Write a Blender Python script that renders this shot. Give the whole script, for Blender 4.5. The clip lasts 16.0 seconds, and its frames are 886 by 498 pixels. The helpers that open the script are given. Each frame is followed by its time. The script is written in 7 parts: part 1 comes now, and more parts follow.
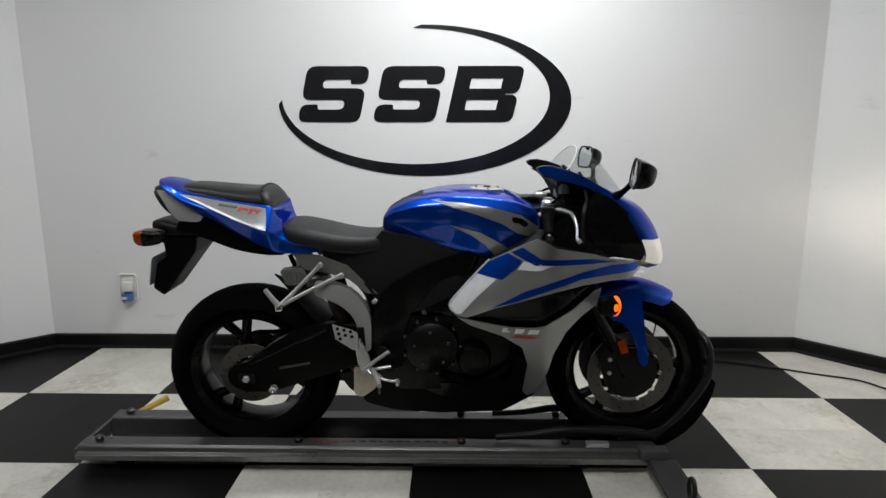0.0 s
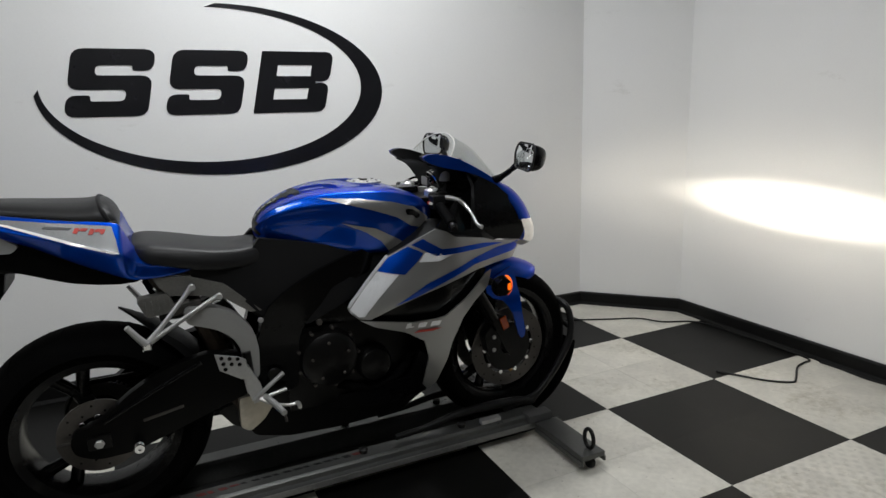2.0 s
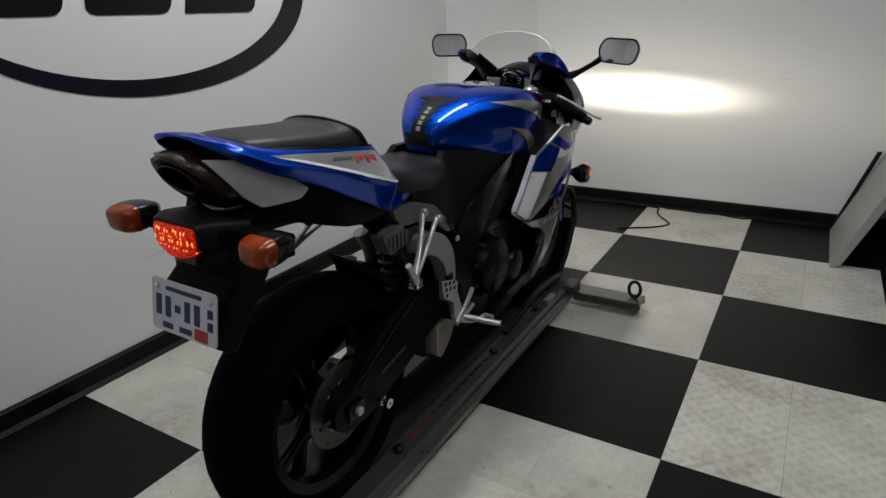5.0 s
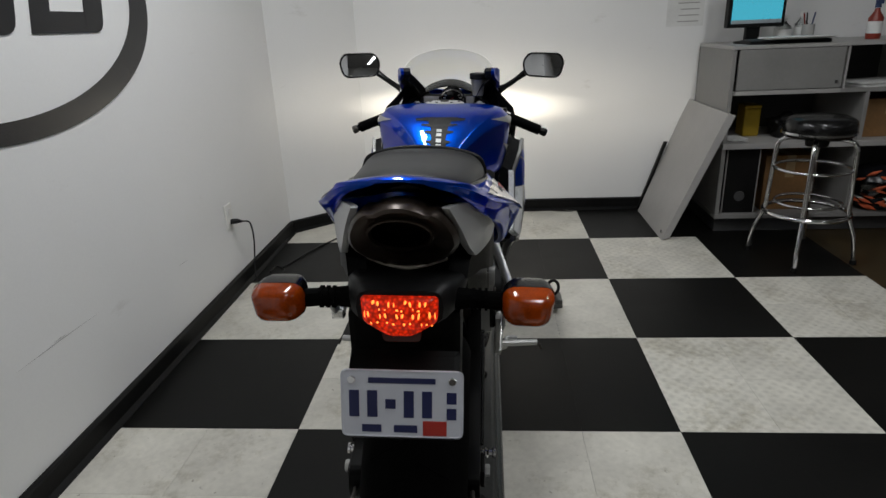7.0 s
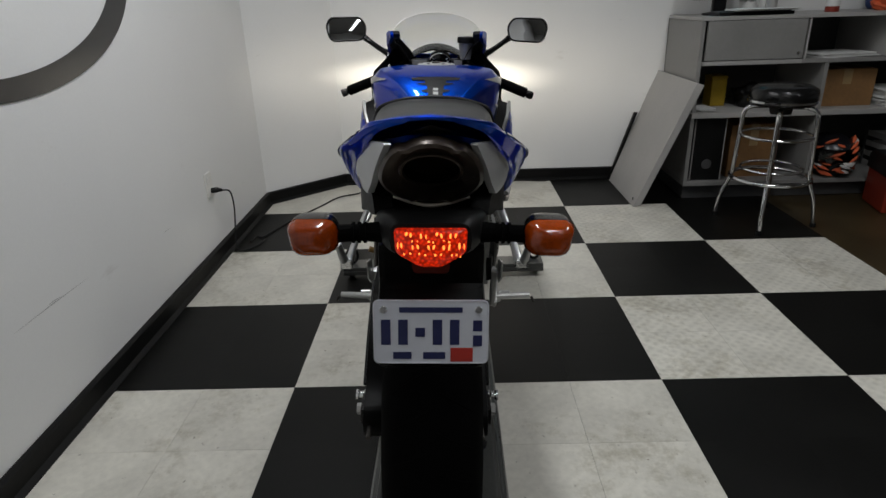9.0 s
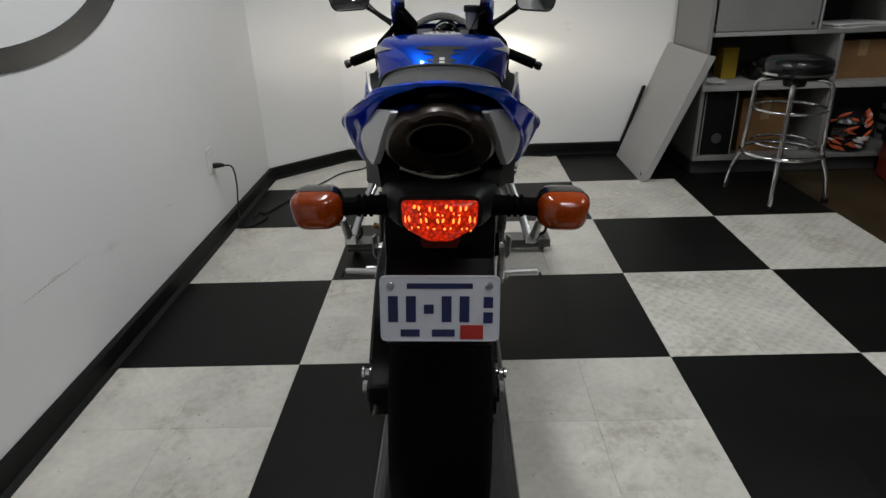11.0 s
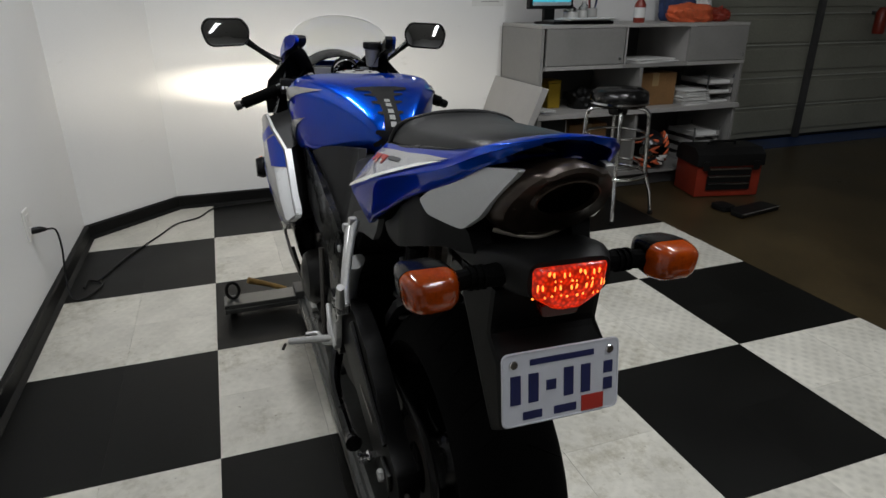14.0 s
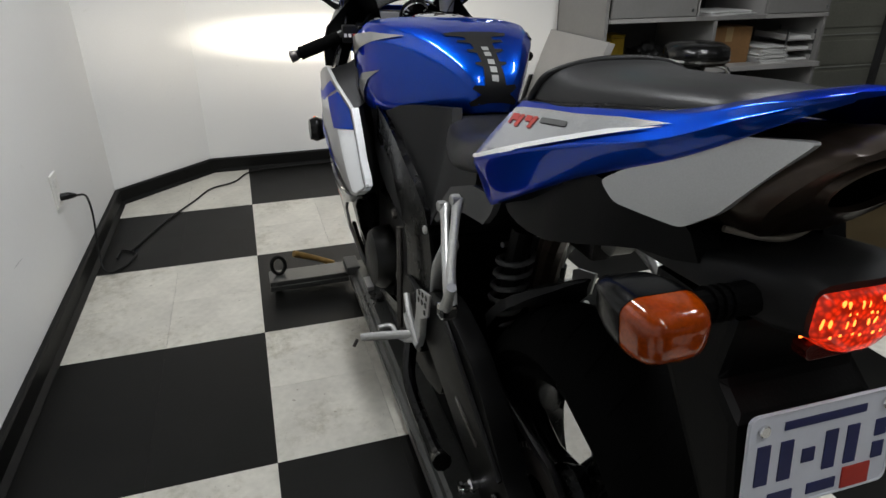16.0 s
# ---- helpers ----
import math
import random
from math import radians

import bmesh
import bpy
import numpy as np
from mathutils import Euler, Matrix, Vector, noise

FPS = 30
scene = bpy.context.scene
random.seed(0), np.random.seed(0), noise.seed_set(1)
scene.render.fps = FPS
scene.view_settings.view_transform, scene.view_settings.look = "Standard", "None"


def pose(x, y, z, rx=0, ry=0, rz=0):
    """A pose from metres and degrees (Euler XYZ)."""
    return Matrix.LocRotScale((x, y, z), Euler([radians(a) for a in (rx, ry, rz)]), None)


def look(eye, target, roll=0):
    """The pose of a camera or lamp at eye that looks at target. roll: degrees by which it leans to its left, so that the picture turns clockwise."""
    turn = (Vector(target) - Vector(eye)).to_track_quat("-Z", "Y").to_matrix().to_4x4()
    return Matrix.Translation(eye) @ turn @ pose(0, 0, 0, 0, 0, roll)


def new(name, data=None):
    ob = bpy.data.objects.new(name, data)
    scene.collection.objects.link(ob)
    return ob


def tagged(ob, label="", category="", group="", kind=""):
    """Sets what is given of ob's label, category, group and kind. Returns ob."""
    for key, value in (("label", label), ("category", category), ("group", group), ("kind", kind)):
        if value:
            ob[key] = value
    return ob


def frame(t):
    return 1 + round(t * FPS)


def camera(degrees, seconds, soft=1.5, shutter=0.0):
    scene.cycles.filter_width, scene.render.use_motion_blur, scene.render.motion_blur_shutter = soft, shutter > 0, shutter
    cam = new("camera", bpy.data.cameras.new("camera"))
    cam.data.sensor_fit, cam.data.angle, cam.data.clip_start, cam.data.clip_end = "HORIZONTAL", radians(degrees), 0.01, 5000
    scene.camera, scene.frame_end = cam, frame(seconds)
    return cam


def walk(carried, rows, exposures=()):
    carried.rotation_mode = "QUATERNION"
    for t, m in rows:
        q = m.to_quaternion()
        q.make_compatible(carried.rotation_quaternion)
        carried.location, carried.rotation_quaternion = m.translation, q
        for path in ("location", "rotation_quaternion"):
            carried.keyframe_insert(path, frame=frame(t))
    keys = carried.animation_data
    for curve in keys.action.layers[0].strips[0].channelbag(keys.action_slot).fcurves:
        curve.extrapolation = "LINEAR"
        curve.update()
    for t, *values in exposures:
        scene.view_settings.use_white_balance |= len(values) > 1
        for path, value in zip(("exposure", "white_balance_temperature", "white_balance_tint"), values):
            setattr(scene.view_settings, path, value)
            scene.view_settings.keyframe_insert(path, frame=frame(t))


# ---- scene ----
cam = camera(71.6, 16.0)
PATH = [
    (0, (0.143, -1.433, 1.186), (0.111, 0.532, 0.817), -0.0),
    (0.5, (0.155, -1.404, 1.158), (0.193, 0.546, 0.716), -2.1),
    (1, (0.056, -1.383, 1.164), (0.159, 0.564, 0.719), -1.2),
    (1.5, (-0.152, -1.374, 1.187), (0.351, 0.501, 0.708), -1.8),
    (2, (-0.361, -1.233, 1.194), (0.463, 0.541, 0.778), -1.8),
    (2.5, (-0.581, -1.046, 1.224), (0.398, 0.633, 0.756), -3.3),
    (3, (-0.872, -0.958, 1.231), (0.365, 0.55, 0.79), -2.0),
    (3.5, (-1.044, -0.794, 1.204), (0.387, 0.522, 0.735), -1.1),
    (4, (-1.205, -0.584, 1.223), (0.253, 0.672, 0.677), 0.2),
    (4.5, (-1.436, -0.407, 1.205), (0.125, 0.686, 0.595), 0.0),
    (4.7, (-1.486, -0.34, 1.209), (0.081, 0.716, 0.553), -1.2),
    (6.8, (-1.604, 0.529, 1.225), (0.236, 0.731, 0.467), -1.7),
    (7, (-1.645, 0.584, 1.227), (0.226, 0.738, 0.538), -2.5),
    (7.5, (-1.732, 0.691, 1.225), (0.135, 0.796, 0.516), -3.2),
    (8, (-1.726, 0.7, 1.214), (0.139, 0.764, 0.493), -5.8),
    (8.5, (-1.722, 0.674, 1.203), (0.146, 0.722, 0.49), -4.8),
    (9, (-1.723, 0.675, 1.189), (0.129, 0.711, 0.434), -1.9),
    (9.5, (-1.723, 0.676, 1.193), (0.123, 0.727, 0.427), -2.9),
    (10, (-1.726, 0.686, 1.178), (0.122, 0.742, 0.414), -2.3),
    (10.2, (-1.727, 0.672, 1.166), (0.1, 0.741, 0.354), -2.4),
    (12.5, (-1.523, 0.754, 1.188), (0.328, 0.697, 0.432), -0.6),
    (13, (-1.488, 0.825, 1.193), (0.371, 0.546, 0.511), 1.4),
    (13.5, (-1.504, 1.02, 1.199), (0.28, 0.464, 0.487), -0.4),
    (14, (-1.501, 1.092, 1.189), (0.246, 0.472, 0.437), -0.1),
    (14.5, (-1.498, 1.115, 1.183), (0.238, 0.494, 0.407), 0.8),
    (15, (-1.493, 1.131, 1.175), (0.237, 0.536, 0.366), 1.2),
    (15.5, (-1.418, 1.149, 1.159), (0.309, 0.558, 0.341), 2.3),
    (15.7, (-1.341, 1.153, 1.148), (0.379, 0.569, 0.312), 1.6),
    (16, (-1.209, 1.173, 1.13), (0.511, 0.63, 0.267), -0.1),
]
walk(cam, [(t, look(eye, target, roll)) for t, eye, target, roll in PATH],
     exposures=[(0, 0.27), (1.5, 0.06), (3, -0.14), (4.5, -0.46), (7, -0.24), (9, -0.33), (12.5, -0.10), (14.5, -0.10), (16, 0.12)])
# ---- world, lights ----
world = bpy.data.worlds.new("world")
scene.world = world
world.use_nodes = True
world.node_tree.nodes["Background"].inputs[0].default_value = (0.75, 0.8, 0.85, 1)
world.node_tree.nodes["Background"].inputs[1].default_value = 0.02


def area_lamp(name, x, y, z, sx, sy, power, colour=(0.96, 0.98, 1.0)):
    data = bpy.data.lights.new(name, "AREA")
    data.shape, data.size, data.size_y, data.energy, data.color = "RECTANGLE", sx, sy, power, colour
    ob = new(name, data)
    ob.location = (x, y, z)
    return ob


CEILING = 2.75
# unseen tubes; the third and last are added to lift floor and garage door
LAMPS = [(0.35, 0.98, 1.2, 0.14, 32), (-0.1, -0.8, 1.2, 0.14, 24), (-1.75, 0.15, 1.2, 0.14, 13), (-1.3, -2.5, 1.2, 0.14, 7), (-4.3, -0.35, 2.0, 0.14, 7), (1.2, -4.9, 1.2, 0.14, 1.5)]
for lx, ly, lsx, lsy, power in LAMPS:
    area_lamp("ceiling_lamp_light", lx, ly, CEILING - 0.075, lsx, lsy, power)

# ---- materials ----


def mat(name, base, rough=0.5, metal=0.0, vary=0.12, scale=6.0, fine=60.0, bump=0.15, coat=0.0, spec=0.5, rvary=0.1, depth=0.002):
    """A surface with broad and fine unevenness of colour and gloss and a fine relief."""
    m = bpy.data.materials.new(name)
    m.use_nodes = True
    nt = m.node_tree
    b = nt.nodes["Principled BSDF"]
    tc = nt.nodes.new("ShaderNodeTexCoord")
    n1, n2 = nt.nodes.new("ShaderNodeTexNoise"), nt.nodes.new("ShaderNodeTexNoise")
    n1.inputs["Scale"].default_value, n1.inputs["Detail"].default_value = scale, 4
    n2.inputs["Scale"].default_value, n2.inputs["Detail"].default_value = fine, 3
    for n in (n1, n2):
        nt.links.new(tc.outputs["Object"], n.inputs["Vector"])
    mixv = nt.nodes.new("ShaderNodeMath")
    mixv.operation = "MULTIPLY_ADD"
    nt.links.new(n1.outputs["Fac"], mixv.inputs[0])
    mixv.inputs[1].default_value = 0.65
    half = nt.nodes.new("ShaderNodeMath")
    half.operation = "MULTIPLY"
    half.inputs[1].default_value = 0.35
    nt.links.new(n2.outputs["Fac"], half.inputs[0])
    nt.links.new(half.outputs[0], mixv.inputs[2])
    ramp = nt.nodes.new("ShaderNodeValToRGB")
    lo = [max(0, c * (1 - 2 * vary)) for c in base]
    hi = [min(1, c * (1 + vary)) for c in base]
    ramp.color_ramp.elements[0].position, ramp.color_ramp.elements[1].position = 0.3, 0.7
    ramp.color_ramp.elements[0].color, ramp.color_ramp.elements[1].color = (*lo, 1), (*hi, 1)
    nt.links.new(mixv.outputs[0], ramp.inputs[0])
    nt.links.new(ramp.outputs[0], b.inputs["Base Color"])
    mr = nt.nodes.new("ShaderNodeMapRange")
    mr.inputs["To Min"].default_value, mr.inputs["To Max"].default_value = max(0.02, rough - rvary), min(1, rough + rvary)
    nt.links.new(mixv.outputs[0], mr.inputs["Value"])
    nt.links.new(mr.outputs[0], b.inputs["Roughness"])
    b.inputs["Metallic"].default_value = metal
    b.inputs["Coat Weight"].default_value = coat
    b.inputs["Coat Roughness"].default_value = 0.04
    b.inputs["Specular IOR Level"].default_value = spec
    if bump:
        bp = nt.nodes.new("ShaderNodeBump")
        bp.inputs["Strength"].default_value, bp.inputs["Distance"].default_value = bump, depth
        nt.links.new(n2.outputs["Fac"], bp.inputs["Height"])
        nt.links.new(bp.outputs[0], b.inputs["Normal"])
    return m


def glow(name, base, colour, strength, rough=0.2):
    m = mat(name, base, rough, bump=0)
    b = m.node_tree.nodes["Principled BSDF"]
    b.inputs["Emission Color"].default_value, b.inputs["Emission Strength"].default_value = (*colour, 1), strength
    return m


def glass(name, colour, rough=0.03, alpha=1.0):
    m = bpy.data.materials.new(name)
    m.use_nodes = True
    b = m.node_tree.nodes["Principled BSDF"]
    b.inputs["Base Color"].default_value, b.inputs["Roughness"].default_value = (*colour, 1), rough
    b.inputs["Transmission Weight"].default_value = alpha
    b.inputs["IOR"].default_value = 1.45
    return m


WALL = mat("white_wall_paint", (0.80, 0.80, 0.79), 0.55, vary=0.02, scale=1.2, fine=140, bump=0.12, depth=0.001)
nt = WALL.node_tree
geo, stretch, smear, cut, mul = (nt.nodes.new(k) for k in ("ShaderNodeNewGeometry", "ShaderNodeMapping", "ShaderNodeTexNoise", "ShaderNodeValToRGB", "ShaderNodeMix"))
stretch.inputs["Scale"].default_value = (2.2, 2.2, 5.5)
stretch.inputs["Rotation"].default_value = (0.3, 0.25, 0)
smear.inputs["Scale"].default_value, smear.inputs["Detail"].default_value, smear.inputs["Roughness"].default_value = 1.6, 8, 0.62
cut.color_ramp.elements[0].position, cut.color_ramp.elements[0].color = 0.66, (1, 1, 1, 1)
cut.color_ramp.elements[1].position, cut.color_ramp.elements[1].color = 0.80, (0.80, 0.79, 0.77, 1)
mul.data_type, mul.blend_type = "RGBA", "MULTIPLY"
mul.inputs[0].default_value = 1
nt.links.new(geo.outputs["Position"], stretch.inputs["Vector"])
nt.links.new(stretch.outputs[0], smear.inputs["Vector"])
nt.links.new(smear.outputs["Fac"], cut.inputs[0])
nt.links.new(nt.nodes["Principled BSDF"].inputs["Base Color"].links[0].from_socket, mul.inputs[6])
nt.links.new(cut.outputs[0], mul.inputs[7])
nt.links.new(mul.outputs[2], nt.nodes["Principled BSDF"].inputs["Base Color"])
BASE = mat("black_vinyl_base", (0.006, 0.006, 0.0058), 0.5, spec=0.15, vary=0.25, scale=5)
CEIL = mat("ceiling_tile_grey", (0.5, 0.5, 0.49), 0.9, vary=0.05, fine=200, bump=0.3)
BLACK_TILE = mat("black_vinyl_tile", (0.0042, 0.0042, 0.0037), 0.44, spec=0.17, vary=0.25, scale=3.0, fine=90, bump=0.08)
BROWN = mat("brown_sealed_concrete", (0.052, 0.037, 0.017), 0.32, vary=0.35, scale=1.6, fine=30, bump=0.1, rvary=0.12)
BLUE_FLOOR = mat("blue_floor_paint", (0.02, 0.05, 0.16), 0.4, vary=0.3)


def white_tile(name, tread):
    """White vinyl with grey mottling, scuffs and, where worn in, a faint tread mark."""
    m = mat(name, (0.61, 0.59, 0.525), 0.38, vary=0.12, scale=5, fine=45, bump=0.06, rvary=0.12)
    nt = m.node_tree
    b = nt.nodes["Principled BSDF"]
    tc = nt.nodes.new("ShaderNodeTexCoord")
    geo = nt.nodes.new("ShaderNodeNewGeometry")
    info = nt.nodes.new("ShaderNodeObjectInfo")
    spot = nt.nodes.new("ShaderNodeTexNoise")
    spot.inputs["Scale"].default_value, spot.inputs["Detail"].default_value, spot.inputs["Roughness"].default_value = 24, 8, 0.72
    nt.links.new(geo.outputs["Position"], spot.inputs["Vector"])
    big = nt.nodes.new("ShaderNodeTexNoise")
    big.inputs["Scale"].default_value = 2.6
    nt.links.new(geo.outputs["Position"], big.inputs["Vector"])
    mul = nt.nodes.new("ShaderNodeMath")
    mul.operation = "MULTIPLY"
    nt.links.new(spot.outputs["Fac"], mul.inputs[0])
    nt.links.new(big.outputs["Fac"], mul.inputs[1])
    rp = nt.nodes.new("ShaderNodeValToRGB")
    rp.color_ramp.elements[0].position, rp.color_ramp.elements[0].color = 0.27, (1, 1, 1, 1)
    rp.color_ramp.elements[1].position, rp.color_ramp.elements[1].color = 0.41, (0.71, 0.69, 0.635, 1)
    nt.links.new(mul.outputs[0], rp.inputs[0])
    tint = nt.nodes.new("ShaderNodeMapRange")
    tint.inputs["To Min"].default_value, tint.inputs["To Max"].default_value = 0.93, 1.05
    nt.links.new(info.outputs["Random"], tint.inputs["Value"])
    base_link = b.inputs["Base Color"].links[0].from_socket
    mx = nt.nodes.new("ShaderNodeMix")
    mx.data_type, mx.blend_type = "RGBA", "MULTIPLY"
    mx.inputs[0].default_value = 1
    nt.links.new(base_link, mx.inputs[6])
    nt.links.new(rp.outputs[0], mx.inputs[7])
    mx2 = nt.nodes.new("ShaderNodeMix")
    mx2.data_type, mx2.blend_type = "RGBA", "MULTIPLY"
    mx2.inputs[0].default_value = 1
    nt.links.new(mx.outputs[2], mx2.inputs[6])
    nt.links.new(tint.outputs[0], mx2.inputs[7])
    speck = nt.nodes.new("ShaderNodeTexNoise")
    speck.inputs["Scale"].default_value, speck.inputs["Detail"].default_value, speck.inputs["Roughness"].default_value = 46, 3, 0.55
    nt.links.new(geo.outputs["Position"], speck.inputs["Vector"])
    sr = nt.nodes.new("ShaderNodeValToRGB")
    sr.color_ramp.elements[0].position, sr.color_ramp.elements[0].color = 0.685, (1, 1, 1, 1)
    sr.color_ramp.elements[1].position, sr.color_ramp.elements[1].color = 0.735, (0.55, 0.54, 0.51, 1)
    nt.links.new(speck.outputs["Fac"], sr.inputs[0])
    mx4 = nt.nodes.new("ShaderNodeMix")
    mx4.data_type, mx4.blend_type = "RGBA", "MULTIPLY"
    mx4.inputs[0].default_value = 1
    nt.links.new(mx2.outputs[2], mx4.inputs[6])
    nt.links.new(sr.outputs[0], mx4.inputs[7])
    last = mx4
    if tread:
        waves = []
        for angle in (45, -45):
            mp = nt.nodes.new("ShaderNodeMapping")
            mp.inputs["Rotation"].default_value = (0, 0, radians(angle))
            wv = nt.nodes.new("ShaderNodeTexWave")
            wv.inputs["Scale"].default_value = 9
            nt.links.new(geo.outputs["Position"], mp.inputs["Vector"])
            nt.links.new(mp.outputs[0], wv.inputs["Vector"])
            waves.append(wv)
        mm = nt.nodes.new("ShaderNodeMath")
        mm.operation = "MULTIPLY"
        nt.links.new(waves[0].outputs["Fac"], mm.inputs[0])
        nt.links.new(waves[1].outputs["Fac"], mm.inputs[1])
        sh = nt.nodes.new("ShaderNodeMapRange")
        sh.inputs["To Min"].default_value, sh.inputs["To Max"].default_value = 1.03, 0.88
        nt.links.new(mm.outputs[0], sh.inputs["Value"])
        mx3 = nt.nodes.new("ShaderNodeMix")
        mx3.data_type, mx3.blend_type = "RGBA", "MULTIPLY"
        mx3.inputs[0].default_value = 1
        nt.links.new(mx4.outputs[2], mx3.inputs[6])
        nt.links.new(sh.outputs[0], mx3.inputs[7])
        last = mx3
    nt.links.new(last.outputs[2], b.inputs["Base Color"])
    return m


WHITE_TILE, TREAD_TILE = white_tile("white_vinyl_tile", False), white_tile("white_tread_marked_tile", True)
BLACK_PAINT = mat("black_wall_paint", (0.008, 0.008, 0.010), 0.26, spec=0.5, vary=0.2, bump=0.05, rvary=0.05)
GREY_LAM = mat("grey_laminate", (0.235, 0.23, 0.22), 0.5, vary=0.06)
GREY_PANEL = mat("light_grey_laminate", (0.36, 0.35, 0.335), 0.5, vary=0.05)
DARK_GREY = mat("dark_grey_metal", (0.06, 0.06, 0.06), 0.5)
OUTLET = mat("white_plastic", (0.78, 0.77, 0.74), 0.35, vary=0.04)
CABLE = mat("black_cable_rubber", (0.0055, 0.0055, 0.0055), 0.45, spec=0.25)
CHROME = mat("chrome", (0.75, 0.75, 0.76), 0.1, 1.0, vary=0.05, bump=0.02, rvary=0.05)
STOOL_VINYL = mat("glossy_black_vinyl", (0.005, 0.005, 0.005), 0.2, spec=0.4, vary=0.15, fine=26, bump=0.5, depth=0.006)
CARD = mat("brown_cardboard", (0.24, 0.125, 0.045), 0.8, vary=0.15)
PAPER = mat("paper", (0.72, 0.72, 0.7), 0.8, vary=0.05)
RED_PLASTIC = mat("red_plastic", (0.22, 0.024, 0.011), 0.35)
ORANGE_CLOTH = mat("orange_cloth", (0.65, 0.12, 0.04), 0.8, vary=0.2, bump=0.5)
YELLOW = mat("yellow_plastic", (0.40, 0.26, 0.015), 0.4)
DARK_BLUE = mat("dark_blue_cloth", (0.02, 0.04, 0.12), 0.7)
GARAGE = mat("grey_green_door_panel", (0.285, 0.288, 0.238), 0.5, vary=0.12, scale=1.5)
SEAM = mat("pale_door_seam", (0.52, 0.53, 0.48), 0.45, vary=0.15)
SCREEN = glow("screen_cyan", (0.01, 0.02, 0.02), (0.06, 0.42, 0.56), 1.1)

# ---- mesh tools ----


def part(name, bm, material, parent=None, label="", smooth=None):
    me = bpy.data.meshes.new(name)
    bmesh.ops.recalc_face_normals(bm, faces=bm.faces)
    bm.to_mesh(me)
    bm.free()
    for mt in (material if isinstance(material, (list, tuple)) else [material]):
        me.materials.append(mt)
    if smooth is not None:
        me.shade_smooth()
        me.set_sharp_from_angle(angle=radians(smooth))
    ob = new(name, me)
    if parent:
        ob.parent = parent
    if label:
        tagged(ob, label)
    return ob


def thing(name, m, label, category, group="", kind=""):
    ob = new(name)
    ob.empty_display_size = 0.1
    ob.matrix_basis = m
    return tagged(ob, label, category, group, kind)


def bevelled(bm, width, segments=2):
    if width:
        bmesh.ops.bevel(bm, geom=list(bm.edges), offset=width, segments=segments, profile=0.7, affect="EDGES", clamp_overlap=True)
    return bm


def box(x0, x1, y0, y1, z0, z1, bevel=0.0, bm=None, m=None):
    own = bmesh.new()
    bmesh.ops.create_cube(own, size=1, matrix=Matrix.Translation(((x0 + x1) / 2, (y0 + y1) / 2, (z0 + z1) / 2)) @ Matrix.Diagonal((abs(x1 - x0), abs(y1 - y0), abs(z1 - z0), 1)))
    bevelled(own, bevel)
    if m is not None:
        own.transform(m)
    return merge(bm, own)


def merge(bm, own):
    if bm is None:
        return own
    me = bpy.data.meshes.new("tmp")
    own.to_mesh(me)
    own.free()
    bm.from_mesh(me)
    bpy.data.meshes.remove(me)
    return bm


def prism(outline, a0, a1, axis="y", bevel=0.0, bm=None, m=None):
    """A plate from an outline. axis y: outline in (x, z); axis x: in (y, z); axis z: in (x, y)."""
    own = bmesh.new()
    put = {"y": lambda p, a: (p[0], a, p[1]), "x": lambda p, a: (a, p[0], p[1]), "z": lambda p, a: (p[0], p[1], a)}[axis]
    lo = [own.verts.new(put(p, a0)) for p in outline]
    hi = [own.verts.new(put(p, a1)) for p in outline]
    own.faces.new(lo), own.faces.new(hi[::-1])
    for i in range(len(lo)):
        j = (i + 1) % len(lo)
        own.faces.new((lo[i], hi[i], hi[j], lo[j]))
    bmesh.ops.recalc_face_normals(own, faces=own.faces)
    bevelled(own, bevel)
    if m is not None:
        own.transform(m)
    return merge(bm, own)


def smooth_line(points, steps=6, closed=False):
    """A Catmull-Rom line through the points."""
    pts = [Vector(p) for p in points]
    n, out = len(pts), []
    for i in range(n if closed else n - 1):
        p1, p2 = pts[i], pts[(i + 1) % n]
        p0 = pts[i - 1] if closed or i else p1 * 2 - p2
        p3 = pts[(i + 2) % n] if closed or i + 2 < n else p2 * 2 - p1
        for k in range(steps):
            t = k / steps
            out.append(0.5 * ((2 * p1) + (p2 - p0) * t + (2 * p0 - 5 * p1 + 4 * p2 - p3) * t * t + (3 * p1 - p0 - 3 * p2 + p3) * t ** 3))
    if not closed:
        out.append(pts[-1])
    return out


def tube(points, r, sides=10, steps=6, bm=None, flat=1.0, closed=False):
    """A round bar along a smooth line; r may be a number or one radius a point."""
    line = smooth_line(points, steps, closed) if steps > 1 else [Vector(p) for p in points]
    n = len(line)
    rad = [r] * n if not isinstance(r, (list, tuple)) else [float(np.interp(i / (n - 1), np.linspace(0, 1, len(r)), r)) for i in range(n)]
    own = bmesh.new()
    rings, side = [], None
    for i, p in enumerate(line):
        t = (line[(i + 1) % n] - line[i - 1]) if closed else (line[min(i + 1, n - 1)] - line[max(i - 1, 0)])
        t.normalize()
        if side is None:
            side = t.orthogonal().normalized()
        side = (side - t * side.dot(t)).normalized()
        up = t.cross(side)
        rings.append([own.verts.new(p + (side * math.cos(a) * flat + up * math.sin(a)) * rad[i]) for a in [2 * math.pi * k / sides for k in range(sides)]])
    for i in range(n if closed else n - 1):
        a, b = rings[i], rings[(i + 1) % n]
        for k in range(sides):
            own.faces.new((a[k], a[(k + 1) % sides], b[(k + 1) % sides], b[k]))
    if not closed:
        own.faces.new(rings[0][::-1]), own.faces.new(rings[-1])
    bmesh.ops.recalc_face_normals(own, faces=own.faces)
    return merge(bm, own)


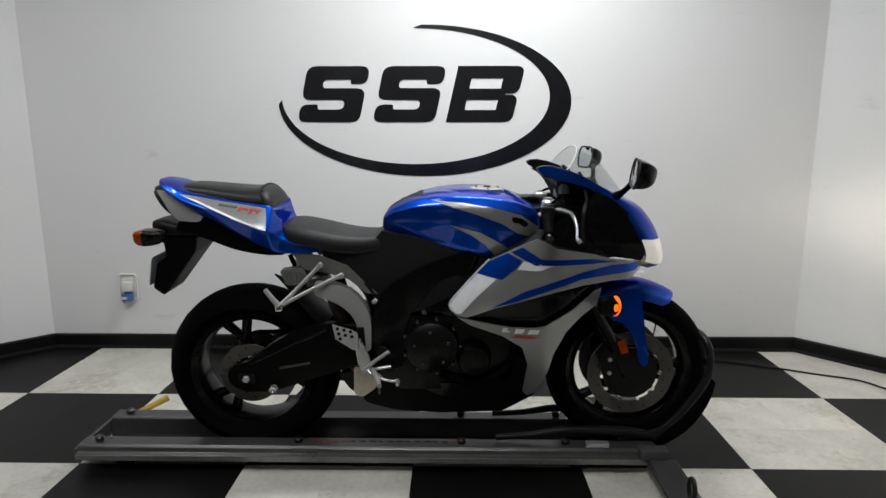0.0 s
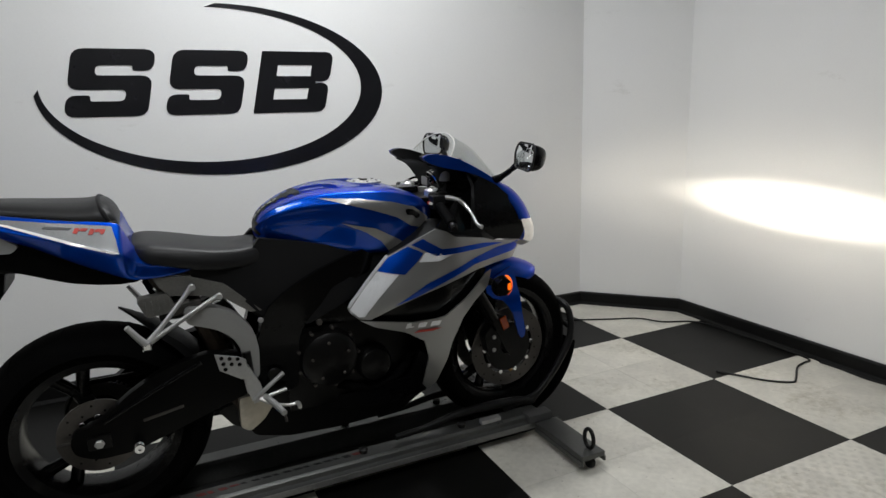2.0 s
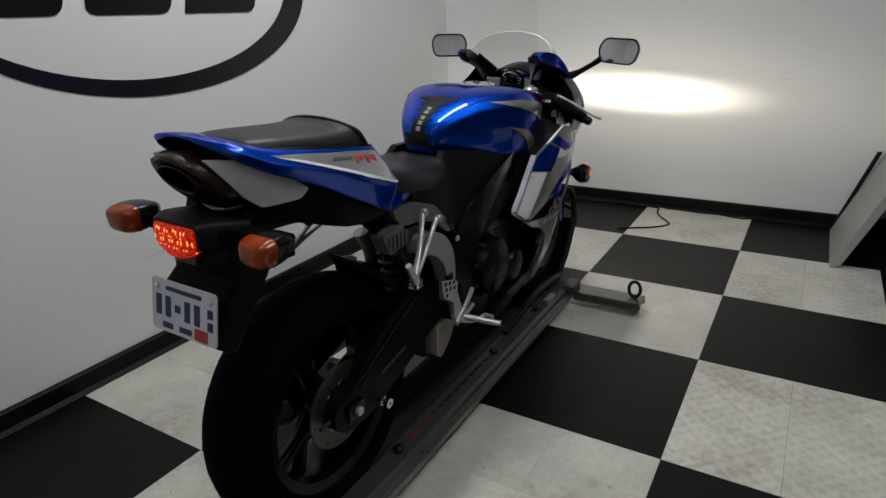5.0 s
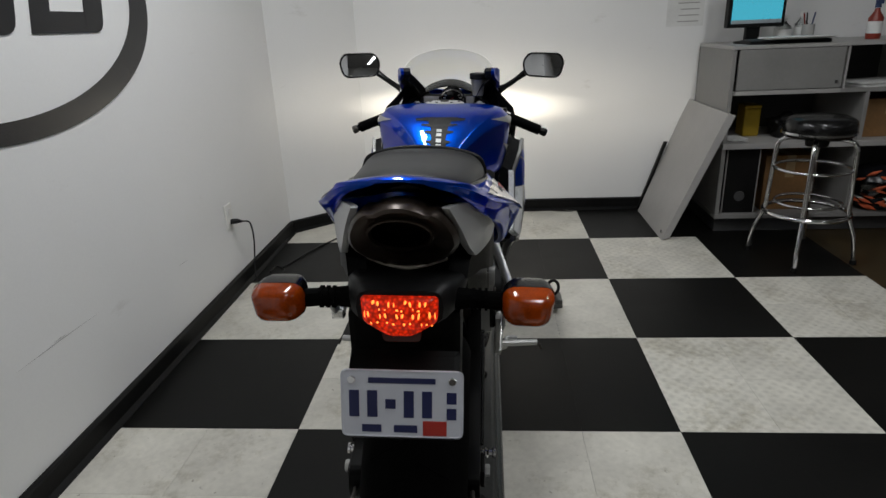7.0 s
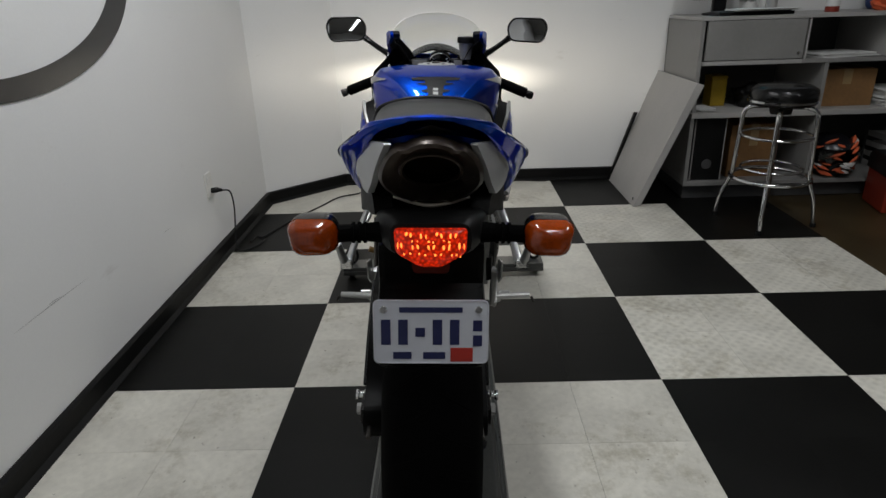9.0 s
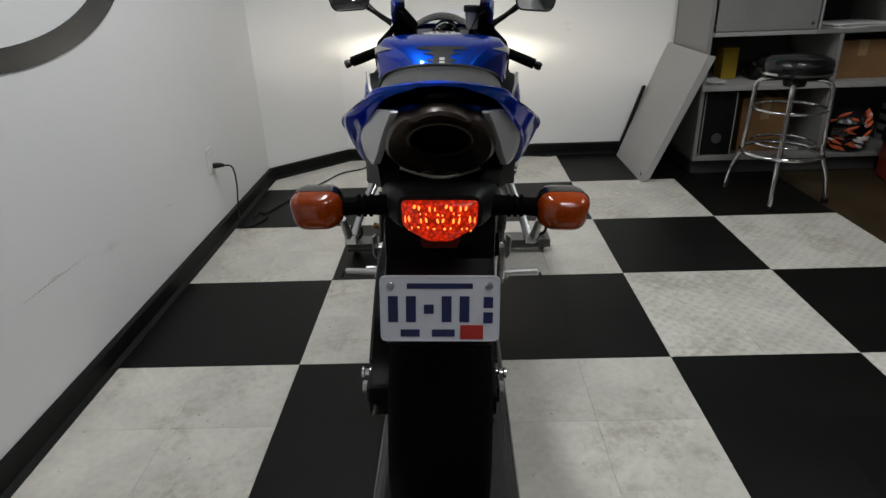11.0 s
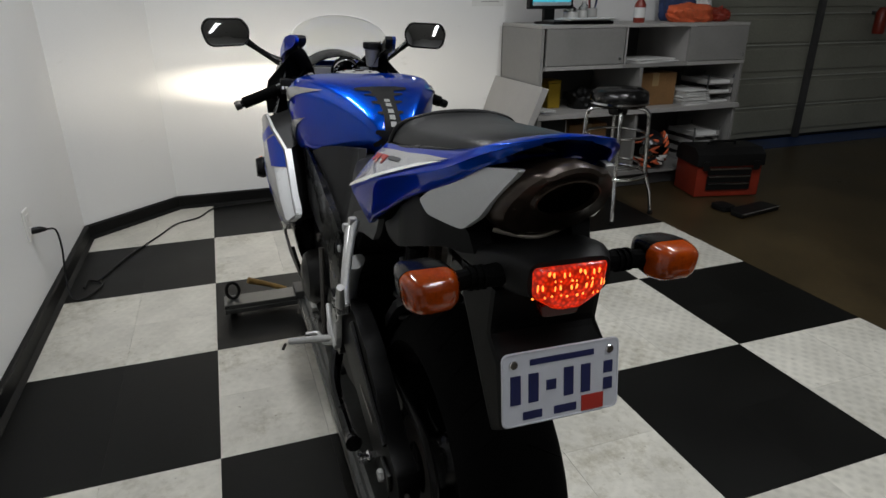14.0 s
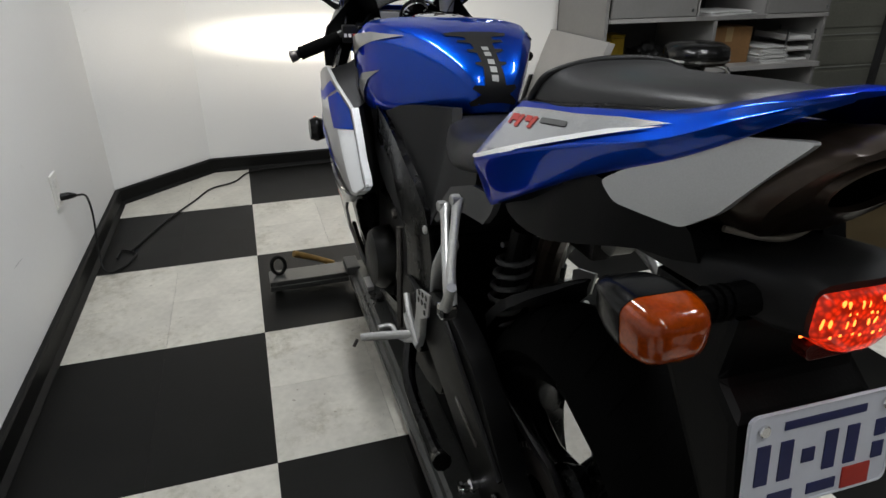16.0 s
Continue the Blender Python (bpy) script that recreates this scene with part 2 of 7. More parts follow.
def lathe(profile, m=None, sides=40, bm=None, closed=True):
    """A turned shape about the local y axis from (radius, y) pairs."""
    own = bmesh.new()
    rings = []
    for r, y in profile:
        rings.append([own.verts.new((max(r, 1e-4) * math.cos(2 * math.pi * k / sides), y, max(r, 1e-4) * math.sin(2 * math.pi * k / sides))) for k in range(sides)])
    count = len(rings)
    for i in range(count if closed else count - 1):
        a, b = rings[i], rings[(i + 1) % count]
        for k in range(sides):
            own.faces.new((a[k], a[(k + 1) % sides], b[(k + 1) % sides], b[k]))
    if not closed:
        own.faces.new(rings[0]), own.faces.new(rings[-1])
    bmesh.ops.recalc_face_normals(own, faces=own.faces)
    if m is not None:
        own.transform(m)
    return merge(bm, own)


def disc(x, y0, y1, z, r, bevel=0.003, bm=None, m=None, sides=24):
    """A short round along y."""
    b = min(bevel, abs(y1 - y0) / 2.2)
    s = 1 if y1 > y0 else -1
    prof = [(0.0005, y0), (r - b, y0), (r, y0 + s * b), (r, y1 - s * b), (r - b, y1), (0.0005, y1)]
    mm = Matrix.Translation((x, 0, z))
    return lathe(prof, (m @ mm) if m is not None else mm, sides, bm, closed=False)


def skin(rings, caps=True, closed=True):
    """A skin over rings of points."""
    own = bmesh.new()
    rows = [[own.verts.new(p) for p in ring] for ring in rings]
    n = len(rows[0])
    for a, b in zip(rows, rows[1:]):
        for k in range(n if closed else n - 1):
            own.faces.new((a[k], a[(k + 1) % n], b[(k + 1) % n], b[k]))
    if caps and closed:
        own.faces.new(rows[0]), own.faces.new(rows[-1][::-1])
    bmesh.ops.recalc_face_normals(own, faces=own.faces)
    return own


# ---- the room ----
S = 0.6096
# south, far west and shop walls are unseen, added to close the room
LINE = [(-2.5, 1.0), (-2.5, 1.48), (-2.11, 1.862), (2.04, 1.862), (2.45, 1.42), (2.45, -2.30), (2.86, -2.30), (2.86, -7.0), (-6.5, -7.0), (-6.5, 1.0)]
NAMES = ["wall_west", "wall_corner_west", "wall_north", "wall_corner_east", "wall_east", "wall_return", "wall_garage", "wall_south_unseen", "wall_far_west_unseen", "wall_shop_unseen"]


def offset_line(points, d):
    """The closed line moved outward by d, with mitred corners."""
    out, n = [], len(points)
    for i in range(n):
        p0, p1, p2 = (Vector(points[(i + k) % n]) for k in (-1, 0, 1))
        a, b = (p1 - p0).normalized(), (p2 - p1).normalized()
        na, nb = Vector((-a.y, a.x)), Vector((-b.y, b.x))
        mitre = (na + nb).normalized()
        out.append(p1 + mitre * d / max(0.3, mitre.dot(na)))
    return [tuple(p) for p in out]


OUTER = offset_line(LINE, 0.12)
for i, wall_name in enumerate(NAMES):
    j = (i + 1) % len(LINE)
    quad = [LINE[i], LINE[j], OUTER[j], OUTER[i]]
    tagged(part(wall_name, prism(quad, 0, CEILING, "z"), WALL), "plain white painted wall with light scuffs", "wall", kind="structure")

inner, toe = offset_line(LINE, -0.020), offset_line(LINE, -0.036)
for i in range(0, 5):
    bm = bmesh.new()
    j = i + 1
    prof = [(LINE, 0.0), (toe, 0.0), (toe, 0.004), (inner, 0.016), (inner, 0.070), (offset_line(LINE, -0.014), 0.076), (LINE, 0.076)]
    rows = [[bm.verts.new((*pl[k], z)) for pl, z in prof] for k in (i, j)]
    if i == 4:
        rows[1] = [v for v in rows[1]]
        for v in rows[1]:
            v.co.y = -2.285
    for k in range(len(prof)):
        q = (k + 1) % len(prof)
        bm.faces.new((rows[0][k], rows[0][q], rows[1][q], rows[1][k]))
    bm.faces.new(rows[0]), bm.faces.new(rows[1][::-1])
    tagged(part("baseboard", bm, BASE), "black vinyl cove baseboard along the white wall", "baseboard", kind="structure")

# unseen ceiling, its grey chosen for how much light it bounces back
tagged(part("ceiling", box(-6.62, 2.98, -7.12, 2.0, CEILING, CEILING + 0.1), CEIL), "plain grey ceiling, out of view", "ceiling", kind="structure")
tagged(part("ground", box(-6.62, 2.98, -7.12, 2.0, -0.12, -0.006), BROWN), "brown sealed concrete workshop floor", "floor", kind="structure")

# lamps on the ceiling, out of view; the third and last are added fill
for lx, ly, lsx, lsy, power in LAMPS:
    lamp = thing("ceiling_lamp", pose(lx, ly, CEILING), "long white fluorescent ceiling lamp, out of view", "ceiling lamp", "ceiling lamps")
    part("housing", prism([(-lsy / 2 - 0.05, 0), (lsy / 2 + 0.05, 0), (lsy / 2 + 0.02, -0.06), (-lsy / 2 - 0.02, -0.06)], -lsx / 2 - 0.03, lsx / 2 + 0.03, "x"), OUTLET, lamp)

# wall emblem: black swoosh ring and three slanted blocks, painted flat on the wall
EM_Y = 1.862
emblem = thing("wall_emblem", pose(0, EM_Y, 1.36), "large black painted emblem with swoosh ring on white wall", "wall emblem")


def arc_band(c_out, r_out, c_in, r_in, a0, a1, n=72):
    out = []
    for k in range(n + 1):
        a = radians(a0 + (a1 - a0) * k / n)
        out.append((c_out[0] + r_out[0] * math.cos(a), c_out[1] + r_out[1] * math.sin(a)))
    back = []
    for k in range(n + 1):
        a = radians(a1 + (a0 - a1) * k / n)
        back.append((c_in[0] + r_in[0] * math.cos(a), c_in[1] + r_in[1] * math.sin(a)))
    return out, back


def flat_strip(a, b, y0, y1):
    bm = bmesh.new()
    rows = []
    for y in (y0, y1):
        rows.append(([bm.verts.new((p[0], y, p[1])) for p in a], [bm.verts.new((p[0], y, p[1])) for p in b[::-1]]))
    for (o, i) in rows:
        for k in range(len(a) - 1):
            bm.faces.new((o[k], o[k + 1], i[k + 1], i[k]))
    for s in (0, 1):
        for k in range(len(a) - 1):
            bm.faces.new((rows[0][s][k], rows[0][s][k + 1], rows[1][s][k + 1], rows[1][s][k]))
    return bm


o, i_ = arc_band((-0.008, -0.011), (0.765, 0.385), (-0.055, 0.012), (0.70, 0.345), 91, -178)
o = [(x, z) for x, z in o]
part("swoosh_ring", flat_strip(o, i_, -0.003, 0.0), BLACK_PAINT, emblem)


def slanted(points, ox, oz, w, h, lean=0.09):
    return [(ox + p[0] * w + p[1] * lean, oz + p[1] * h) for p in points]


def rounded(points, r=0.14, n=4):
    """The outline with its corners rounded off."""
    out, c = [], len(points)
    for k in range(c):
        p0, p1, p2 = (Vector(points[(k + d) % c]) for d in (-1, 0, 1))
        d = min(r, (p0 - p1).length * 0.45, (p2 - p1).length * 0.45)
        a, b = p1 + (p0 - p1).normalized() * d, p1 + (p2 - p1).normalized() * d
        for q in range(n + 1):
            t = q / n
            out.append(tuple(a * (1 - t) ** 2 + p1 * 2 * t * (1 - t) + b * t * t))
    return out


SNAKE = [(0, 0), (1, 0), (1, 0.61), (0.30, 0.61), (0.30, 0.76), (0.74, 0.76), (0.74, 0.68), (1, 0.68), (1, 1), (0, 1), (0, 0.40), (0.70, 0.40), (0.70, 0.23), (0.28, 0.23), (0.28, 0.32), (0, 0.32)]
for ox in (-0.677, -0.281):
    part("emblem_block", prism(slanted(rounded(SNAKE, 0.15), ox, -0.115, 0.325, 0.285, 0.065), -0.003, 0, "y"), BLACK_PAINT, emblem)
bm = prism(slanted([(0, 0), (0.27, 0), (0.27, 1), (0, 1)], 0.104, -0.115, 0.308, 0.285, 0.065), -0.003, 0, "y")
for z0, z1, x1 in ((0, 0.22, 0.9), (0.40, 0.60, 0.9), (0.78, 1.0, 0.9)):
    prism(slanted([(0.27, z0), (x1, z0), (x1, z1), (0.27, z1)], 0.104, -0.115, 0.308, 0.285, 0.065), -0.003, 0, "y", bm=bm)
for z0, z1 in ((0.0, 0.49), (0.51, 1.0)):
    prism(slanted(rounded([(0.8, z0 + 0.0), (1.12, z0), (1.12, z1), (0.8, z1)], 0.2, 6), 0.104, -0.115, 0.308, 0.285, 0.065), -0.0034, 0, "y", bm=bm)
part("emblem_block", bm, BLACK_PAINT, emblem)


# a long scuff and two short ones on the wall
SCUFF = mat("grey_scuff", (0.50, 0.50, 0.49), 0.6, vary=0.1)
for x0, x1, z0, w in ((-0.29, 0.08, 0.391, 0.0035), (-0.14, -0.07, 0.397, 0.003), (0.62, 0.70, 0.335, 0.0022)):
    m = 0.5 * (x0 + x1)
    part("scuff_mark", prism([(x0, z0), (m, z0 - w * 0.5), (x1, z0 - 0.004), (m, z0 + w * 0.5)], 1.8613, 1.8618, "y"), SCUFF, bpy.data.objects["wall_north"])


# outlets and cables
def outlet(x, z):
    t = thing("wall_outlet", pose(x, 1.862, z), "white plastic duplex wall outlet", "wall outlet", "wall outlets")
    part("cover_plate", box(-0.037, 0.037, -0.008, 0, -0.06, 0.06, 0.004), OUTLET, t)
    for dz in (-0.026, 0.026):
        part("socket", box(-0.016, 0.016, -0.011, -0.007, dz - 0.014, dz + 0.014, 0.003), OUTLET, t)
    return t


outlet(1.15, 0.385)
t2 = outlet(-1.655, 0.36)
COVER = rounded([(-0.046, -0.082), (0.046, -0.082), (0.050, 0.062), (-0.050, 0.062)], 0.022, 5)
part("cover_rim", tube([(x, -0.013, z) for x, z in COVER], 0.005, 8, 1, closed=True), OUTLET, t2, "pale rounded rim round the outlet", smooth=60)
part("plug_base", box(-0.026, 0.026, -0.040, -0.012, -0.030, 0.022, 0.008), OUTLET, t2, "white plug-in air freshener base", smooth=40)
FRESH = Matrix.Translation((0.004, -0.040, 0)) @ Matrix.Rotation(radians(90), 4, "X")
part("oil_bottle", lathe([(0.0005, -0.086), (0.026, -0.086), (0.030, -0.078), (0.030, -0.040), (0.020, -0.030), (0.0005, -0.028)], FRESH, 24, closed=False), glass("clear_bottle", (0.80, 0.86, 0.92), 0.08), t2, "clear refill bottle", smooth=50)
part("bottle_band", lathe([(0.0302, -0.076), (0.0312, -0.075), (0.0312, -0.040), (0.0302, -0.039)], FRESH, 24), mat("blue_label_plastic", (0.05, 0.14, 0.42), 0.4), t2, "blue and white label band")
part("label_spot", box(-0.012, 0.016, -0.0735, -0.0715, -0.066, -0.052, 0.0005), PAPER, t2)
plug = thing("power_plug_with_cable", pose(1.15, 1.86, 0.355), "black power plug with cable down to the floor", "power cable")
part("plug", tube([(0.0, 0.006, 0), (0.015, -0.03, 0.0), (0.03, -0.05, -0.005)], [0.013, 0.013, 0.007], 10, 4), CABLE, plug)
part("cable", tube([(0.03, -0.05, -0.005), (0.08, -0.07, -0.03), (0.1, -0.07, -0.12), (0.09, -0.06, -0.25), (0.05, -0.075, -0.33), (0.1, -0.12, -0.348), (0.22, -0.16, -0.348), (0.28, -0.1, -0.348), (0.2, -0.09, -0.348)], 0.004, 8, 6), CABLE, plug)
cable = thing("floor_cable", pose(0, 0, 0.006), "thin black cable lying along floor tiles by the wall", "cable")
part("cable_run", tube([(1.42, 1.72, 0), (1.7, 1.62, 0), (1.95, 1.5, 0), (2.12, 1.42, 0), (2.2, 1.3, 0), (2.36, 1.2, 0), (2.395, 0.95, 0), (2.40, 0.7, 0), (2.39, 0.55, 0), (2.33, 0.53, 0), (2.255, 0.51, 0), (2.14, 0.435, 0), (2.085, 0.415, 0), (2.005, 0.48, 0), (1.95, 0.57, 0), (1.90, 0.66, 0)], 0.0045, 8, 8), CABLE, cable)
cable2 = thing("floor_cable", pose(0, 0, 0.006), "thin black cable lying along floor tiles by the wall", "cable")
part("cable_run", tube([(2.40, 0.50, 0), (2.405, 0.41, 0), (2.395, 0.29, 0), (2.405, 0.19, 0), (2.385, 0.107, 0), (2.378, 0.04, 0), (2.40, -0.02, 0), (2.40, -0.3, 0)], 0.0045, 8, 6), CABLE, cable2)

# garage door
door = tagged(new("door_1"), "grey panelled overhead garage door with dark vertical tracks", "garage door", kind="structure")
door.location = (2.86, -4.8, 0)
for k in range(5):
    z0 = 0.02 + k * 0.53
    bm = box(-0.05, -0.001, -2.1, 2.12, z0, z0 + 0.524, 0.006)
    for dz in (0.05, 0.29):
        box(-0.062, -0.045, -2.05, 2.07, z0 + dz, z0 + dz + 0.19, 0.01, bm)
    section = part("door_section", bm, GARAGE, door)
    for dz in (0.268, 0.522):
        part("section_seam", box(-0.0655, -0.052, -2.05, 2.07, z0 + dz, z0 + dz + 0.009, 0.002), SEAM, section, "pale edge line between panel ribs")
for yy in (0.9, -1.2):
    part("door_track", box(-0.11, -0.066, yy - 0.024, yy + 0.024, 0, 2.7, 0.004), DARK_GREY, door)
part("door_seal", box(-0.055, -0.002, -2.1, 2.12, -0.004, 0.018), CABLE, door)
tagged(part("floor_strip", box(2.5, 2.80, -7, -2.35, -0.006, -0.002), BLUE_FLOOR), "blue painted floor strip before the garage door", "floor strip", kind="structure")
ext = thing("fire_extinguisher", pose(2.7, -4.55, 1.0), "small red fire extinguisher hung on garage door track", "fire extinguisher")
part("bottle", lathe([(0.0005, -0.1), (0.045, -0.1), (0.05, -0.08), (0.05, 0.08), (0.03, 0.12), (0.0005, 0.125)], Matrix.Rotation(radians(90), 4, "X"), 20, closed=False), RED_PLASTIC, ext, smooth=40)
part("hanger", box(-0.02, 0.09, -0.015, 0.015, 0.06, 0.09), DARK_GREY, ext)

# ---- the work corner ----


def workstation():
    x0, x1, y0, y1 = 1.88, 2.42, -2.26, -0.722
    desk = thing("storage_desk", pose(0, 0, 0), "grey laminate desk with open shelves below worktop", "desk")
    part("plinth", box(x0 + 0.05, x1, y0 + 0.02, y1 - 0.02, 0, 0.09), DARK_GREY, desk)
    part("bottom_board", box(x0, x1, y0, y1, 0.09, 0.115, 0.002), GREY_LAM, desk)
    for y in (y1, -1.44, y0 + 0.022):
        part("side_panel", box(x0 + 0.002, x1, y - 0.022, y, 0.116, 0.499, 0.002), GREY_LAM, desk)
    part("worktop", box(x0 - 0.02, x1, y0 - 0.005, y1 + 0.005, 0.50, 0.53, 0.004), GREY_PANEL, desk)
    part("back_board", box(x1 + 0.001, x1 + 0.012, y0, y1, 0.0, 0.53), DARK_GREY, desk)
    hutch = thing("desk_hutch", pose(0, 0, 0.53), "grey hutch with two flipper doors and open cubby", "hutch")
    for y in (y1, -1.44, y0 + 0.022):
        part("side_panel", box(x0 + 0.004, x1, y - 0.022, y, 0.0, 0.26 if y != y1 else 0.50, 0.002), GREY_LAM, hutch)
    part("shelf_board", box(x0, x1, y0, y1 - 0.023, 0.261, 0.283, 0.002), GREY_LAM, hutch)
    part("top_board", box(x0 - 0.004, x1, y0, y1 + 0.003, 0.501, 0.52, 0.002), GREY_PANEL, hutch)
    part("back_board", box(x1 + 0.001, x1 + 0.012, y0, y1, 0, 0.5), DARK_GREY, hutch)
    for ya, yb in ((-1.30, -0.758), (y0 + 0.001, -1.79)):
        d = part("flipper_door", box(x0 - 0.002, x0 + 0.018, ya, yb, 0.288, 0.498, 0.004), GREY_LAM, hutch)
        part("lower_rail", box(x0 - 0.006, x0 + 0.012, ya, yb, 0.262, 0.284, 0.002), GREY_PANEL, hutch)
        part("door_lock", lathe([(0.0005, 0), (0.008, 0), (0.008, 0.006), (0.0005, 0.006)], pose(x0 - 0.008, ya + 0.03, 0.32, 0, 0, -90), 12, closed=False), CHROME, d)
    for y in (-1.31, -1.79):
        part("divider", box(x0 + 0.002, x1, y - 0.012, y - 0.001, 0.284, 0.5), GREY_PANEL, hutch)


workstation()


def cardboard(x, y, z, sx, sy, sz, rz=0, label="brown cardboard carton on a shelf"):
    t = thing("cardboard_box", pose(x, y, z, 0, 0, rz), label, "cardboard box", "cartons")
    part("carton", box(-sx / 2, sx / 2, -sy / 2, sy / 2, 0, sz, 0.004), CARD, t)
    part("tape", box(-sx / 2 - 0.001, sx / 2 + 0.001, -0.025, 0.025, sz * 0.6, sz + 0.001), mat("tan_tape", (0.34, 0.23, 0.11), 0.4), t)


cardboard(2.12, -1.15, 0.115, 0.3, 0.28, 0.32)
cardboard(2.12, -1.635, 0.53, 0.3, 0.33, 0.21)

pc = thing("computer_tower", pose(1.93, -0.86, 0.115), "black computer tower standing in the desk shelf", "computer")
part("case", box(0, 0.42, -0.085, 0.085, 0, 0.365, 0.006), CABLE, pc)
part("front_frame", prism([(-0.088, 0), (0.088, 0), (0.088, 0.37), (-0.088, 0.37)], -0.012, -0.002, "x", 0.003), CABLE, pc)
for yy in (-0.09, 0.09):
    part("front_trim", box(-0.014, -0.004, yy - 0.003, yy + 0.003, 0.002, 0.368, 0.001), GREY_PANEL, pc)
part("fan_grille", lathe([(0.0005, -0.004), (0.028, -0.004), (0.030, 0), (0.0005, 0)], pose(-0.014, 0, 0.1, 0, 0, -90), 24, closed=False), DARK_GREY, pc, "small round badge on the case front")

mon = thing("monitor", pose(2.15, -0.92, 1.05, 0, 0, 8), "flat monitor with cyan screen on the hutch", "monitor")
part("foot", lathe([(0.0005, 0), (0.1, 0), (0.1, 0.01), (0.03, 0.02), (0.0005, 0.02)], Matrix.Rotation(radians(90), 4, "X") @ Matrix.Scale(1, 4), 24, closed=False), CABLE, mon)
part("neck", box(0.01, 0.035, -0.04, 0.04, 0.01, 0.16, 0.004), CABLE, mon)
part("casing", box(-0.01, 0.03, -0.165, 0.165, 0.085, 0.40, 0.006), CABLE, mon)
part("screen", box(-0.013, -0.0105, -0.145, 0.145, 0.105, 0.385), SCREEN, mon, "glowing cyan screen")
part("task_bar", box(-0.0145, -0.0133, -0.145, 0.145, 0.105, 0.125), mat("screen_grey", (0.4, 0.45, 0.48), 0.4), mon)

kb = thing("keyboard", pose(2.02, -1.05, 1.05), "black keyboard lying on the hutch top", "keyboard")
part("key_deck", box(-0.075, 0.075, -0.2, 0.22, 0, 0.018, 0.004), CABLE, kb)
for r in range(5):
    part("key_row", box(-0.06 + r * 0.025, -0.04 + r * 0.025, -0.19, 0.21, 0.0182, 0.024, 0.002), DARK_GREY, kb)


def papers(x, y, z, n, sx=0.22, sy=0.29, rz=0, label="loose stack of white papers"):
    t = thing("paper_stack", pose(x, y, z, 0, 0, rz), label, "papers", "paper stacks")
    rnd = random.Random(int(1000 * (x + 9 * y)))
    for k in range(n):
        part("sheet", box(-sx / 2, sx / 2, -sy / 2, sy / 2, k * 0.004, k * 0.004 + 0.0032, 0.0, m=pose(rnd.uniform(-.012, .012), rnd.uniform(-.012, .012), 0, 0, 0, rnd.uniform(-7, 7))), PAPER, t)


papers(1.96, -1.08, 1.0745, 3, 0.16, 0.34, 3)
papers(2.05, -1.58, 0.813, 5, 0.24, 0.34, 10)
papers(2.05, -1.93, 0.53, 14, 0.3, 0.20)
papers(2.05, -1.93, 0.588, 9, 0.28, 0.19, 4)


def letter_tray(x, y, z, levels, label):
    """Stacked open trays on four thin posts."""
    t = thing("letter_tray", pose(x, y, z), label, "letter tray", "letter trays")
    for k in range(levels):
        zz = k * 0.062
        tray = part("tray", box(-0.15, 0.15, -0.10, 0.10, zz, zz + 0.005, 0.001), GREY_PANEL, t)
        for yy in (-0.10, 0.097):
            part("tray_side", box(-0.15, 0.15, yy, yy + 0.003, zz + 0.0052, zz + 0.035, 0.001), GREY_PANEL, tray)
        part("filed_paper", box(-0.13, 0.14, -0.092, 0.09, zz + 0.0055, zz + 0.016 + 0.004 * k), PAPER, tray)
    for xx in (-0.14, 0.14):
        for yy in (-0.105, 0.105):
            part("tray_post", box(xx - 0.004, xx + 0.004, yy - 0.004, yy + 0.004, 0, levels * 0.062, 0.001), DARK_GREY, t)


letter_tray(2.06, -2.13, 0.53, 3, "stacked grey letter trays with papers on the worktop")
letter_tray(2.06, -2.08, 0.115, 4, "stacked grey letter trays in the low desk shelf")
papers(1.98, -0.82, 0.53, 4, 0.12, 0.09, 5)
sheet = thing("wall_notice", pose(2.45, -0.62, 1.25), "sheet of paper pinned on white wall", "notice")
part("sheet", box(-0.003, 0, -0.11, 0.11, -0.1, 0.16), PAPER, sheet)
for k in range(6):
    part("text_bar", box(-0.0042, -0.003, -0.08, 0.03 + 0.008 * (k % 3), 0.1 - k * 0.035, 0.106 - k * 0.035), GREY_PANEL, sheet)


def bottle(x, y, z, h, r, material, cap, label):
    t = thing("spray_bottle", pose(x, y, z), label, "bottle", "bottles")
    rx = Matrix.Rotation(radians(90), 4, "X")
    part("bottle_body", lathe([(0.0005, 0), (r, 0), (r * 1.03, h * 0.1), (r, h * 0.55), (r * 0.4, h * 0.72), (r * 0.36, h * 0.8), (0.0005, h * 0.8)], rx, 20, closed=False), material, t, smooth=50)
    bm = lathe([(0.0005, h * 0.805), (r * 0.45, h * 0.805), (r * 0.4, h * 0.9), (0.0005, h)], rx, 16, closed=False)
    box(-r * 0.9, r * 0.4, -r * 0.25, r * 0.25, h * 0.9, h, 0.002, bm)
    part("trigger_cap", bm, cap, t)
    part("bottle_label", lathe([(r * 1.04, h * 0.15), (r * 1.045, h * 0.16), (r * 1.03, h * 0.45), (r * 1.0, h * 0.46)], rx, 20), PAPER, t)


bottle(2.08, -1.53, 1.05, 0.2, 0.036, RED_PLASTIC, DARK_BLUE, "red spray bottle with dark trigger cap")
bottle(2.25, -1.12, 1.05, 0.14, 0.045, glass("clear_plastic", (0.8, 0.85, 0.85), 0.15), OUTLET, "clear plastic jar on the hutch")
bottle(2.25, -1.22, 1.05, 0.16, 0.035, glass("clear_plastic_dull", (0.75, 0.8, 0.8), 0.2), OUTLET, "clear plastic bottle on the hutch")


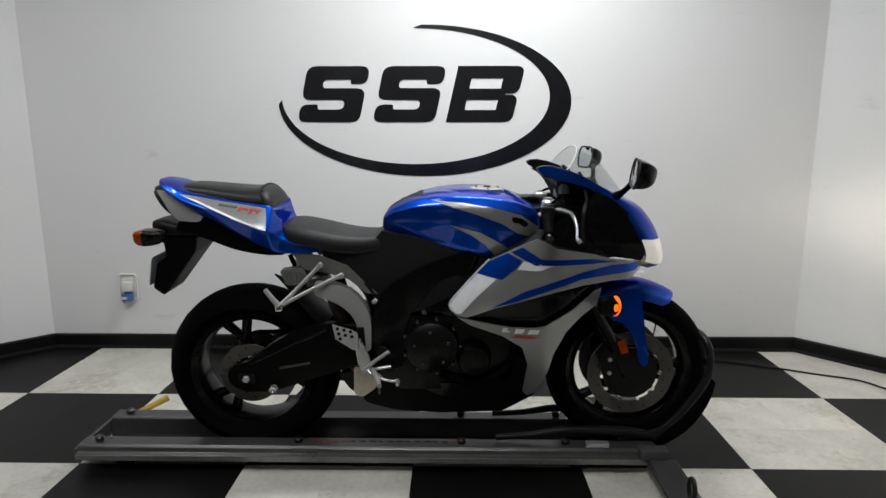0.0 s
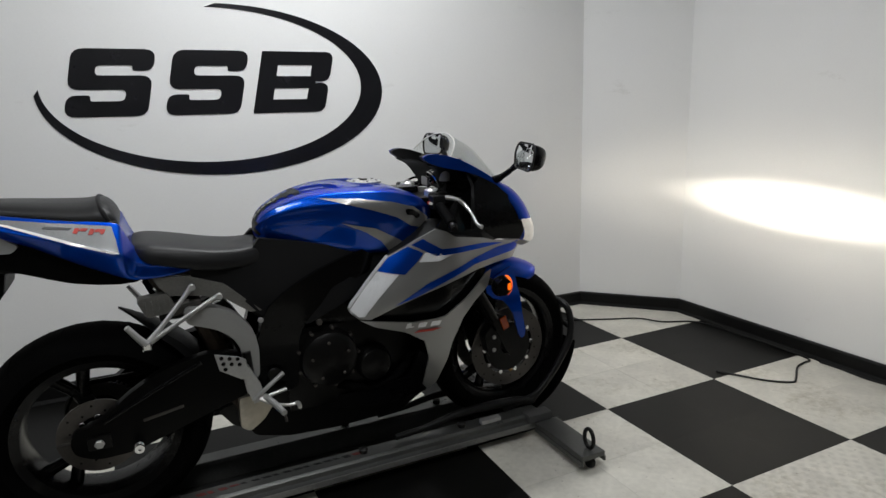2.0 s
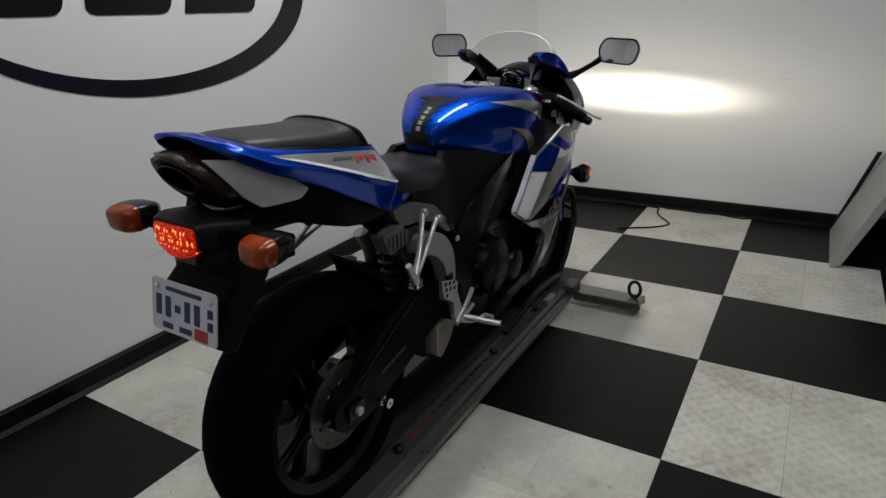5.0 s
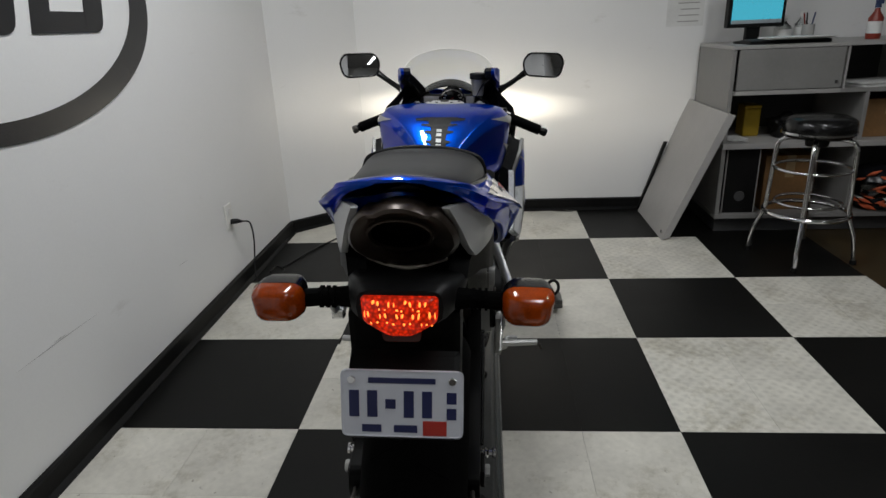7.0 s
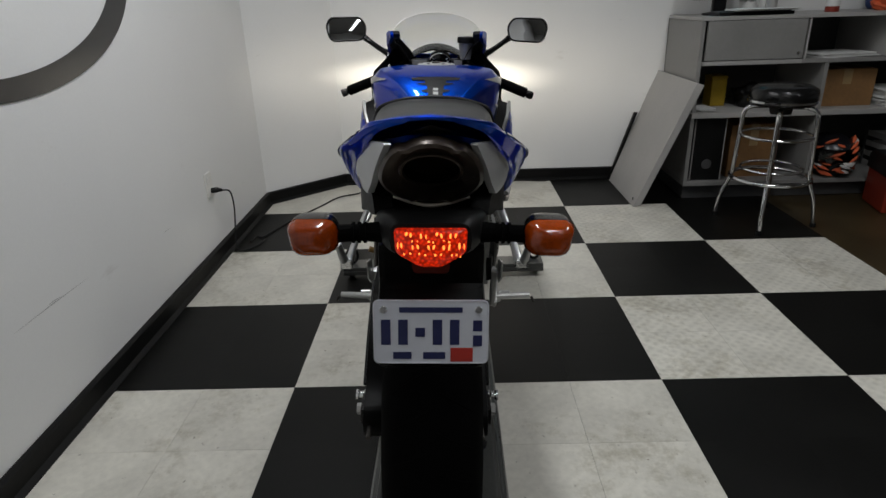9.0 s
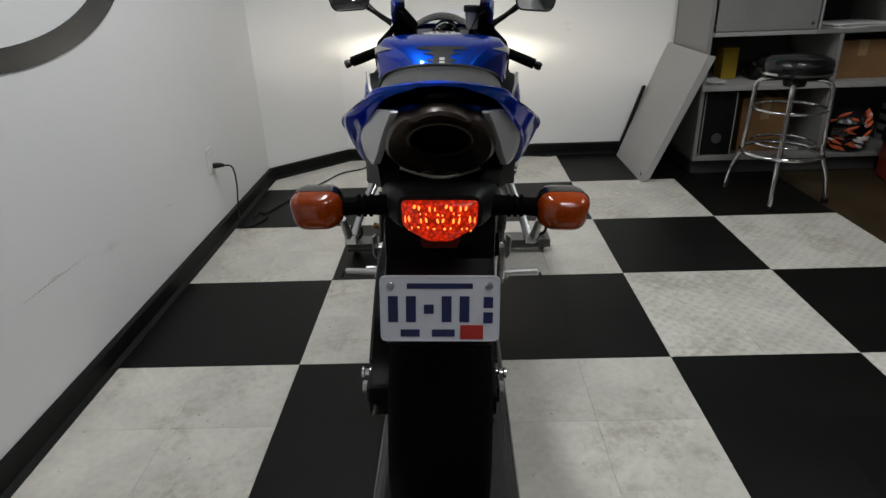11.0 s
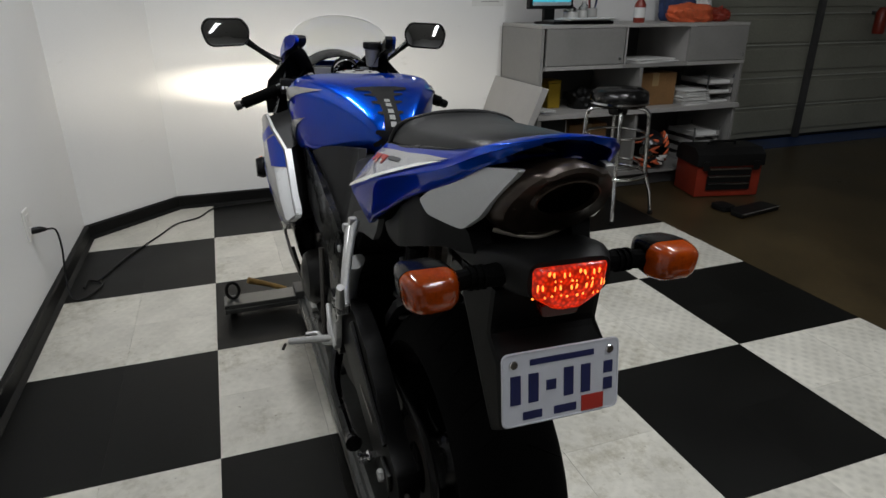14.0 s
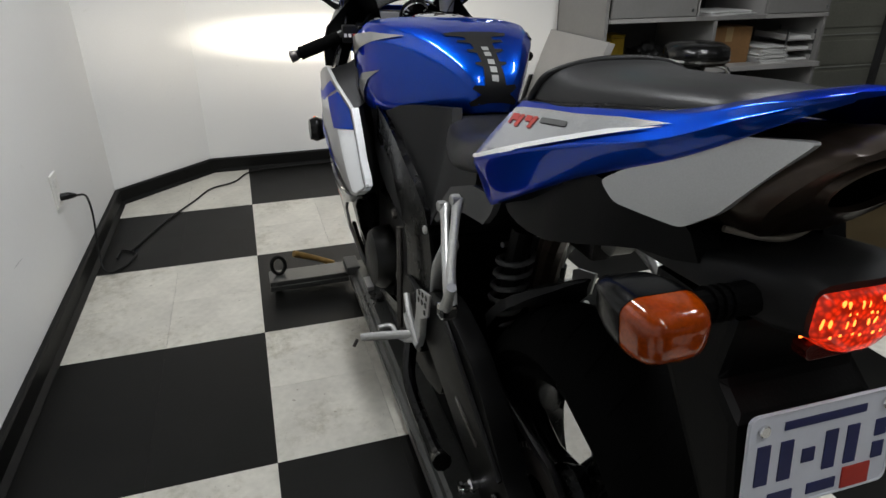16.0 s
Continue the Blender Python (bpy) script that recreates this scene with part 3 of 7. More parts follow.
def heap(name, x, y, z, sx, sy, sz, material, label, category, seed):
    """A crumpled heap of cloth."""
    bm = bmesh.new()
    bmesh.ops.create_icosphere(bm, subdivisions=4, radius=1)
    for v in bm.verts:
        p = v.co
        d = 1 + 0.35 * noise.noise(p * 1.7 + Vector((seed, 0, 0))) + 0.16 * noise.noise(p * 5 + Vector((0, seed, 0)))
        v.co = Vector((p.x * sx * d, p.y * sy * d, max(0.0, (p.z * 0.75 + 0.45) * sz * d)))
    t = thing(name, pose(x, y, z), label, category)
    part("folds", bm, material, t, smooth=60)


pens = thing("pen_jar", pose(2.12, -1.20, 1.05), "small jar with pens standing on the hutch", "pen jar")
part("jar", lathe([(0.0005, 0), (0.03, 0), (0.032, 0.09), (0.029, 0.09), (0.027, 0.005), (0.0005, 0.005)], Matrix.Rotation(radians(90), 4, "X"), 20, closed=False), GREY_PANEL, pens, smooth=40)
for k, mt in enumerate((CABLE, RED_PLASTIC, DARK_BLUE, CABLE)):
    c, d = math.cos(1.7 * k), math.sin(1.7 * k)
    part("pen", tube([(0.008 * c, 0.008 * d, 0.006), (0.024 * c, 0.024 * d, 0.09), (0.036 * c, 0.036 * d, 0.15)], 0.004, 8, 1), mt, pens)
heap("crumpled_cloth", 2.08, -1.93, 1.05, 0.1, 0.17, 0.085, ORANGE_CLOTH, "crumpled orange cloth on the hutch top", "cloth", 3.1)
heap("crumpled_cloth", 2.1, -2.17, 1.05, 0.09, 0.075, 0.07, RED_PLASTIC, "dark red cloth heap on the hutch top", "cloth", 7.7)
heap("tissue_wad", 2.2, -2.13, 1.05, 0.05, 0.06, 0.17, PAPER, "white crumpled tissue behind the orange cloth", "tissue", 4.4)
heap("cloth_bag", 2.28, -1.98, 1.05, 0.1, 0.13, 0.26, DARK_BLUE, "dark blue bag leaning behind orange cloth", "bag", 5.2)
heap("black_bag", 2.08, -1.15, 0.53, 0.12, 0.1, 0.1, CABLE, "black bag on the worktop under hutch", "bag", 1.3)
ybox = thing("yellow_case", pose(2.15, -0.95, 0.53), "yellow plastic case standing under the hutch", "case")
part("case_body", box(-0.06, 0.06, -0.045, 0.045, 0, 0.16, 0.008), YELLOW, ybox)
part("case_lid", box(-0.062, 0.062, -0.047, 0.047, 0.1605, 0.178, 0.006), YELLOW, ybox)

# round helmet with striped shell on the low shelf
hel = thing("helmet", pose(2.0, -1.64, 0.115, 0, 0, 10), "black helmet with orange and white angular stripes", "helmet")
bm = bmesh.new()
bmesh.ops.create_uvsphere(bm, u_segments=32, v_segments=20, radius=0.14)
for v in bm.verts:
    v.co = Vector((v.co.x * 1.12, v.co.y * 0.95, max(-0.115, v.co.z))) + Vector((0, 0, 0.117))
part("shell", bm, BLACK_PAINT, hel, smooth=50)
rnd = random.Random(4)
for k in range(44):
    a, z = rnd.uniform(80, 250), rnd.uniform(0.02, 0.215)
    rr = math.sqrt(max(0.0004, 0.14 ** 2 - (z - 0.117) ** 2))
    ln = [(rr * 1.14 * math.cos(radians(a + d * s)), rr * 0.968 * math.sin(radians(a + d * s)), z + d * (0.0012 if k % 2 else -0.0008)) for d in range(0, 40, 8) for s in (1,)]
    part("stripe", tube(ln, [0.002, 0.009, 0.011, 0.007, 0.002], 6, 3, flat=1.0), ORANGE_CLOTH if k % 3 < 2 else OUTLET, hel)
part("visor", lathe([(0.145, -0.045), (0.158, -0.03), (0.158, 0.03), (0.145, 0.045)], Matrix.Translation((0, 0, 0.13)) @ Matrix.Rotation(radians(90), 4, "X"), 32), glass("dark_visor", (0.05, 0.05, 0.05)), hel)

# leaning boards
PB = thing("leaning_panel", pose(0, 0, 0), "grey laminate board leaning against the desk side", "panel")
bm = prism([(-0.400, 0.0), (-0.445, 0.012), (-0.735, 0.70), (-0.693, 0.712)], 1.775, 2.37, "x", 0.004)
for v in bm.verts:
    v.co.x += 0.10 * (v.co.z / 0.7) * (1 if v.co.x > 2 else 0.0)
part("board", bm, GREY_PANEL, PB)
part("edge_cap", disc(1.79, 0, 0.002, 0.05, 0.012, 0.0005, m=pose(0, -0.400, 0.0, 0, 0, 0)), CHROME, PB)
strip = thing("dark_strip", pose(2.41, -0.41, 0), "thin black strip leaning on the wall behind board", "strip")
part("bar", prism([(0.01, 0), (-0.012, 0), (-0.155, 0.45), (-0.135, 0.45)], -0.012, 0.012, "x", 0.002), CABLE, strip)


def stool():
    t = thing("bar_stool", pose(1.495, -1.03, 0, 0, 0, 61), "chrome bar stool with round black vinyl seat", "stool")
    rx = Matrix.Rotation(radians(90), 4, "X")
    part("seat", lathe([(0.0005, 0.632), (0.145, 0.632), (0.158, 0.645), (0.163, 0.680), (0.156, 0.712), (0.125, 0.730), (0.0005, 0.736)], rx, 40, closed=False), STOOL_VINYL, t, smooth=50)
    part("seat_band", lathe([(0.160, 0.648), (0.166, 0.65), (0.166, 0.660), (0.160, 0.662)], rx, 40), CHROME, t)
    part("hub", lathe([(0.0005, 0.585), (0.05, 0.585), (0.06, 0.63), (0.0005, 0.631)], rx, 20, closed=False), CABLE, t)
    for k in range(4):
        a = radians(90 * k)
        c, s = math.cos(a), math.sin(a)
        leg = part("leg", tube([(0.04 * c, 0.04 * s, 0.62), (0.13 * c, 0.13 * s, 0.618), (0.168 * c, 0.168 * s, 0.59), (0.175 * c, 0.175 * s, 0.52), (0.182 * c, 0.182 * s, 0.35), (0.19 * c, 0.19 * s, 0.24), (0.226 * c, 0.226 * s, 0.13), (0.243 * c, 0.243 * s, 0.012)], 0.0115, 10, 5), CHROME, t, smooth=60)
        part("rubber_foot", lathe([(0.0005, 0), (0.016, 0), (0.014, 0.022), (0.0005, 0.022)], Matrix.Translation((0.243 * c, 0.243 * s, 0)) @ rx, 12, closed=False), CABLE, leg)
    for r, z, w in ((0.172, 0.475, 0.008), (0.195, 0.25, 0.0115), (0.15, 0.30, 0.007)):
        part("foot_ring", tube([(r * math.cos(radians(q)), r * math.sin(radians(q)), z) for q in range(0, 360, 30)], w, 10, 3, closed=True), CHROME, t, smooth=60)


stool()

tb = thing("tool_box", pose(1.505, -1.93, 0, 0, 0, -13), "red tool box with black lid and drawers", "tool box")
part("case", box(0.004, 0.28, -0.218, 0.218, 0.0, 0.232, 0.006), RED_PLASTIC, tb)
part("lid", prism([(-0.012, 0.200), (0.292, 0.200), (0.288, 0.275), (0.24, 0.310), (0.05, 0.310), (-0.004, 0.275)], -0.228, 0.228, "y", 0.008), CABLE, tb, "black moulded plastic lid", smooth=30)
part("lid_handle", tube([(0.14, -0.09, 0.309), (0.14, -0.075, 0.330), (0.14, 0.075, 0.330), (0.14, 0.09, 0.309)], 0.009, 8, 3), CABLE, tb)
for yy in (-0.17, 0.17):
    part("lid_latch", box(-0.020, -0.010, yy - 0.02, yy + 0.02, 0.175, 0.235, 0.003), CABLE, tb)
for k in range(3):
    d = part("drawer", box(-0.008, 0.0038, -0.148, 0.148, 0.045 + k * 0.049, 0.090 + k * 0.049, 0.003), CABLE, tb)
    part("drawer_trim", box(-0.015, -0.0082, -0.140, 0.140, 0.080 + k * 0.049, 0.089 + k * 0.049, 0.001), CHROME, d)
flat = thing("flat_tool_tray", pose(1.2, -1.85, 0, 0, 0, 10), "flat black tray with metal edge on floor", "tray")
part("tray", prism([(-0.06, -0.17), (0.06, -0.17), (0.06, 0.12), (0.02, 0.17), (-0.06, 0.17)], 0, 0.025, "z", 0.005), CABLE, flat)
part("rim", tube([(-0.062, -0.17, 0.024), (-0.062, 0.17, 0.024)], 0.004, 8, 1), CHROME, flat)
shoe = thing("black_pad", pose(1.3, -1.72, 0), "small black pad on the floor by tool box", "pad")
part("pad", prism(rounded([(-0.06, -0.05), (0.06, -0.05), (0.06, 0.05), (-0.06, 0.05)], 0.03), 0, 0.03, "z", 0.006), CABLE, shoe)
carton = thing("open_carton", pose(2.1, -2.42, 0, 0, 0, 12), "open cardboard carton with papers on the floor", "cardboard box", "cartons")
part("carton", box(-0.1, 0.1, -0.09, 0.09, 0.0, 0.2, 0.003), CARD, carton)
part("flap", box(-0.19, -0.1, -0.08, 0.08, 0.2, 0.205, m=pose(0, 0, 0)), PAPER, carton)
# ---- the motorcycle ----
from mathutils.bvhtree import BVHTree

BLUE = mat("blue_pearl_paint", (0.0003, 0.058, 0.46), 0.34, 0.92, vary=0.05, scale=3, fine=900, bump=0.0, coat=0.75, spec=0.0, rvary=0.05)
BLUE.node_tree.nodes["Principled BSDF"].inputs["Specular Tint"].default_value = (0.0, 0.22, 0.80, 1)
SILVER = mat("silver_metallic_paint", (0.36, 0.36, 0.352), 0.40, 0.78, vary=0.05, scale=3, fine=900, bump=0.02, coat=0.8)
WHITE_SILVER = mat("bright_silver_paint", (0.86, 0.87, 0.88), 0.28, 0.2, vary=0.04, fine=900, bump=0.02, coat=0.8)
RUBBER = mat("tyre_rubber", (0.0014, 0.0014, 0.0014), 0.75, spec=0.04, vary=0.2, fine=220, bump=0.25)
SATIN = mat("satin_black_arm", (0.0016, 0.0016, 0.0016), 0.42, spec=0.10, vary=0.2, fine=300, bump=0.1)
MATTE = mat("matte_black_plastic", (0.0065, 0.0065, 0.0068), 0.48, spec=0.18, vary=0.15, fine=500, bump=0.25, depth=0.0006)
GLOSS = mat("gloss_black_paint", (0.0018, 0.0018, 0.002), 0.26, spec=0.16, vary=0.15, bump=0.03, coat=0.12)
ENGINE = mat("dark_engine_metal", (0.0042, 0.0040, 0.0038), 0.34, 0.2, spec=0.26, vary=0.3, fine=200, bump=0.25)
ALU = mat("brushed_aluminium", (0.5, 0.5, 0.49), 0.35, 0.6, vary=0.12, fine=150, bump=0.08)
CASTALU = mat("silver_cast_frame", (0.32, 0.32, 0.31), 0.4, 0.35, vary=0.08, fine=300, bump=0.12)
COVER_GREY = mat("dull_grey_casting", (0.19, 0.187, 0.172), 0.36, 0.4, vary=0.2, scale=14, fine=200, bump=0.12)
STEEL = mat("brake_disc_steel", (0.085, 0.078, 0.072), 0.33, 0.7, vary=0.15, fine=120, bump=0.1)
BRONZE = mat("heat_stained_end_cap", (0.042, 0.030, 0.022), 0.33, 0.55, vary=0.3, fine=80, bump=0.1)
AMBER = mat("amber_lens", (0.31, 0.042, 0.0008), 0.14, vary=0.25, scale=30, fine=300, bump=0.06, coat=0.25)
AMBER_LIT = glow("lit_amber_lens", (0.7, 0.15, 0.01), (1.0, 0.13, 0.0), 1.1)
RED_LENS = glow("lit_red_lens", (0.35, 0.012, 0.004), (1.0, 0.03, 0.003), 0.8)
nt = RED_LENS.node_tree
vor, rng, tco = nt.nodes.new("ShaderNodeTexVoronoi"), nt.nodes.new("ShaderNodeMapRange"), nt.nodes.new("ShaderNodeTexCoord")
vor.inputs["Scale"].default_value = 190
rng.inputs["From Max"].default_value, rng.inputs["To Min"].default_value, rng.inputs["To Max"].default_value = 0.7, 1.0, 0.16
nt.links.new(tco.outputs["Object"], vor.inputs["Vector"])
nt.links.new(vor.outputs["Distance"], rng.inputs["Value"])
nt.links.new(rng.outputs[0], nt.nodes["Principled BSDF"].inputs["Emission Strength"])
LED = glow("tail_led", (0.9, 0.15, 0.03), (1.0, 0.20, 0.03), 3.2)
HEAD = glow("lit_headlamp", (0.6, 0.6, 0.57), (1.0, 0.93, 0.82), 0.32)
SCREEN_GLASS = bpy.data.materials.new("windscreen_glass")
SCREEN_GLASS.use_nodes = True
nt = SCREEN_GLASS.node_tree
clear, shine, blend = nt.nodes.new("ShaderNodeBsdfTransparent"), nt.nodes.new("ShaderNodeBsdfGlossy"), nt.nodes.new("ShaderNodeMixShader")
clear.inputs[0].default_value = (0.93, 0.94, 0.935, 1)
shine.inputs["Roughness"].default_value, blend.inputs[0].default_value = 0.05, 0.06
nt.links.new(clear.outputs[0], blend.inputs[1])
nt.links.new(shine.outputs[0], blend.inputs[2])
nt.links.new(blend.outputs[0], nt.nodes["Material Output"].inputs["Surface"])
MIRROR = mat("mirror_glass", (0.62, 0.63, 0.64), 0.03, 1.0, vary=0.01, bump=0, rvary=0.01)
PLATE = mat("licence_plate_white", (0.62, 0.64, 0.70), 0.35, vary=0.04)
NAVY = mat("navy_print", (0.015, 0.02, 0.09), 0.4)
DULL_PRINT = mat("faded_red_print", (0.16, 0.022, 0.018), 0.5, vary=0.4, scale=40)
RED_PRINT = mat("red_print", (0.42, 0.03, 0.02), 0.4)
HEAT = mat("golden_heat_stained_steel", (0.50, 0.46, 0.38), 0.38, 0.55, vary=0.2, fine=40, bump=0.1)
SEAT = mat("black_grained_seat_vinyl", (0.0125, 0.0125, 0.013), 0.40, spec=0.28, vary=0.15, fine=420, bump=0.3, depth=0.0008)
SHIELD = mat("light_silver_shield_paint", (0.52, 0.53, 0.53), 0.38, 0.4, vary=0.08, fine=600, bump=0.03, coat=0.4)
FLASH_SILVER = mat("bright_silver_metallic", (0.56, 0.57, 0.58), 0.26, 0.85, vary=0.04, fine=900, bump=0.02, coat=0.9)
WOOD = mat("worn_yellow_wood", (0.24, 0.14, 0.035), 0.6, vary=0.3)
# paler than the rail, painting in the light its lip catches
RAIL_LIP = mat("lit_rail_lip", (0.21, 0.21, 0.20), 0.35, 0.4, vary=0.25, scale=9, fine=120, bump=0.1)
STAND = mat("grey_stand_paint", (0.085, 0.087, 0.083), 0.30, 0.5, vary=0.15, scale=8, fine=120, bump=0.1)
TREAD_GREY = mat("grip_tape_grey", (0.011, 0.011, 0.0105), 0.8, vary=0.2, fine=400, bump=0.5)

bike = thing("motorcycle", pose(0, 0.748, 0, 2.0, 0, 0.6), "blue and silver sport motorcycle standing on grey lift", "motorcycle")


def ip(x, xs, ys):
    return float(np.interp(x, xs, ys))


def sheet(outline, cell=0.025):
    """The outline in (x, z) as a flat face cut into a grid."""
    bm = bmesh.new()
    bm.faces.new([bm.verts.new((p[0], 0, p[1])) for p in outline])
    for axis, lo, hi in ((0, min(p[0] for p in outline), max(p[0] for p in outline)), (2, min(p[1] for p in outline), max(p[1] for p in outline))):
        k = math.ceil(lo / cell) * cell
        while k < hi:
            co, no = [0, 0, 0], [0, 0, 0]
            co[axis], no[axis] = k, 1
            bmesh.ops.bisect_plane(bm, geom=bm.verts[:] + bm.edges[:] + bm.faces[:], plane_co=co, plane_no=no)
            k += cell
    return bm


def thicken(bm, shift):
    """Gives an open sheet a second skin, moved by shift(vertex)."""
    got = bmesh.ops.extrude_face_region(bm, geom=bm.faces[:], use_keep_orig=True)["geom"]
    for v in got:
        if isinstance(v, bmesh.types.BMVert):
            v.co += shift(v.co)
    return bm


def soft(points, steps=3):
    """The outline with gently curved edges."""
    return [(p.x, p.y) for p in smooth_line([(a, b, 0) for a, b in points], steps, True)]


def panel(name, outline, f, material, parent, side, th=0.006, label="", cell=0.025, inset=0.0):
    bm = sheet(outline, cell)
    for v in bm.verts:
        v.co.y = side * (f(v.co.x, v.co.z) - inset)
    thicken(bm, lambda c: Vector((0, -side * th, 0)))
    tree = BVHTree.FromBMesh(bm)
    return part(name, bm, material, parent, label, smooth=35), tree


def decal(name, outline, tree, side, material, parent, label="", off=0.0012, cell=0.02):
    """A thin painted shape laid on a body panel."""
    bm = sheet(outline, cell)
    lost = []
    for v in bm.verts:
        place, normal, _, _ = tree.ray_cast(Vector((v.co.x, side * 0.7, v.co.z)), Vector((0, -side, 0)))
        if place is None or place.y * side < 0:
            lost.append(v)
        else:
            v.co = place + Vector((0, side * off, 0)) + normal * off * 0.5 * (1 if normal.y * side > 0 else -1)
    bmesh.ops.delete(bm, geom=lost, context="VERTS")
    if bm.faces:
        return part(name, bm, material, parent, label, smooth=50)


SECTION = [(0, 0), (0.55, 0.0), (0.80, 0.03), (0.85, 0.16), (0.88, 0.36), (0.97, 0.56), (1.0, 0.68), (0.96, 0.80), (0.82, 0.91), (0.55, 0.975), (0.25, 1.0), (0, 1.0)]


def ring(x, half, z0, z1, section=SECTION, steps=3):
    right = smooth_line([(a, b, 0) for a, b in section], steps)
    pts = [(x, -p.x * half, z0 + p.y * (z1 - z0)) for p in right]
    return pts + [(x, p.x * half, z0 + p.y * (z1 - z0)) for p in right[-2:0:-1]]


def body(stations, section=SECTION, steps=3, fine=3):
    """A hull over stations (x, half width, bottom, top)."""
    line = smooth_line([(s[0], s[1], 0) for s in stations], fine), smooth_line([(s[2], s[3], 0) for s in stations], fine)
    return skin([ring(a.x, max(a.y, 0.002), b.x, max(b.y, b.x + 0.002), section, steps) for a, b in zip(*line)])


def fit_line(stations, fine=3):
    """Stations of any number of values, smoothed along their order."""
    cols = [smooth_line([(s[0], s[k], 0) for s in stations], fine) for k in range(1, len(stations[0]))]
    return [(cols[0][i].x, *[c[i].y for c in cols]) for i in range(len(cols[0]))]


def loop(x, right, steps=2):
    """A closed ring from the right half of a section, (y, z) from the bottom to the top."""
    line = smooth_line([(a, b, 0) for a, b in right], steps)
    return [(x, -p.x, p.y) for p in line] + [(x, p.x, p.y) for p in line[-2:0:-1]]


# tank: stations (x, half width, half width at the knees, bottom, top)
TANK = [(-0.101, 0.024, 0.020, 0.857, 0.880), (-0.096, 0.040, 0.034, 0.852, 0.905), (-0.078, 0.062, 0.051, 0.847, 0.932), (-0.04, 0.088, 0.072, 0.841, 0.957), (0.02, 0.122, 0.103, 0.831, 0.982), (0.09, 0.159, 0.134, 0.819, 0.997), (0.16, 0.187, 0.159, 0.807, 1.003), (0.24, 0.199, 0.174, 0.796, 1.002), (0.31, 0.195, 0.174, 0.79, 0.992), (0.37, 0.180, 0.164, 0.80, 0.974), (0.42, 0.150, 0.14, 0.835, 0.95), (0.45, 0.118, 0.11, 0.865, 0.93)]
bm = skin([loop(x, [(0, b), (k * 0.8, b), (k * 0.985, b + 0.004), (k + (h - k) * 0.45, b + (t - b) * 0.24), (k + (h - k) * 0.82, b + (t - b) * 0.48), (h * 0.99, b + (t - b) * 0.68), (h, b + (t - b) * 0.765), (h * 0.985, b + (t - b) * 0.81), (h * 0.90, b + (t - b) * 0.90), (h * 0.84, b + (t - b) * 0.945), (h * 0.62, b + (t - b) * 0.985), (h * 0.32, b + (t - b) * 0.997), (0, t)], 3) for x, h, k, b, t in fit_line(TANK, 4)])
tank_tree = BVHTree.FromBMesh(bm)
tank = part("fuel_tank", bm, BLUE, bike, "glossy pearl blue fuel tank", smooth=50)
for side in (-1, 1):
    decal("silver_flash", [(0.07, 0.978), (0.18, 0.974), (0.28, 0.958), (0.36, 0.935), (0.425, 0.89), (0.40, 0.86), (0.35, 0.875), (0.30, 0.908), (0.22, 0.938), (0.15, 0.958)], tank_tree, side, SILVER, tank, off=0.0025)
    decal("silver_flash", [(0.13, 0.902), (0.23, 0.880), (0.31, 0.835), (0.35, 0.80), (0.285, 0.79), (0.25, 0.835), (0.20, 0.870)], tank_tree, side, SILVER, tank, off=0.0025)
    decal("wing_mark", soft([(0.33, 0.93), (0.36, 0.925), (0.385, 0.905), (0.37, 0.895), (0.355, 0.908), (0.335, 0.912)], 2), tank_tree, side, GLOSS, tank, off=0.004)


def top_decal(name, outline, tree, material, parent, off=0.0016, label="", cell=0.02):
    """A thin piece laid on a hull from above or behind; outline in (along, y), where along runs over the top from back to front."""
    bm = sheet(outline, cell)
    lost = []
    for v in bm.verts:
        a, y = v.co.x, v.co.z
        ang = radians(ip(a, [0, 1], [4, 88]))
        way = Vector((math.cos(ang), 0, -math.sin(ang)))
        eye = Vector((0.12, y, 0.84)) - way * 0.6
        place, normal, _, _ = tree.ray_cast(eye, way)
        if place is None:
            lost.append(v)
        else:
            v.co = place - way * off
    bmesh.ops.delete(bm, geom=lost, context="VERTS")
    return part(name, bm, material, parent, label, smooth=60)


PAD = [(0.05, -0.016), (0.03, -0.046), (0.055, -0.05), (0.10, -0.030), (0.135, -0.046), (0.155, -0.042), (0.15, -0.022), (0.27, -0.019), (0.285, -0.032), (0.30, -0.032), (0.305, -0.019), (0.38, -0.020), (0.40, -0.038), (0.42, -0.038), (0.425, -0.022), (0.49, -0.023), (0.515, -0.048), (0.535, -0.048), (0.54, -0.028), (0.585, -0.030), (0.61, -0.064), (0.66, -0.068), (0.685, -0.040)]
PAD = PAD + [(a, -y) for a, y in PAD[::-1]]
pad = top_decal("tank_pad", PAD, tank_tree, MATTE, tank, 0.002, "black rubber tank pad with notched edges")
# silver bars stand in for reflections on the pad's stem
for k in range(5):
    a0 = 0.17 + k * 0.055 + (0.012 if k > 2 else 0)
    top_decal("pad_glint", [(a0, -0.007), (a0 + 0.04, -0.0075), (a0 + 0.042, 0.006), (a0 + 0.005, 0.0065)], tank_tree, CASTALU, pad, 0.0032, cell=0.01)
CAP_AT = pose(0.235, 0, -0.004, 0, 1.5, 0) @ Matrix.Rotation(radians(90), 4, "X")
cap = part("filler_cap", lathe([(0.0005, 0.985), (0.058, 0.985), (0.058, 1.006), (0.050, 1.0085), (0.0005, 1.009)], CAP_AT, 40, closed=False), ALU, tank, "round silver filler cap", smooth=35)
part("cap_lock", lathe([(0.0005, 1.009), (0.013, 1.009), (0.012, 1.013), (0.0005, 1.0135)], CAP_AT, 20, closed=False), STEEL, cap)
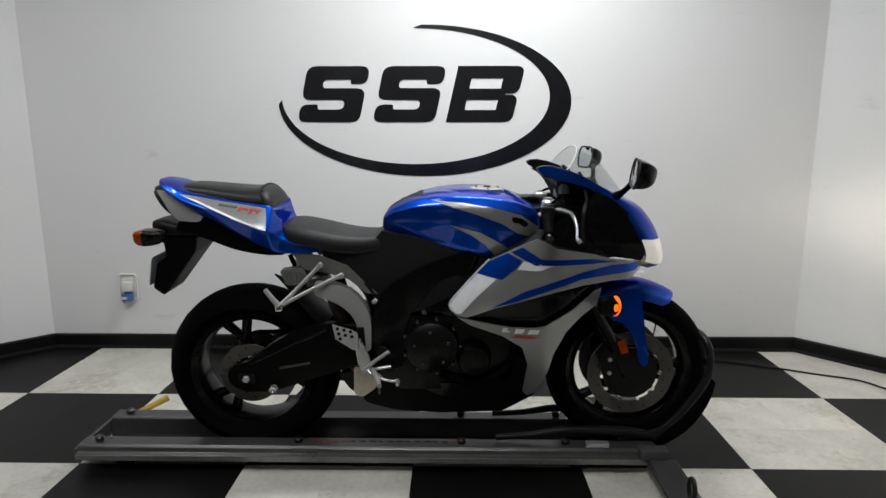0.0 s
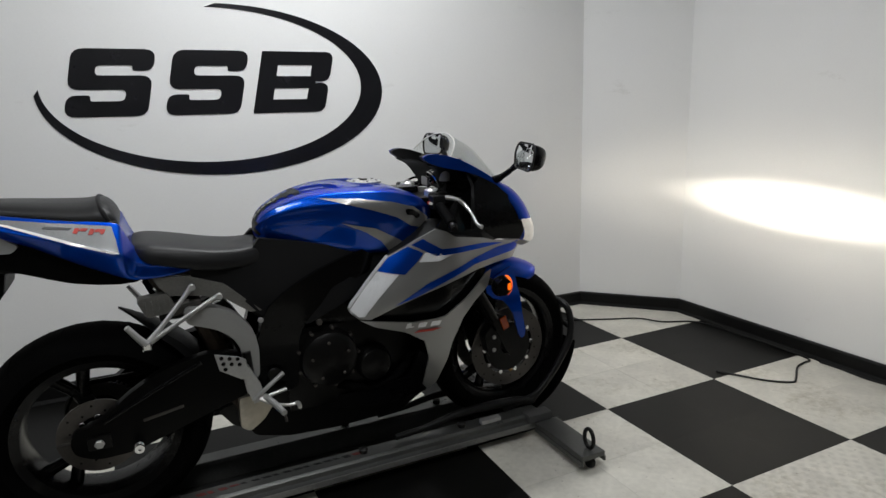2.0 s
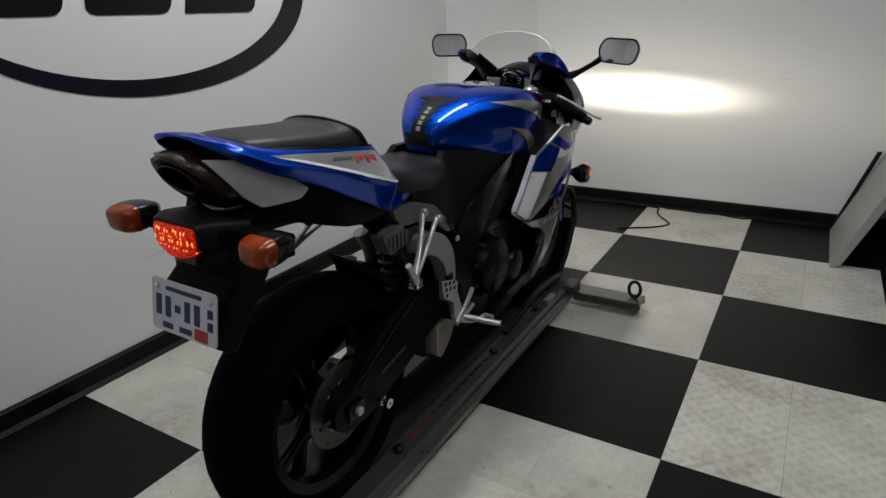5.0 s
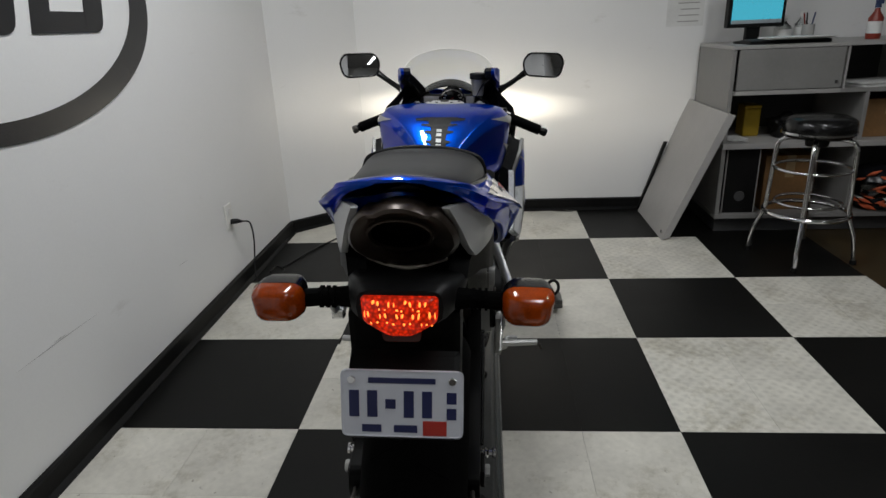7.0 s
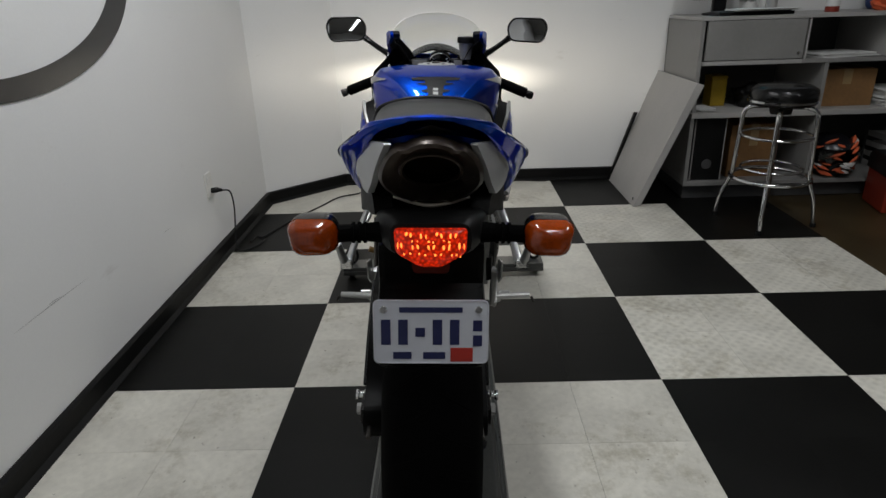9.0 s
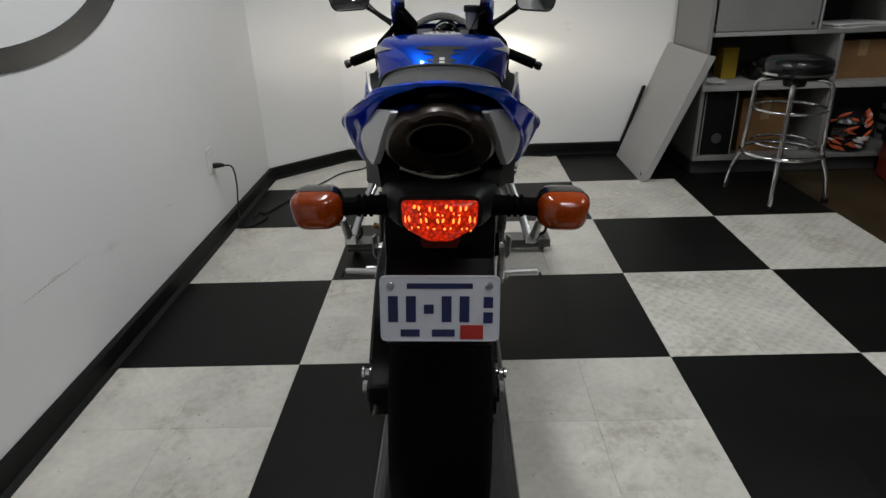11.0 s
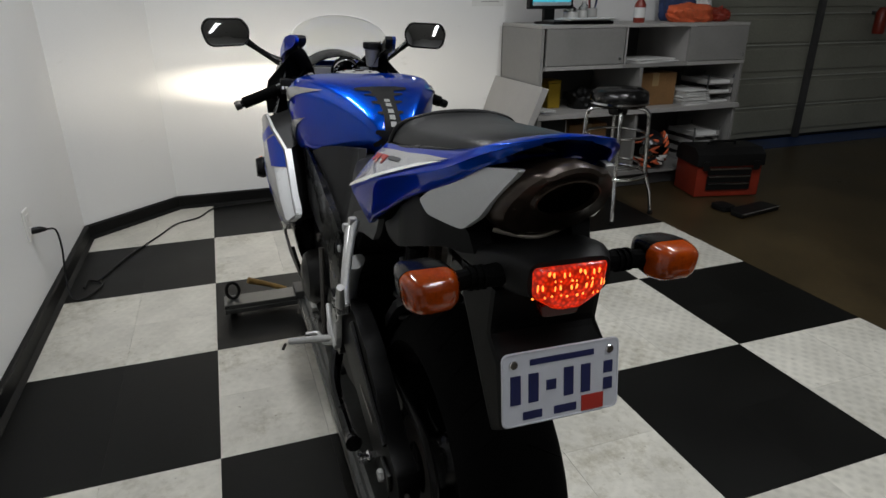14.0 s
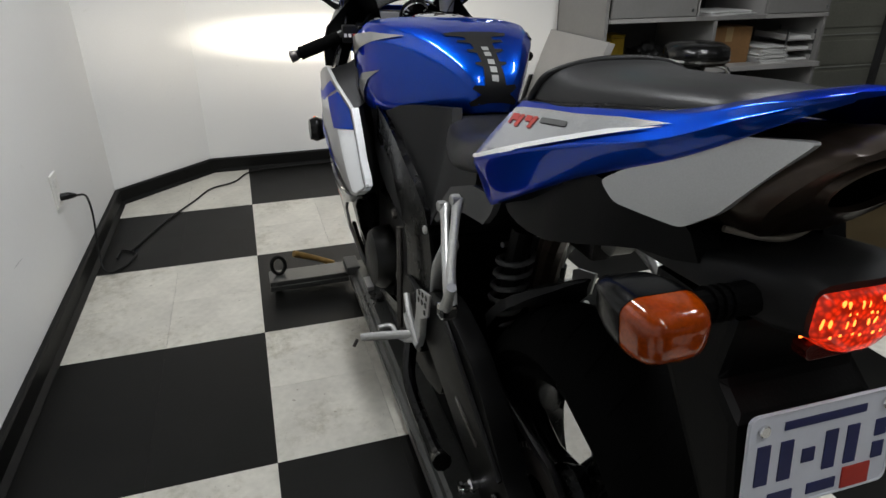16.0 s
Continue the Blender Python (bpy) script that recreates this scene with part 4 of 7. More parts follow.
for k in range(6):
    a = 2 * math.pi * (k + 0.5) / 6
    part("cap_screw", lathe([(0.0005, 1.008), (0.0045, 1.008), (0.0045, 1.0105), (0.0005, 1.011)], CAP_AT @ Matrix.Translation((0.044 * math.cos(a), 0, 0.044 * math.sin(a))), 10, closed=False), STEEL, cap)

# seats and tail
bm = body([(-0.455, 0.05, 0.858, 0.872), (-0.442, 0.105, 0.842, 0.886), (-0.41, 0.130, 0.832, 0.889), (-0.37, 0.138, 0.822, 0.884), (-0.31, 0.138, 0.806, 0.872), (-0.24, 0.132, 0.790, 0.857), (-0.17, 0.118, 0.786, 0.848), (-0.11, 0.100, 0.790, 0.850), (-0.085, 0.08, 0.80, 0.848)],
          [(0, 0), (0.7, 0), (0.95, 0.06), (1.0, 0.3), (0.97, 0.62), (0.86, 0.90), (0.5, 0.98), (0, 1.0)])
part("rider_seat", bm, SEAT, bike, "black vinyl rider seat", smooth=40)
PILLION = [(-0.786, 0.050, 1.004, 1.014), (-0.776, 0.074, 0.998, 1.020), (-0.755, 0.086, 0.994, 1.0225), (-0.71, 0.096, 0.986, 1.0205), (-0.64, 0.105, 0.974, 1.0145), (-0.575, 0.112, 0.962, 1.0095), (-0.535, 0.115, 0.956, 1.0085), (-0.510, 0.116, 0.952, 1.0115), (-0.494, 0.116, 0.950, 1.0085), (-0.481, 0.115, 0.948, 1.000), (-0.471, 0.113, 0.946, 0.986), (-0.465, 0.111, 0.944, 0.970), (-0.462, 0.106, 0.944, 0.957)]
bm = body(PILLION, [(0, 0), (0.88, 0), (0.985, 0.02), (1.0, 0.12), (0.985, 0.32), (0.92, 0.57), (0.77, 0.79), (0.48, 0.945), (0.22, 0.99), (0, 1.0)], 3, 4)
pillion = part("pillion_seat", bm, SEAT, bike, "black vinyl pillion seat", smooth=50)
part("seat_piping", tube([(-0.484, -0.1155, 0.958), (-0.490, -0.113, 0.972), (-0.498, -0.100, 0.992), (-0.506, -0.054, 1.0065), (-0.508, 0, 1.0105), (-0.506, 0.054, 1.0065), (-0.498, 0.100, 0.992), (-0.490, 0.113, 0.972), (-0.484, 0.1155, 0.958)], 0.0060, 10, 5), MATTE, pillion, smooth=60)
for sd in (-1, 1):
    part("seat_piping", tube([(-0.468, sd * 0.114, 0.952), (-0.56, sd * 0.116, 0.964), (-0.66, sd * 0.106, 0.982), (-0.75, sd * 0.087, 0.996), (-0.778, sd * 0.05, 1.006)], 0.0070, 8, 4), GLOSS, pillion, smooth=60)
# stations (x, top, edge out, edge height, ridge out, ridge height, hem out, hem height)
TAIL = [(-0.860, 1.037, 0.036, 1.036, 0.040, 1.033, 0.036, 1.030), (-0.850, 1.039, 0.068, 1.031, 0.076, 1.025, 0.070, 1.018), (-0.822, 1.034, 0.089, 1.023, 0.103, 1.010, 0.092, 0.997), (-0.772, 1.018, 0.102, 1.005, 0.128, 0.984, 0.112, 0.966), (-0.72, 1.000, 0.109, 0.994, 0.148, 0.966, 0.127, 0.941), (-0.65, 0.983, 0.114, 0.982, 0.164, 0.945, 0.140, 0.909), (-0.58, 0.968, 0.118, 0.970, 0.177, 0.922, 0.150, 0.871), (-0.51, 0.954, 0.121, 0.960, 0.185, 0.897, 0.154, 0.834), (-0.465, 0.942, 0.120, 0.950, 0.183, 0.879, 0.150, 0.812), (-0.452, 0.918, 0.110, 0.926, 0.166, 0.868, 0.147, 0.806), (-0.434, 0.876, 0.101, 0.884, 0.144, 0.849, 0.139, 0.800), (-0.40, 0.846, 0.098, 0.850, 0.132, 0.832, 0.130, 0.795), (-0.35, 0.836, 0.098, 0.838, 0.119, 0.822, 0.116, 0.793), (-0.30, 0.836, 0.098, 0.842, 0.110, 0.818, 0.104, 0.797), (-0.265, 0.826, 0.092, 0.829, 0.098, 0.815, 0.094, 0.803)]
rings = []
for x, t, ye, ze, yr, zr, yh, zh in fit_line(TAIL, 4):
    lip = ip(x, [-0.860, -0.82, -0.765], [0.25, 0.6, 1.0])
    rings.append(loop(x, [(0, t - 0.013 * lip), (ye * 0.6, ze - 0.016 * lip), (ye * 0.95, ze - 0.022 * lip), (yr - 0.016 * lip, zr - 0.006 * lip), (yh - 0.012 * lip, zh + 0.008 * lip), (yh - 0.003 * lip, zh - 0.001), (yh + 0.004 * lip, zh + 0.003 * lip), (yh + (yr - yh) * 0.62, zh + (zr - zh) * 0.52), (yr - 0.001, zr - (zr - zh) * 0.10), (yr, zr), (yr - 0.003, zr + (ze - zr) * 0.10), (ye + (yr - ye) * 0.45, zr + (ze - zr) * 0.62), (ye + 0.004, ze - 0.001), (ye - 0.004, ze + 0.001), (ye * 0.6, ze + (t - ze) * 0.62), (0, t)]))
bm = skin(rings)
tail_tree = BVHTree.FromBMesh(bm)
tail = part("tail_cowl", bm, BLUE, bike, "pearl blue tail cowl", smooth=55)
FLASH = [(-0.765, 0.994), (-0.70, 0.985), (-0.62, 0.971), (-0.55, 0.961), (-0.50, 0.953), (-0.478, 0.948), (-0.471, 0.915), (-0.467, 0.884), (-0.49, 0.891), (-0.55, 0.915), (-0.62, 0.943), (-0.70, 0.973)]
for side in (-1, 1):
    decal("silver_flash", FLASH, tail_tree, side, FLASH_SILVER, tail, "light silver flash", off=0.0016, cell=0.008)
    decal("flash_edge", [(-0.76, 0.9905), (-0.70, 0.9745), (-0.62, 0.9450), (-0.55, 0.9175), (-0.49, 0.8935), (-0.469, 0.8870), (-0.468, 0.8835), (-0.49, 0.8885), (-0.55, 0.9115), (-0.62, 0.9385), (-0.70, 0.969)], tail_tree, side, WHITE_SILVER, tail, off=0.0022, cell=0.008)
    # model mark: slanted strokes in dark grey and red
    for x0, w, h, mt in ((-0.625, 0.058, 0.004, DARK_GREY), (-0.560, 0.010, 0.011, RED_PRINT), (-0.547, 0.016, 0.005, RED_PRINT), (-0.526, 0.010, 0.012, RED_PRINT), (-0.513, 0.016, 0.006, RED_PRINT), (-0.500, 0.008, 0.010, RED_PRINT)):
        z = 0.968 - 0.15 * (x0 + 0.62) - 0.005
        decal("model_mark", [(x0, z), (x0 + w, z - 0.15 * w), (x0 + w - 0.006, z - h - 0.15 * w), (x0 - 0.006, z - h)], tail_tree, side, mt, tail, off=0.0026, cell=0.01)
# under-seat muffler: a raked, faceted oval with a dark cap
N = 48
CAP = rounded([(-0.050, 0.998), (0.050, 0.998), (0.070, 0.972), (0.079, 0.936), (0.056, 0.905), (0, 0.894), (-0.056, 0.905), (-0.079, 0.936), (-0.070, 0.972)], 0.016)
far = []
for k in range(N):
    a = 2 * math.pi * k / N
    d = Vector((math.cos(a), math.sin(a)))
    best = max(CAP, key=lambda q: Vector((q[0], q[1] - 0.950)).normalized().dot(d))
    far.append(d * Vector((best[0], best[1] - 0.950)).length)


def muffler_ring(x, grow_y, grow_z, drop, rake=0.42):
    return [(x + rake * (0.995 - (0.950 + p.y)), p.x * grow_y, 0.950 + p.y * grow_z - drop) for p in far]


muffler = part("muffler", skin([muffler_ring(-0.842, 1.03, 1.02, 0.002, 0.7), muffler_ring(-0.79, 1.14, 1.02, 0.012, 0.6), muffler_ring(-0.71, 1.28, 0.98, 0.036, 0.3), muffler_ring(-0.62, 1.25, 0.85, 0.062, 0.1), muffler_ring(-0.52, 1.0, 0.7, 0.09, 0)]), BRONZE, bike, "dark heat-stained under-seat muffler", smooth=50)
rings = [muffler_ring(-0.842, 1.045, 1.035, 0.002, 0.7), muffler_ring(-0.864, 1.05, 1.04, 0.001, 0.7), muffler_ring(-0.876, 1.02, 1.01, 0.0, 0.7), muffler_ring(-0.884, 0.95, 0.94, -0.001, 0.68), muffler_ring(-0.886, 0.82, 0.80, -0.004, 0.66)]
for ay, az, x in ((0.047, 0.0300, -0.882), (0.045, 0.0280, -0.890), (0.042, 0.0258, -0.891), (0.040, 0.0242, -0.882)):
    rings.append([(x + 0.62 * (0.990 - (0.962 + az * math.sin(2 * math.pi * k / N))), ay * math.cos(2 * math.pi * k / N), 0.962 + az * math.sin(2 * math.pi * k / N)) for k in range(N)])
part("end_cap", skin(rings, False), BRONZE, muffler, "dark oval exhaust end cap", smooth=40)
# bore wall near black, darker than the bronze cap
part("outlet_bore", skin([[(x + 0.62 * (0.990 - (0.962 + b * math.sin(2 * math.pi * k / 40))), a * math.cos(2 * math.pi * k / 40), 0.962 + b * math.sin(2 * math.pi * k / 40)) for k in range(40)] for x, a, b in ((-0.882, 0.0402, 0.0244), (-0.868, 0.038, 0.0230), (-0.79, 0.036, 0.0215), (-0.789, 0.001, 0.001))], False), RUBBER, muffler, "near-black exhaust outlet", smooth=60)
# bright tube drawn as the highlight along the cap's lower rim
part("lower_rim_glint", tube([(-0.790, 0.060, 0.900), (-0.800, 0.03, 0.893), (-0.804, 0, 0.889), (-0.800, -0.03, 0.893), (-0.790, -0.060, 0.900)], 0.0035, 8, 4), HEAT, muffler)
for yy in (-0.062, 0.062):
    part("cap_bolt", lathe([(0.0005, -0.006), (0.0045, -0.006), (0.006, 0), (0.0005, 0)], pose(-0.846, yy, 0.952, 0, -34, -90), 10, closed=False), STEEL, muffler)
for side in (-1, 1):
    bm = sheet(rounded([(-0.866, 1.001), (-0.815, 0.994), (-0.745, 0.958), (-0.688, 0.919), (-0.706, 0.901), (-0.782, 0.901), (-0.812, 0.925), (-0.838, 0.962)], 0.008, 3), 0.012)
    for v in bm.verts:
        x, z = v.co.x, v.co.z
        v.co.y = side * (ip(x, [-0.866, -0.84, -0.80, -0.75, -0.69], [0.066, 0.077, 0.095, 0.113, 0.129]) - 1.6 * (z - 0.945) ** 2 + 0.004)
    tree = BVHTree.FromBMesh(bm)
    part("heat_shield", thicken(bm, lambda c: Vector((0.002, -side * 0.010, 0))), SHIELD, bike, "light silver muffler side cover", smooth=50)
    panel("side_shroud", soft([(-0.76, 0.92), (-0.70, 0.912), (-0.665, 0.918), (-0.58, 0.868), (-0.50, 0.826), (-0.42, 0.792), (-0.48, 0.786), (-0.58, 0.806), (-0.68, 0.842), (-0.74, 0.862), (-0.80, 0.872)], 2), lambda x, z: ip(x, [-0.8, -0.7, -0.6, -0.4], [0.090, 0.124, 0.134, 0.108]), SATIN, bike, side, 0.03, "black tail side shroud")
# undertail, tail lamp, plate
bm = body([(-0.895, 0.058, 0.842, 0.892), (-0.86, 0.075, 0.838, 0.896), (-0.78, 0.088, 0.842, 0.880), (-0.66, 0.080, 0.828, 0.868), (-0.55, 0.07, 0.80, 0.845), (-0.48, 0.06, 0.79, 0.83)], [(0, 0), (0.7, 0), (1, 0.2), (1, 0.8), (0.75, 1), (0, 1)], 2)
part("undertail", bm, MATTE, bike, "black plastic undertail", smooth=40)
part("plate_bracket", prism([(-0.735, 0.84), (-0.745, 0.788), (-0.868, 0.632), (-0.905, 0.66), (-0.882, 0.748), (-0.848, 0.775), (-0.855, 0.842)], -0.083, 0.083, "y", 0.010), SATIN, bike, "black mudguard and plate holder")
part("tool_hook", prism([(-0.635, 0.835), (-0.62, 0.835), (-0.622, 0.812), (-0.63, 0.812)], -0.07, -0.055, "y", 0.002), MATTE, bike)


def dome(outline, x_edge, x_top, grow=0.6, levels=5, inset=0.0):
    """A rounded lens towards -x over an outline in (y, z)."""
    cy = sum(p[0] for p in outline) / len(outline)
    cz = sum(p[1] for p in outline) / len(outline)
    rings = []
    for k in range(levels):
        t = k / (levels - 1)
        s = math.cos(t * math.pi / 2 * 0.97) ** grow
        x = x_edge + (x_top - x_edge) * math.sin(t * math.pi / 2)
        rings.append([(x, cy + (p[0] - cy) * s, cz + (p[1] - cz) * s) for p in outline])
    return skin(rings)


TL = rounded([(-0.058, 0.888), (0.058, 0.888), (0.056, 0.846), (0.018, 0.822), (-0.018, 0.822), (-0.056, 0.846)], 0.008)
lamp = part("tail_lamp", dome(TL, -0.875, -0.906, 0.3, 7), RED_LENS, bike, "lit red tail lamp with bright light rows", smooth=50)
lens_tree = BVHTree.FromBMesh(dome(TL, -0.875, -0.906, 0.3, 7))
rnd = random.Random(11)
for zz, ys, tall in ((0.876, (-0.032, -0.011, 0.011, 0.032), 0.0042), (0.860, (-0.044, -0.022, 0.0, 0.022, 0.044), 0.0055), (0.848, (-0.033, -0.011, 0.012, 0.034), 0.0022), (0.868, (-0.022, 0.0, 0.022), 0.0018), (0.838, (-0.046, 0.046), 0.0025)):
    for yy in ys:
        for q in (-1, 1):
            ya, zq = yy + q * 0.0035 + rnd.uniform(-0.0012, 0.0012), zz + rnd.uniform(-0.0015, 0.0015)
            hit = lens_tree.ray_cast(Vector((-1.2, ya, zq)), Vector((1, 0, 0)))[0]
            if hit is None:
                continue
            bm = bmesh.new()
            bmesh.ops.create_uvsphere(bm, u_segments=8, v_segments=6, radius=1, matrix=Matrix.Translation((hit.x + 0.0008, ya, zq)) @ Matrix.Rotation(radians(rnd.uniform(-14, 14)), 4, "X") @ Matrix.Diagonal((0.0014, rnd.uniform(0.0012, 0.0024), tall * rnd.uniform(0.8, 1.25), 1)))
            part("light_dot", bm, LED, lamp, smooth=60)
part("clear_window", prism(rounded([(-0.030, 0.824), (0.030, 0.824), (0.026, 0.807), (-0.026, 0.807)], 0.006), -0.882, -0.866, "x", 0.004), mat("dark_red_window", (0.05, 0.006, 0.004), 0.12, vary=0.1, bump=0), lamp, "dark red window under the lamp")
IND = rounded([(-0.036, -0.026), (0.033, -0.028), (0.040, 0.018), (0.030, 0.027), (-0.036, 0.028)], 0.023, 6)
for side in (-1, 1):
    cy, cz = side * 0.1745, 0.8595
    out = [(cy + side * a, cz + b) for a, b in IND]
    hous = part("rear_indicator", dome(out, -0.862, -0.80, 0.75), GLOSS, bike, "black rear indicator with amber lens", smooth=50)
    part("amber_lens", dome([(cy + side * a * 0.98, cz + b * 0.98) for a, b in IND], -0.8615, -0.896, 0.5, 8), AMBER, hous, "amber indicator lens", smooth=50)
    part("stalk", tube([(-0.85, side * 0.07, 0.862), (-0.85, side * 0.11, 0.861), (-0.852, side * 0.15, 0.859)], [0.017, 0.013, 0.014], 12, 3), RUBBER, hous)
    for q in range(3):
        part("stalk_rib", lathe([(0.013, -0.002), (0.0165, -0.002), (0.0165, 0.002), (0.013, 0.002)], Matrix.Translation((-0.85, side * (0.10 + q * 0.009), 0.861)), 14), RUBBER, hous)
PM = pose(-0.904, 0, 0.7195, 0, 10, 0)
plate = thing("licence_plate", PM, "white licence plate with dark blue bars", "licence plate")
plate.matrix_basis = bike.matrix_basis @ PM
part("plate_sheet", prism(rounded([(-0.088, -0.051), (0.088, -0.051), (0.088, 0.051), (-0.088, 0.051)], 0.01), -0.0012, 0.0006, "x"), PLATE, plate)
RIM = [(y, z) for y, z in rounded([(-0.0865, -0.0495), (0.0865, -0.0495), (0.0865, 0.0495), (-0.0865, 0.0495)], 0.01)]
part("plate_rim", tube([(-0.0012, y, z) for y, z in RIM], 0.0014, 6, 1, closed=True), PLATE, plate)
for y0, y1, z0, z1 in ((-0.048, 0.048, 0.0315, 0.0395),):
    part("print_bar", box(-0.0024, -0.0013, y0, y1, z0, z1), NAVY, plate)
for k in range(5):
    y1 = 0.076 - k * 0.0262
    dz = 0.0 if k != 2 else 0.013
    part("print_bar", box(-0.0024, -0.0013, y1 - 0.0145, y1, -0.020 + dz, 0.020 - dz), NAVY, plate)
for z0 in (-0.022, 0.002):
    part("print_bar", box(-0.0024, -0.0013, -0.078, -0.064, z0, z0 + 0.017), NAVY, plate)
for y0, y1 in ((0.03, 0.058), (-0.022, 0.012)):
    part("print_bar", box(-0.0024, -0.0013, y0, y1, -0.043, -0.032), NAVY, plate)
part("sticker", box(-0.0026, -0.0013, -0.064, -0.03, -0.047, -0.025), RED_PRINT, plate, "red validation sticker")
for y in (-0.072, 0.072):
    part("bolt", disc(y, 0, 0.004, 0.036, 0.006, 0.001, m=pose(-0.001, 0, 0, 0, 0, 90), sides=12), CHROME, plate)

# ---- wheels ----


def wheel(name, cx, cz, R, half, rim_r, rim_half, label):
    m = Matrix.Translation((cx, 0, cz))
    prof = [(rim_r + 0.012, -rim_half), (rim_r + 0.016, -rim_half - 0.002), (rim_r, -rim_half + 0.004), (rim_r - 0.016, -rim_half + 0.010), (rim_r - 0.024, -rim_half * 0.5), (rim_r - 0.024, rim_half * 0.5), (rim_r - 0.016, rim_half - 0.010), (rim_r, rim_half - 0.004), (rim_r + 0.016, rim_half + 0.002), (rim_r + 0.012, rim_half), (rim_r - 0.004, rim_half * 0.5), (rim_r - 0.004, -rim_half * 0.5)]
    bm = lathe(prof, m, 56)
    lathe([(0.0005, -0.05), (0.05, -0.05), (0.058, -0.035), (0.045, 0), (0.058, 0.035), (0.05, 0.05), (0.0005, 0.05)], m, 28, bm, closed=False)
    w = part(name, bm, GLOSS, bike, label, smooth=40)
    t = [(rim_r + 0.006, -rim_half + 0.002)]
    for k in range(15):
        a = radians(-78 + 156 * k / 14)
        t.append((R - half * 0.92 * (1 - math.cos(a)) * 0.93, half * math.sin(a) / math.sin(radians(78))))
    t.append((rim_r + 0.006, rim_half - 0.002))
    part("tyre", lathe(t, m, 72), RUBBER, w, "black road tyre with fine tread", smooth=60)
    bm = bmesh.new()
    for k in range(28):
        for s in (-1, 1):
            a = 2 * math.pi * (k + 0.25 * s) / 28
            pts = []
            for q in range(4):
                y = s * half * (0.12 + 0.22 * q)
                ang = math.asin(min(0.98, y / half * math.sin(radians(78))))
                rr = R - half * 0.92 * (1 - math.cos(ang)) * 0.93 + 0.0006
                aa = a + 0.035 * q
                pts.append((cx + rr * math.cos(aa), y, cz + rr * math.sin(aa)))
            tube(pts, 0.0012, 4, 1, bm)
    part("tread_pattern", bm, RUBBER, w)
    for k in range(3):
        for d in (-13, 13):
            a0 = radians(90 + 120 * k + 20)
            a1 = a0 + radians(d)
            p0 = Vector((cx + 0.045 * math.cos(a0), 0, cz + 0.045 * math.sin(a0)))
            p1 = Vector((cx + rim_r * 0.55 * math.cos(a0 + radians(d * 0.35)), 0, cz + rim_r * 0.55 * math.sin(a0 + radians(d * 0.35))))
            p2 = Vector((cx + (rim_r - 0.02) * math.cos(a1), 0, cz + (rim_r - 0.02) * math.sin(a1)))
            part("spoke", tube([p0, p1, p2], [0.024, 0.017, 0.019], 10, 4), GLOSS, w, smooth=60)
    return w


def brake_disc(parent, cx, cz, y, r, inner, label, holes=10):
    prof = [(inner, y - 0.0022), (r, y - 0.0022), (r, y + 0.0022), (inner, y + 0.0022)]
    d = part("brake_disc", lathe(prof, Matrix.Translation((cx, 0, cz)), 48), STEEL, parent, label, smooth=30)
    s = -1 if y < 0 else 1
    for k in range(holes):
        a = 2 * math.pi * k / holes
        d2 = disc(cx + (inner - 0.004) * math.cos(a), y - 0.0048, y + 0.0048, cz + (inner - 0.004) * math.sin(a), 0.0088, 0.002, sides=12)
        part("float_button", d2, CHROME, parent)
    bm = bmesh.new()
    for k in range(holes * 2):
        a = 2 * math.pi * (k + 0.3) / (holes * 2)
        rr = inner + (r - inner) * (0.3 if k % 2 else 0.68)
        disc(cx + rr * math.cos(a), y - 0.0026, y + 0.0026, cz + rr * math.sin(a), 0.0035, 0.0004, bm, sides=8)
    part("vent_holes", bm, GLOSS, parent)
    lathe_c = lathe([(0.03, y - 0.003), (inner - 0.012, y - 0.003), (inner - 0.012, y + 0.003), (0.03, y + 0.003)], Matrix.Translation((cx, 0, cz)), 32)
    part("disc_carrier", lathe_c, ENGINE, parent)


RX, RZ, FX, FZ = -0.585, 0.340, 0.782, 0.342
rear = wheel("rear_wheel", RX, RZ, 0.312, 0.094, 0.214, 0.072, "black three-spoke rear wheel")
brake_disc(rear, RX, RZ, -0.076, 0.110, 0.062, "drilled steel rear brake disc", 8)
front = wheel("front_wheel", FX, FZ, 0.295, 0.060, 0.216, 0.048, "black three-spoke front wheel")
for s in (-1, 1):
    brake_disc(front, FX, FZ, s * 0.072, 0.155, 0.108, "drilled steel front brake disc", 10)
    part("axle_nut", disc(FX, s * 0.09, s * 0.108, FZ, 0.018, 0.003, sides=6), ALU, front)
# rear sprocket and chain on the left
bm = lathe([(0.05, 0.087), (0.092, 0.087), (0.092, 0.092), (0.05, 0.092)], Matrix.Translation((RX, 0, RZ)), 42)
for k in range(42):
    a = 2 * math.pi * k / 42
    box(-0.003, 0.006, 0.087, 0.092, -0.003, 0.003, 0, bm, Matrix.Translation((RX + 0.094 * math.cos(a), 0, RZ + 0.094 * math.sin(a))) @ Matrix.Rotation(-a, 4, "Y"))
part("rear_sprocket", bm, STEEL, rear)
CH = [(RX + 0.098 * math.cos(radians(a)), 0.0895, RZ + 0.098 * math.sin(radians(a))) for a in range(80, 290, 15)]
CH += [(-0.30, 0.0895, 0.315), (-0.10, 0.0895, 0.36)] + [(-0.08 + 0.036 * math.cos(radians(a)), 0.0895, 0.395 + 0.036 * math.sin(radians(a))) for a in range(-80, 100, 30)] + [(-0.3, 0.0895, 0.444)]
part("drive_chain", tube(CH, 0.008, 6, 2, closed=True), ENGINE, bike, "dark drive chain")

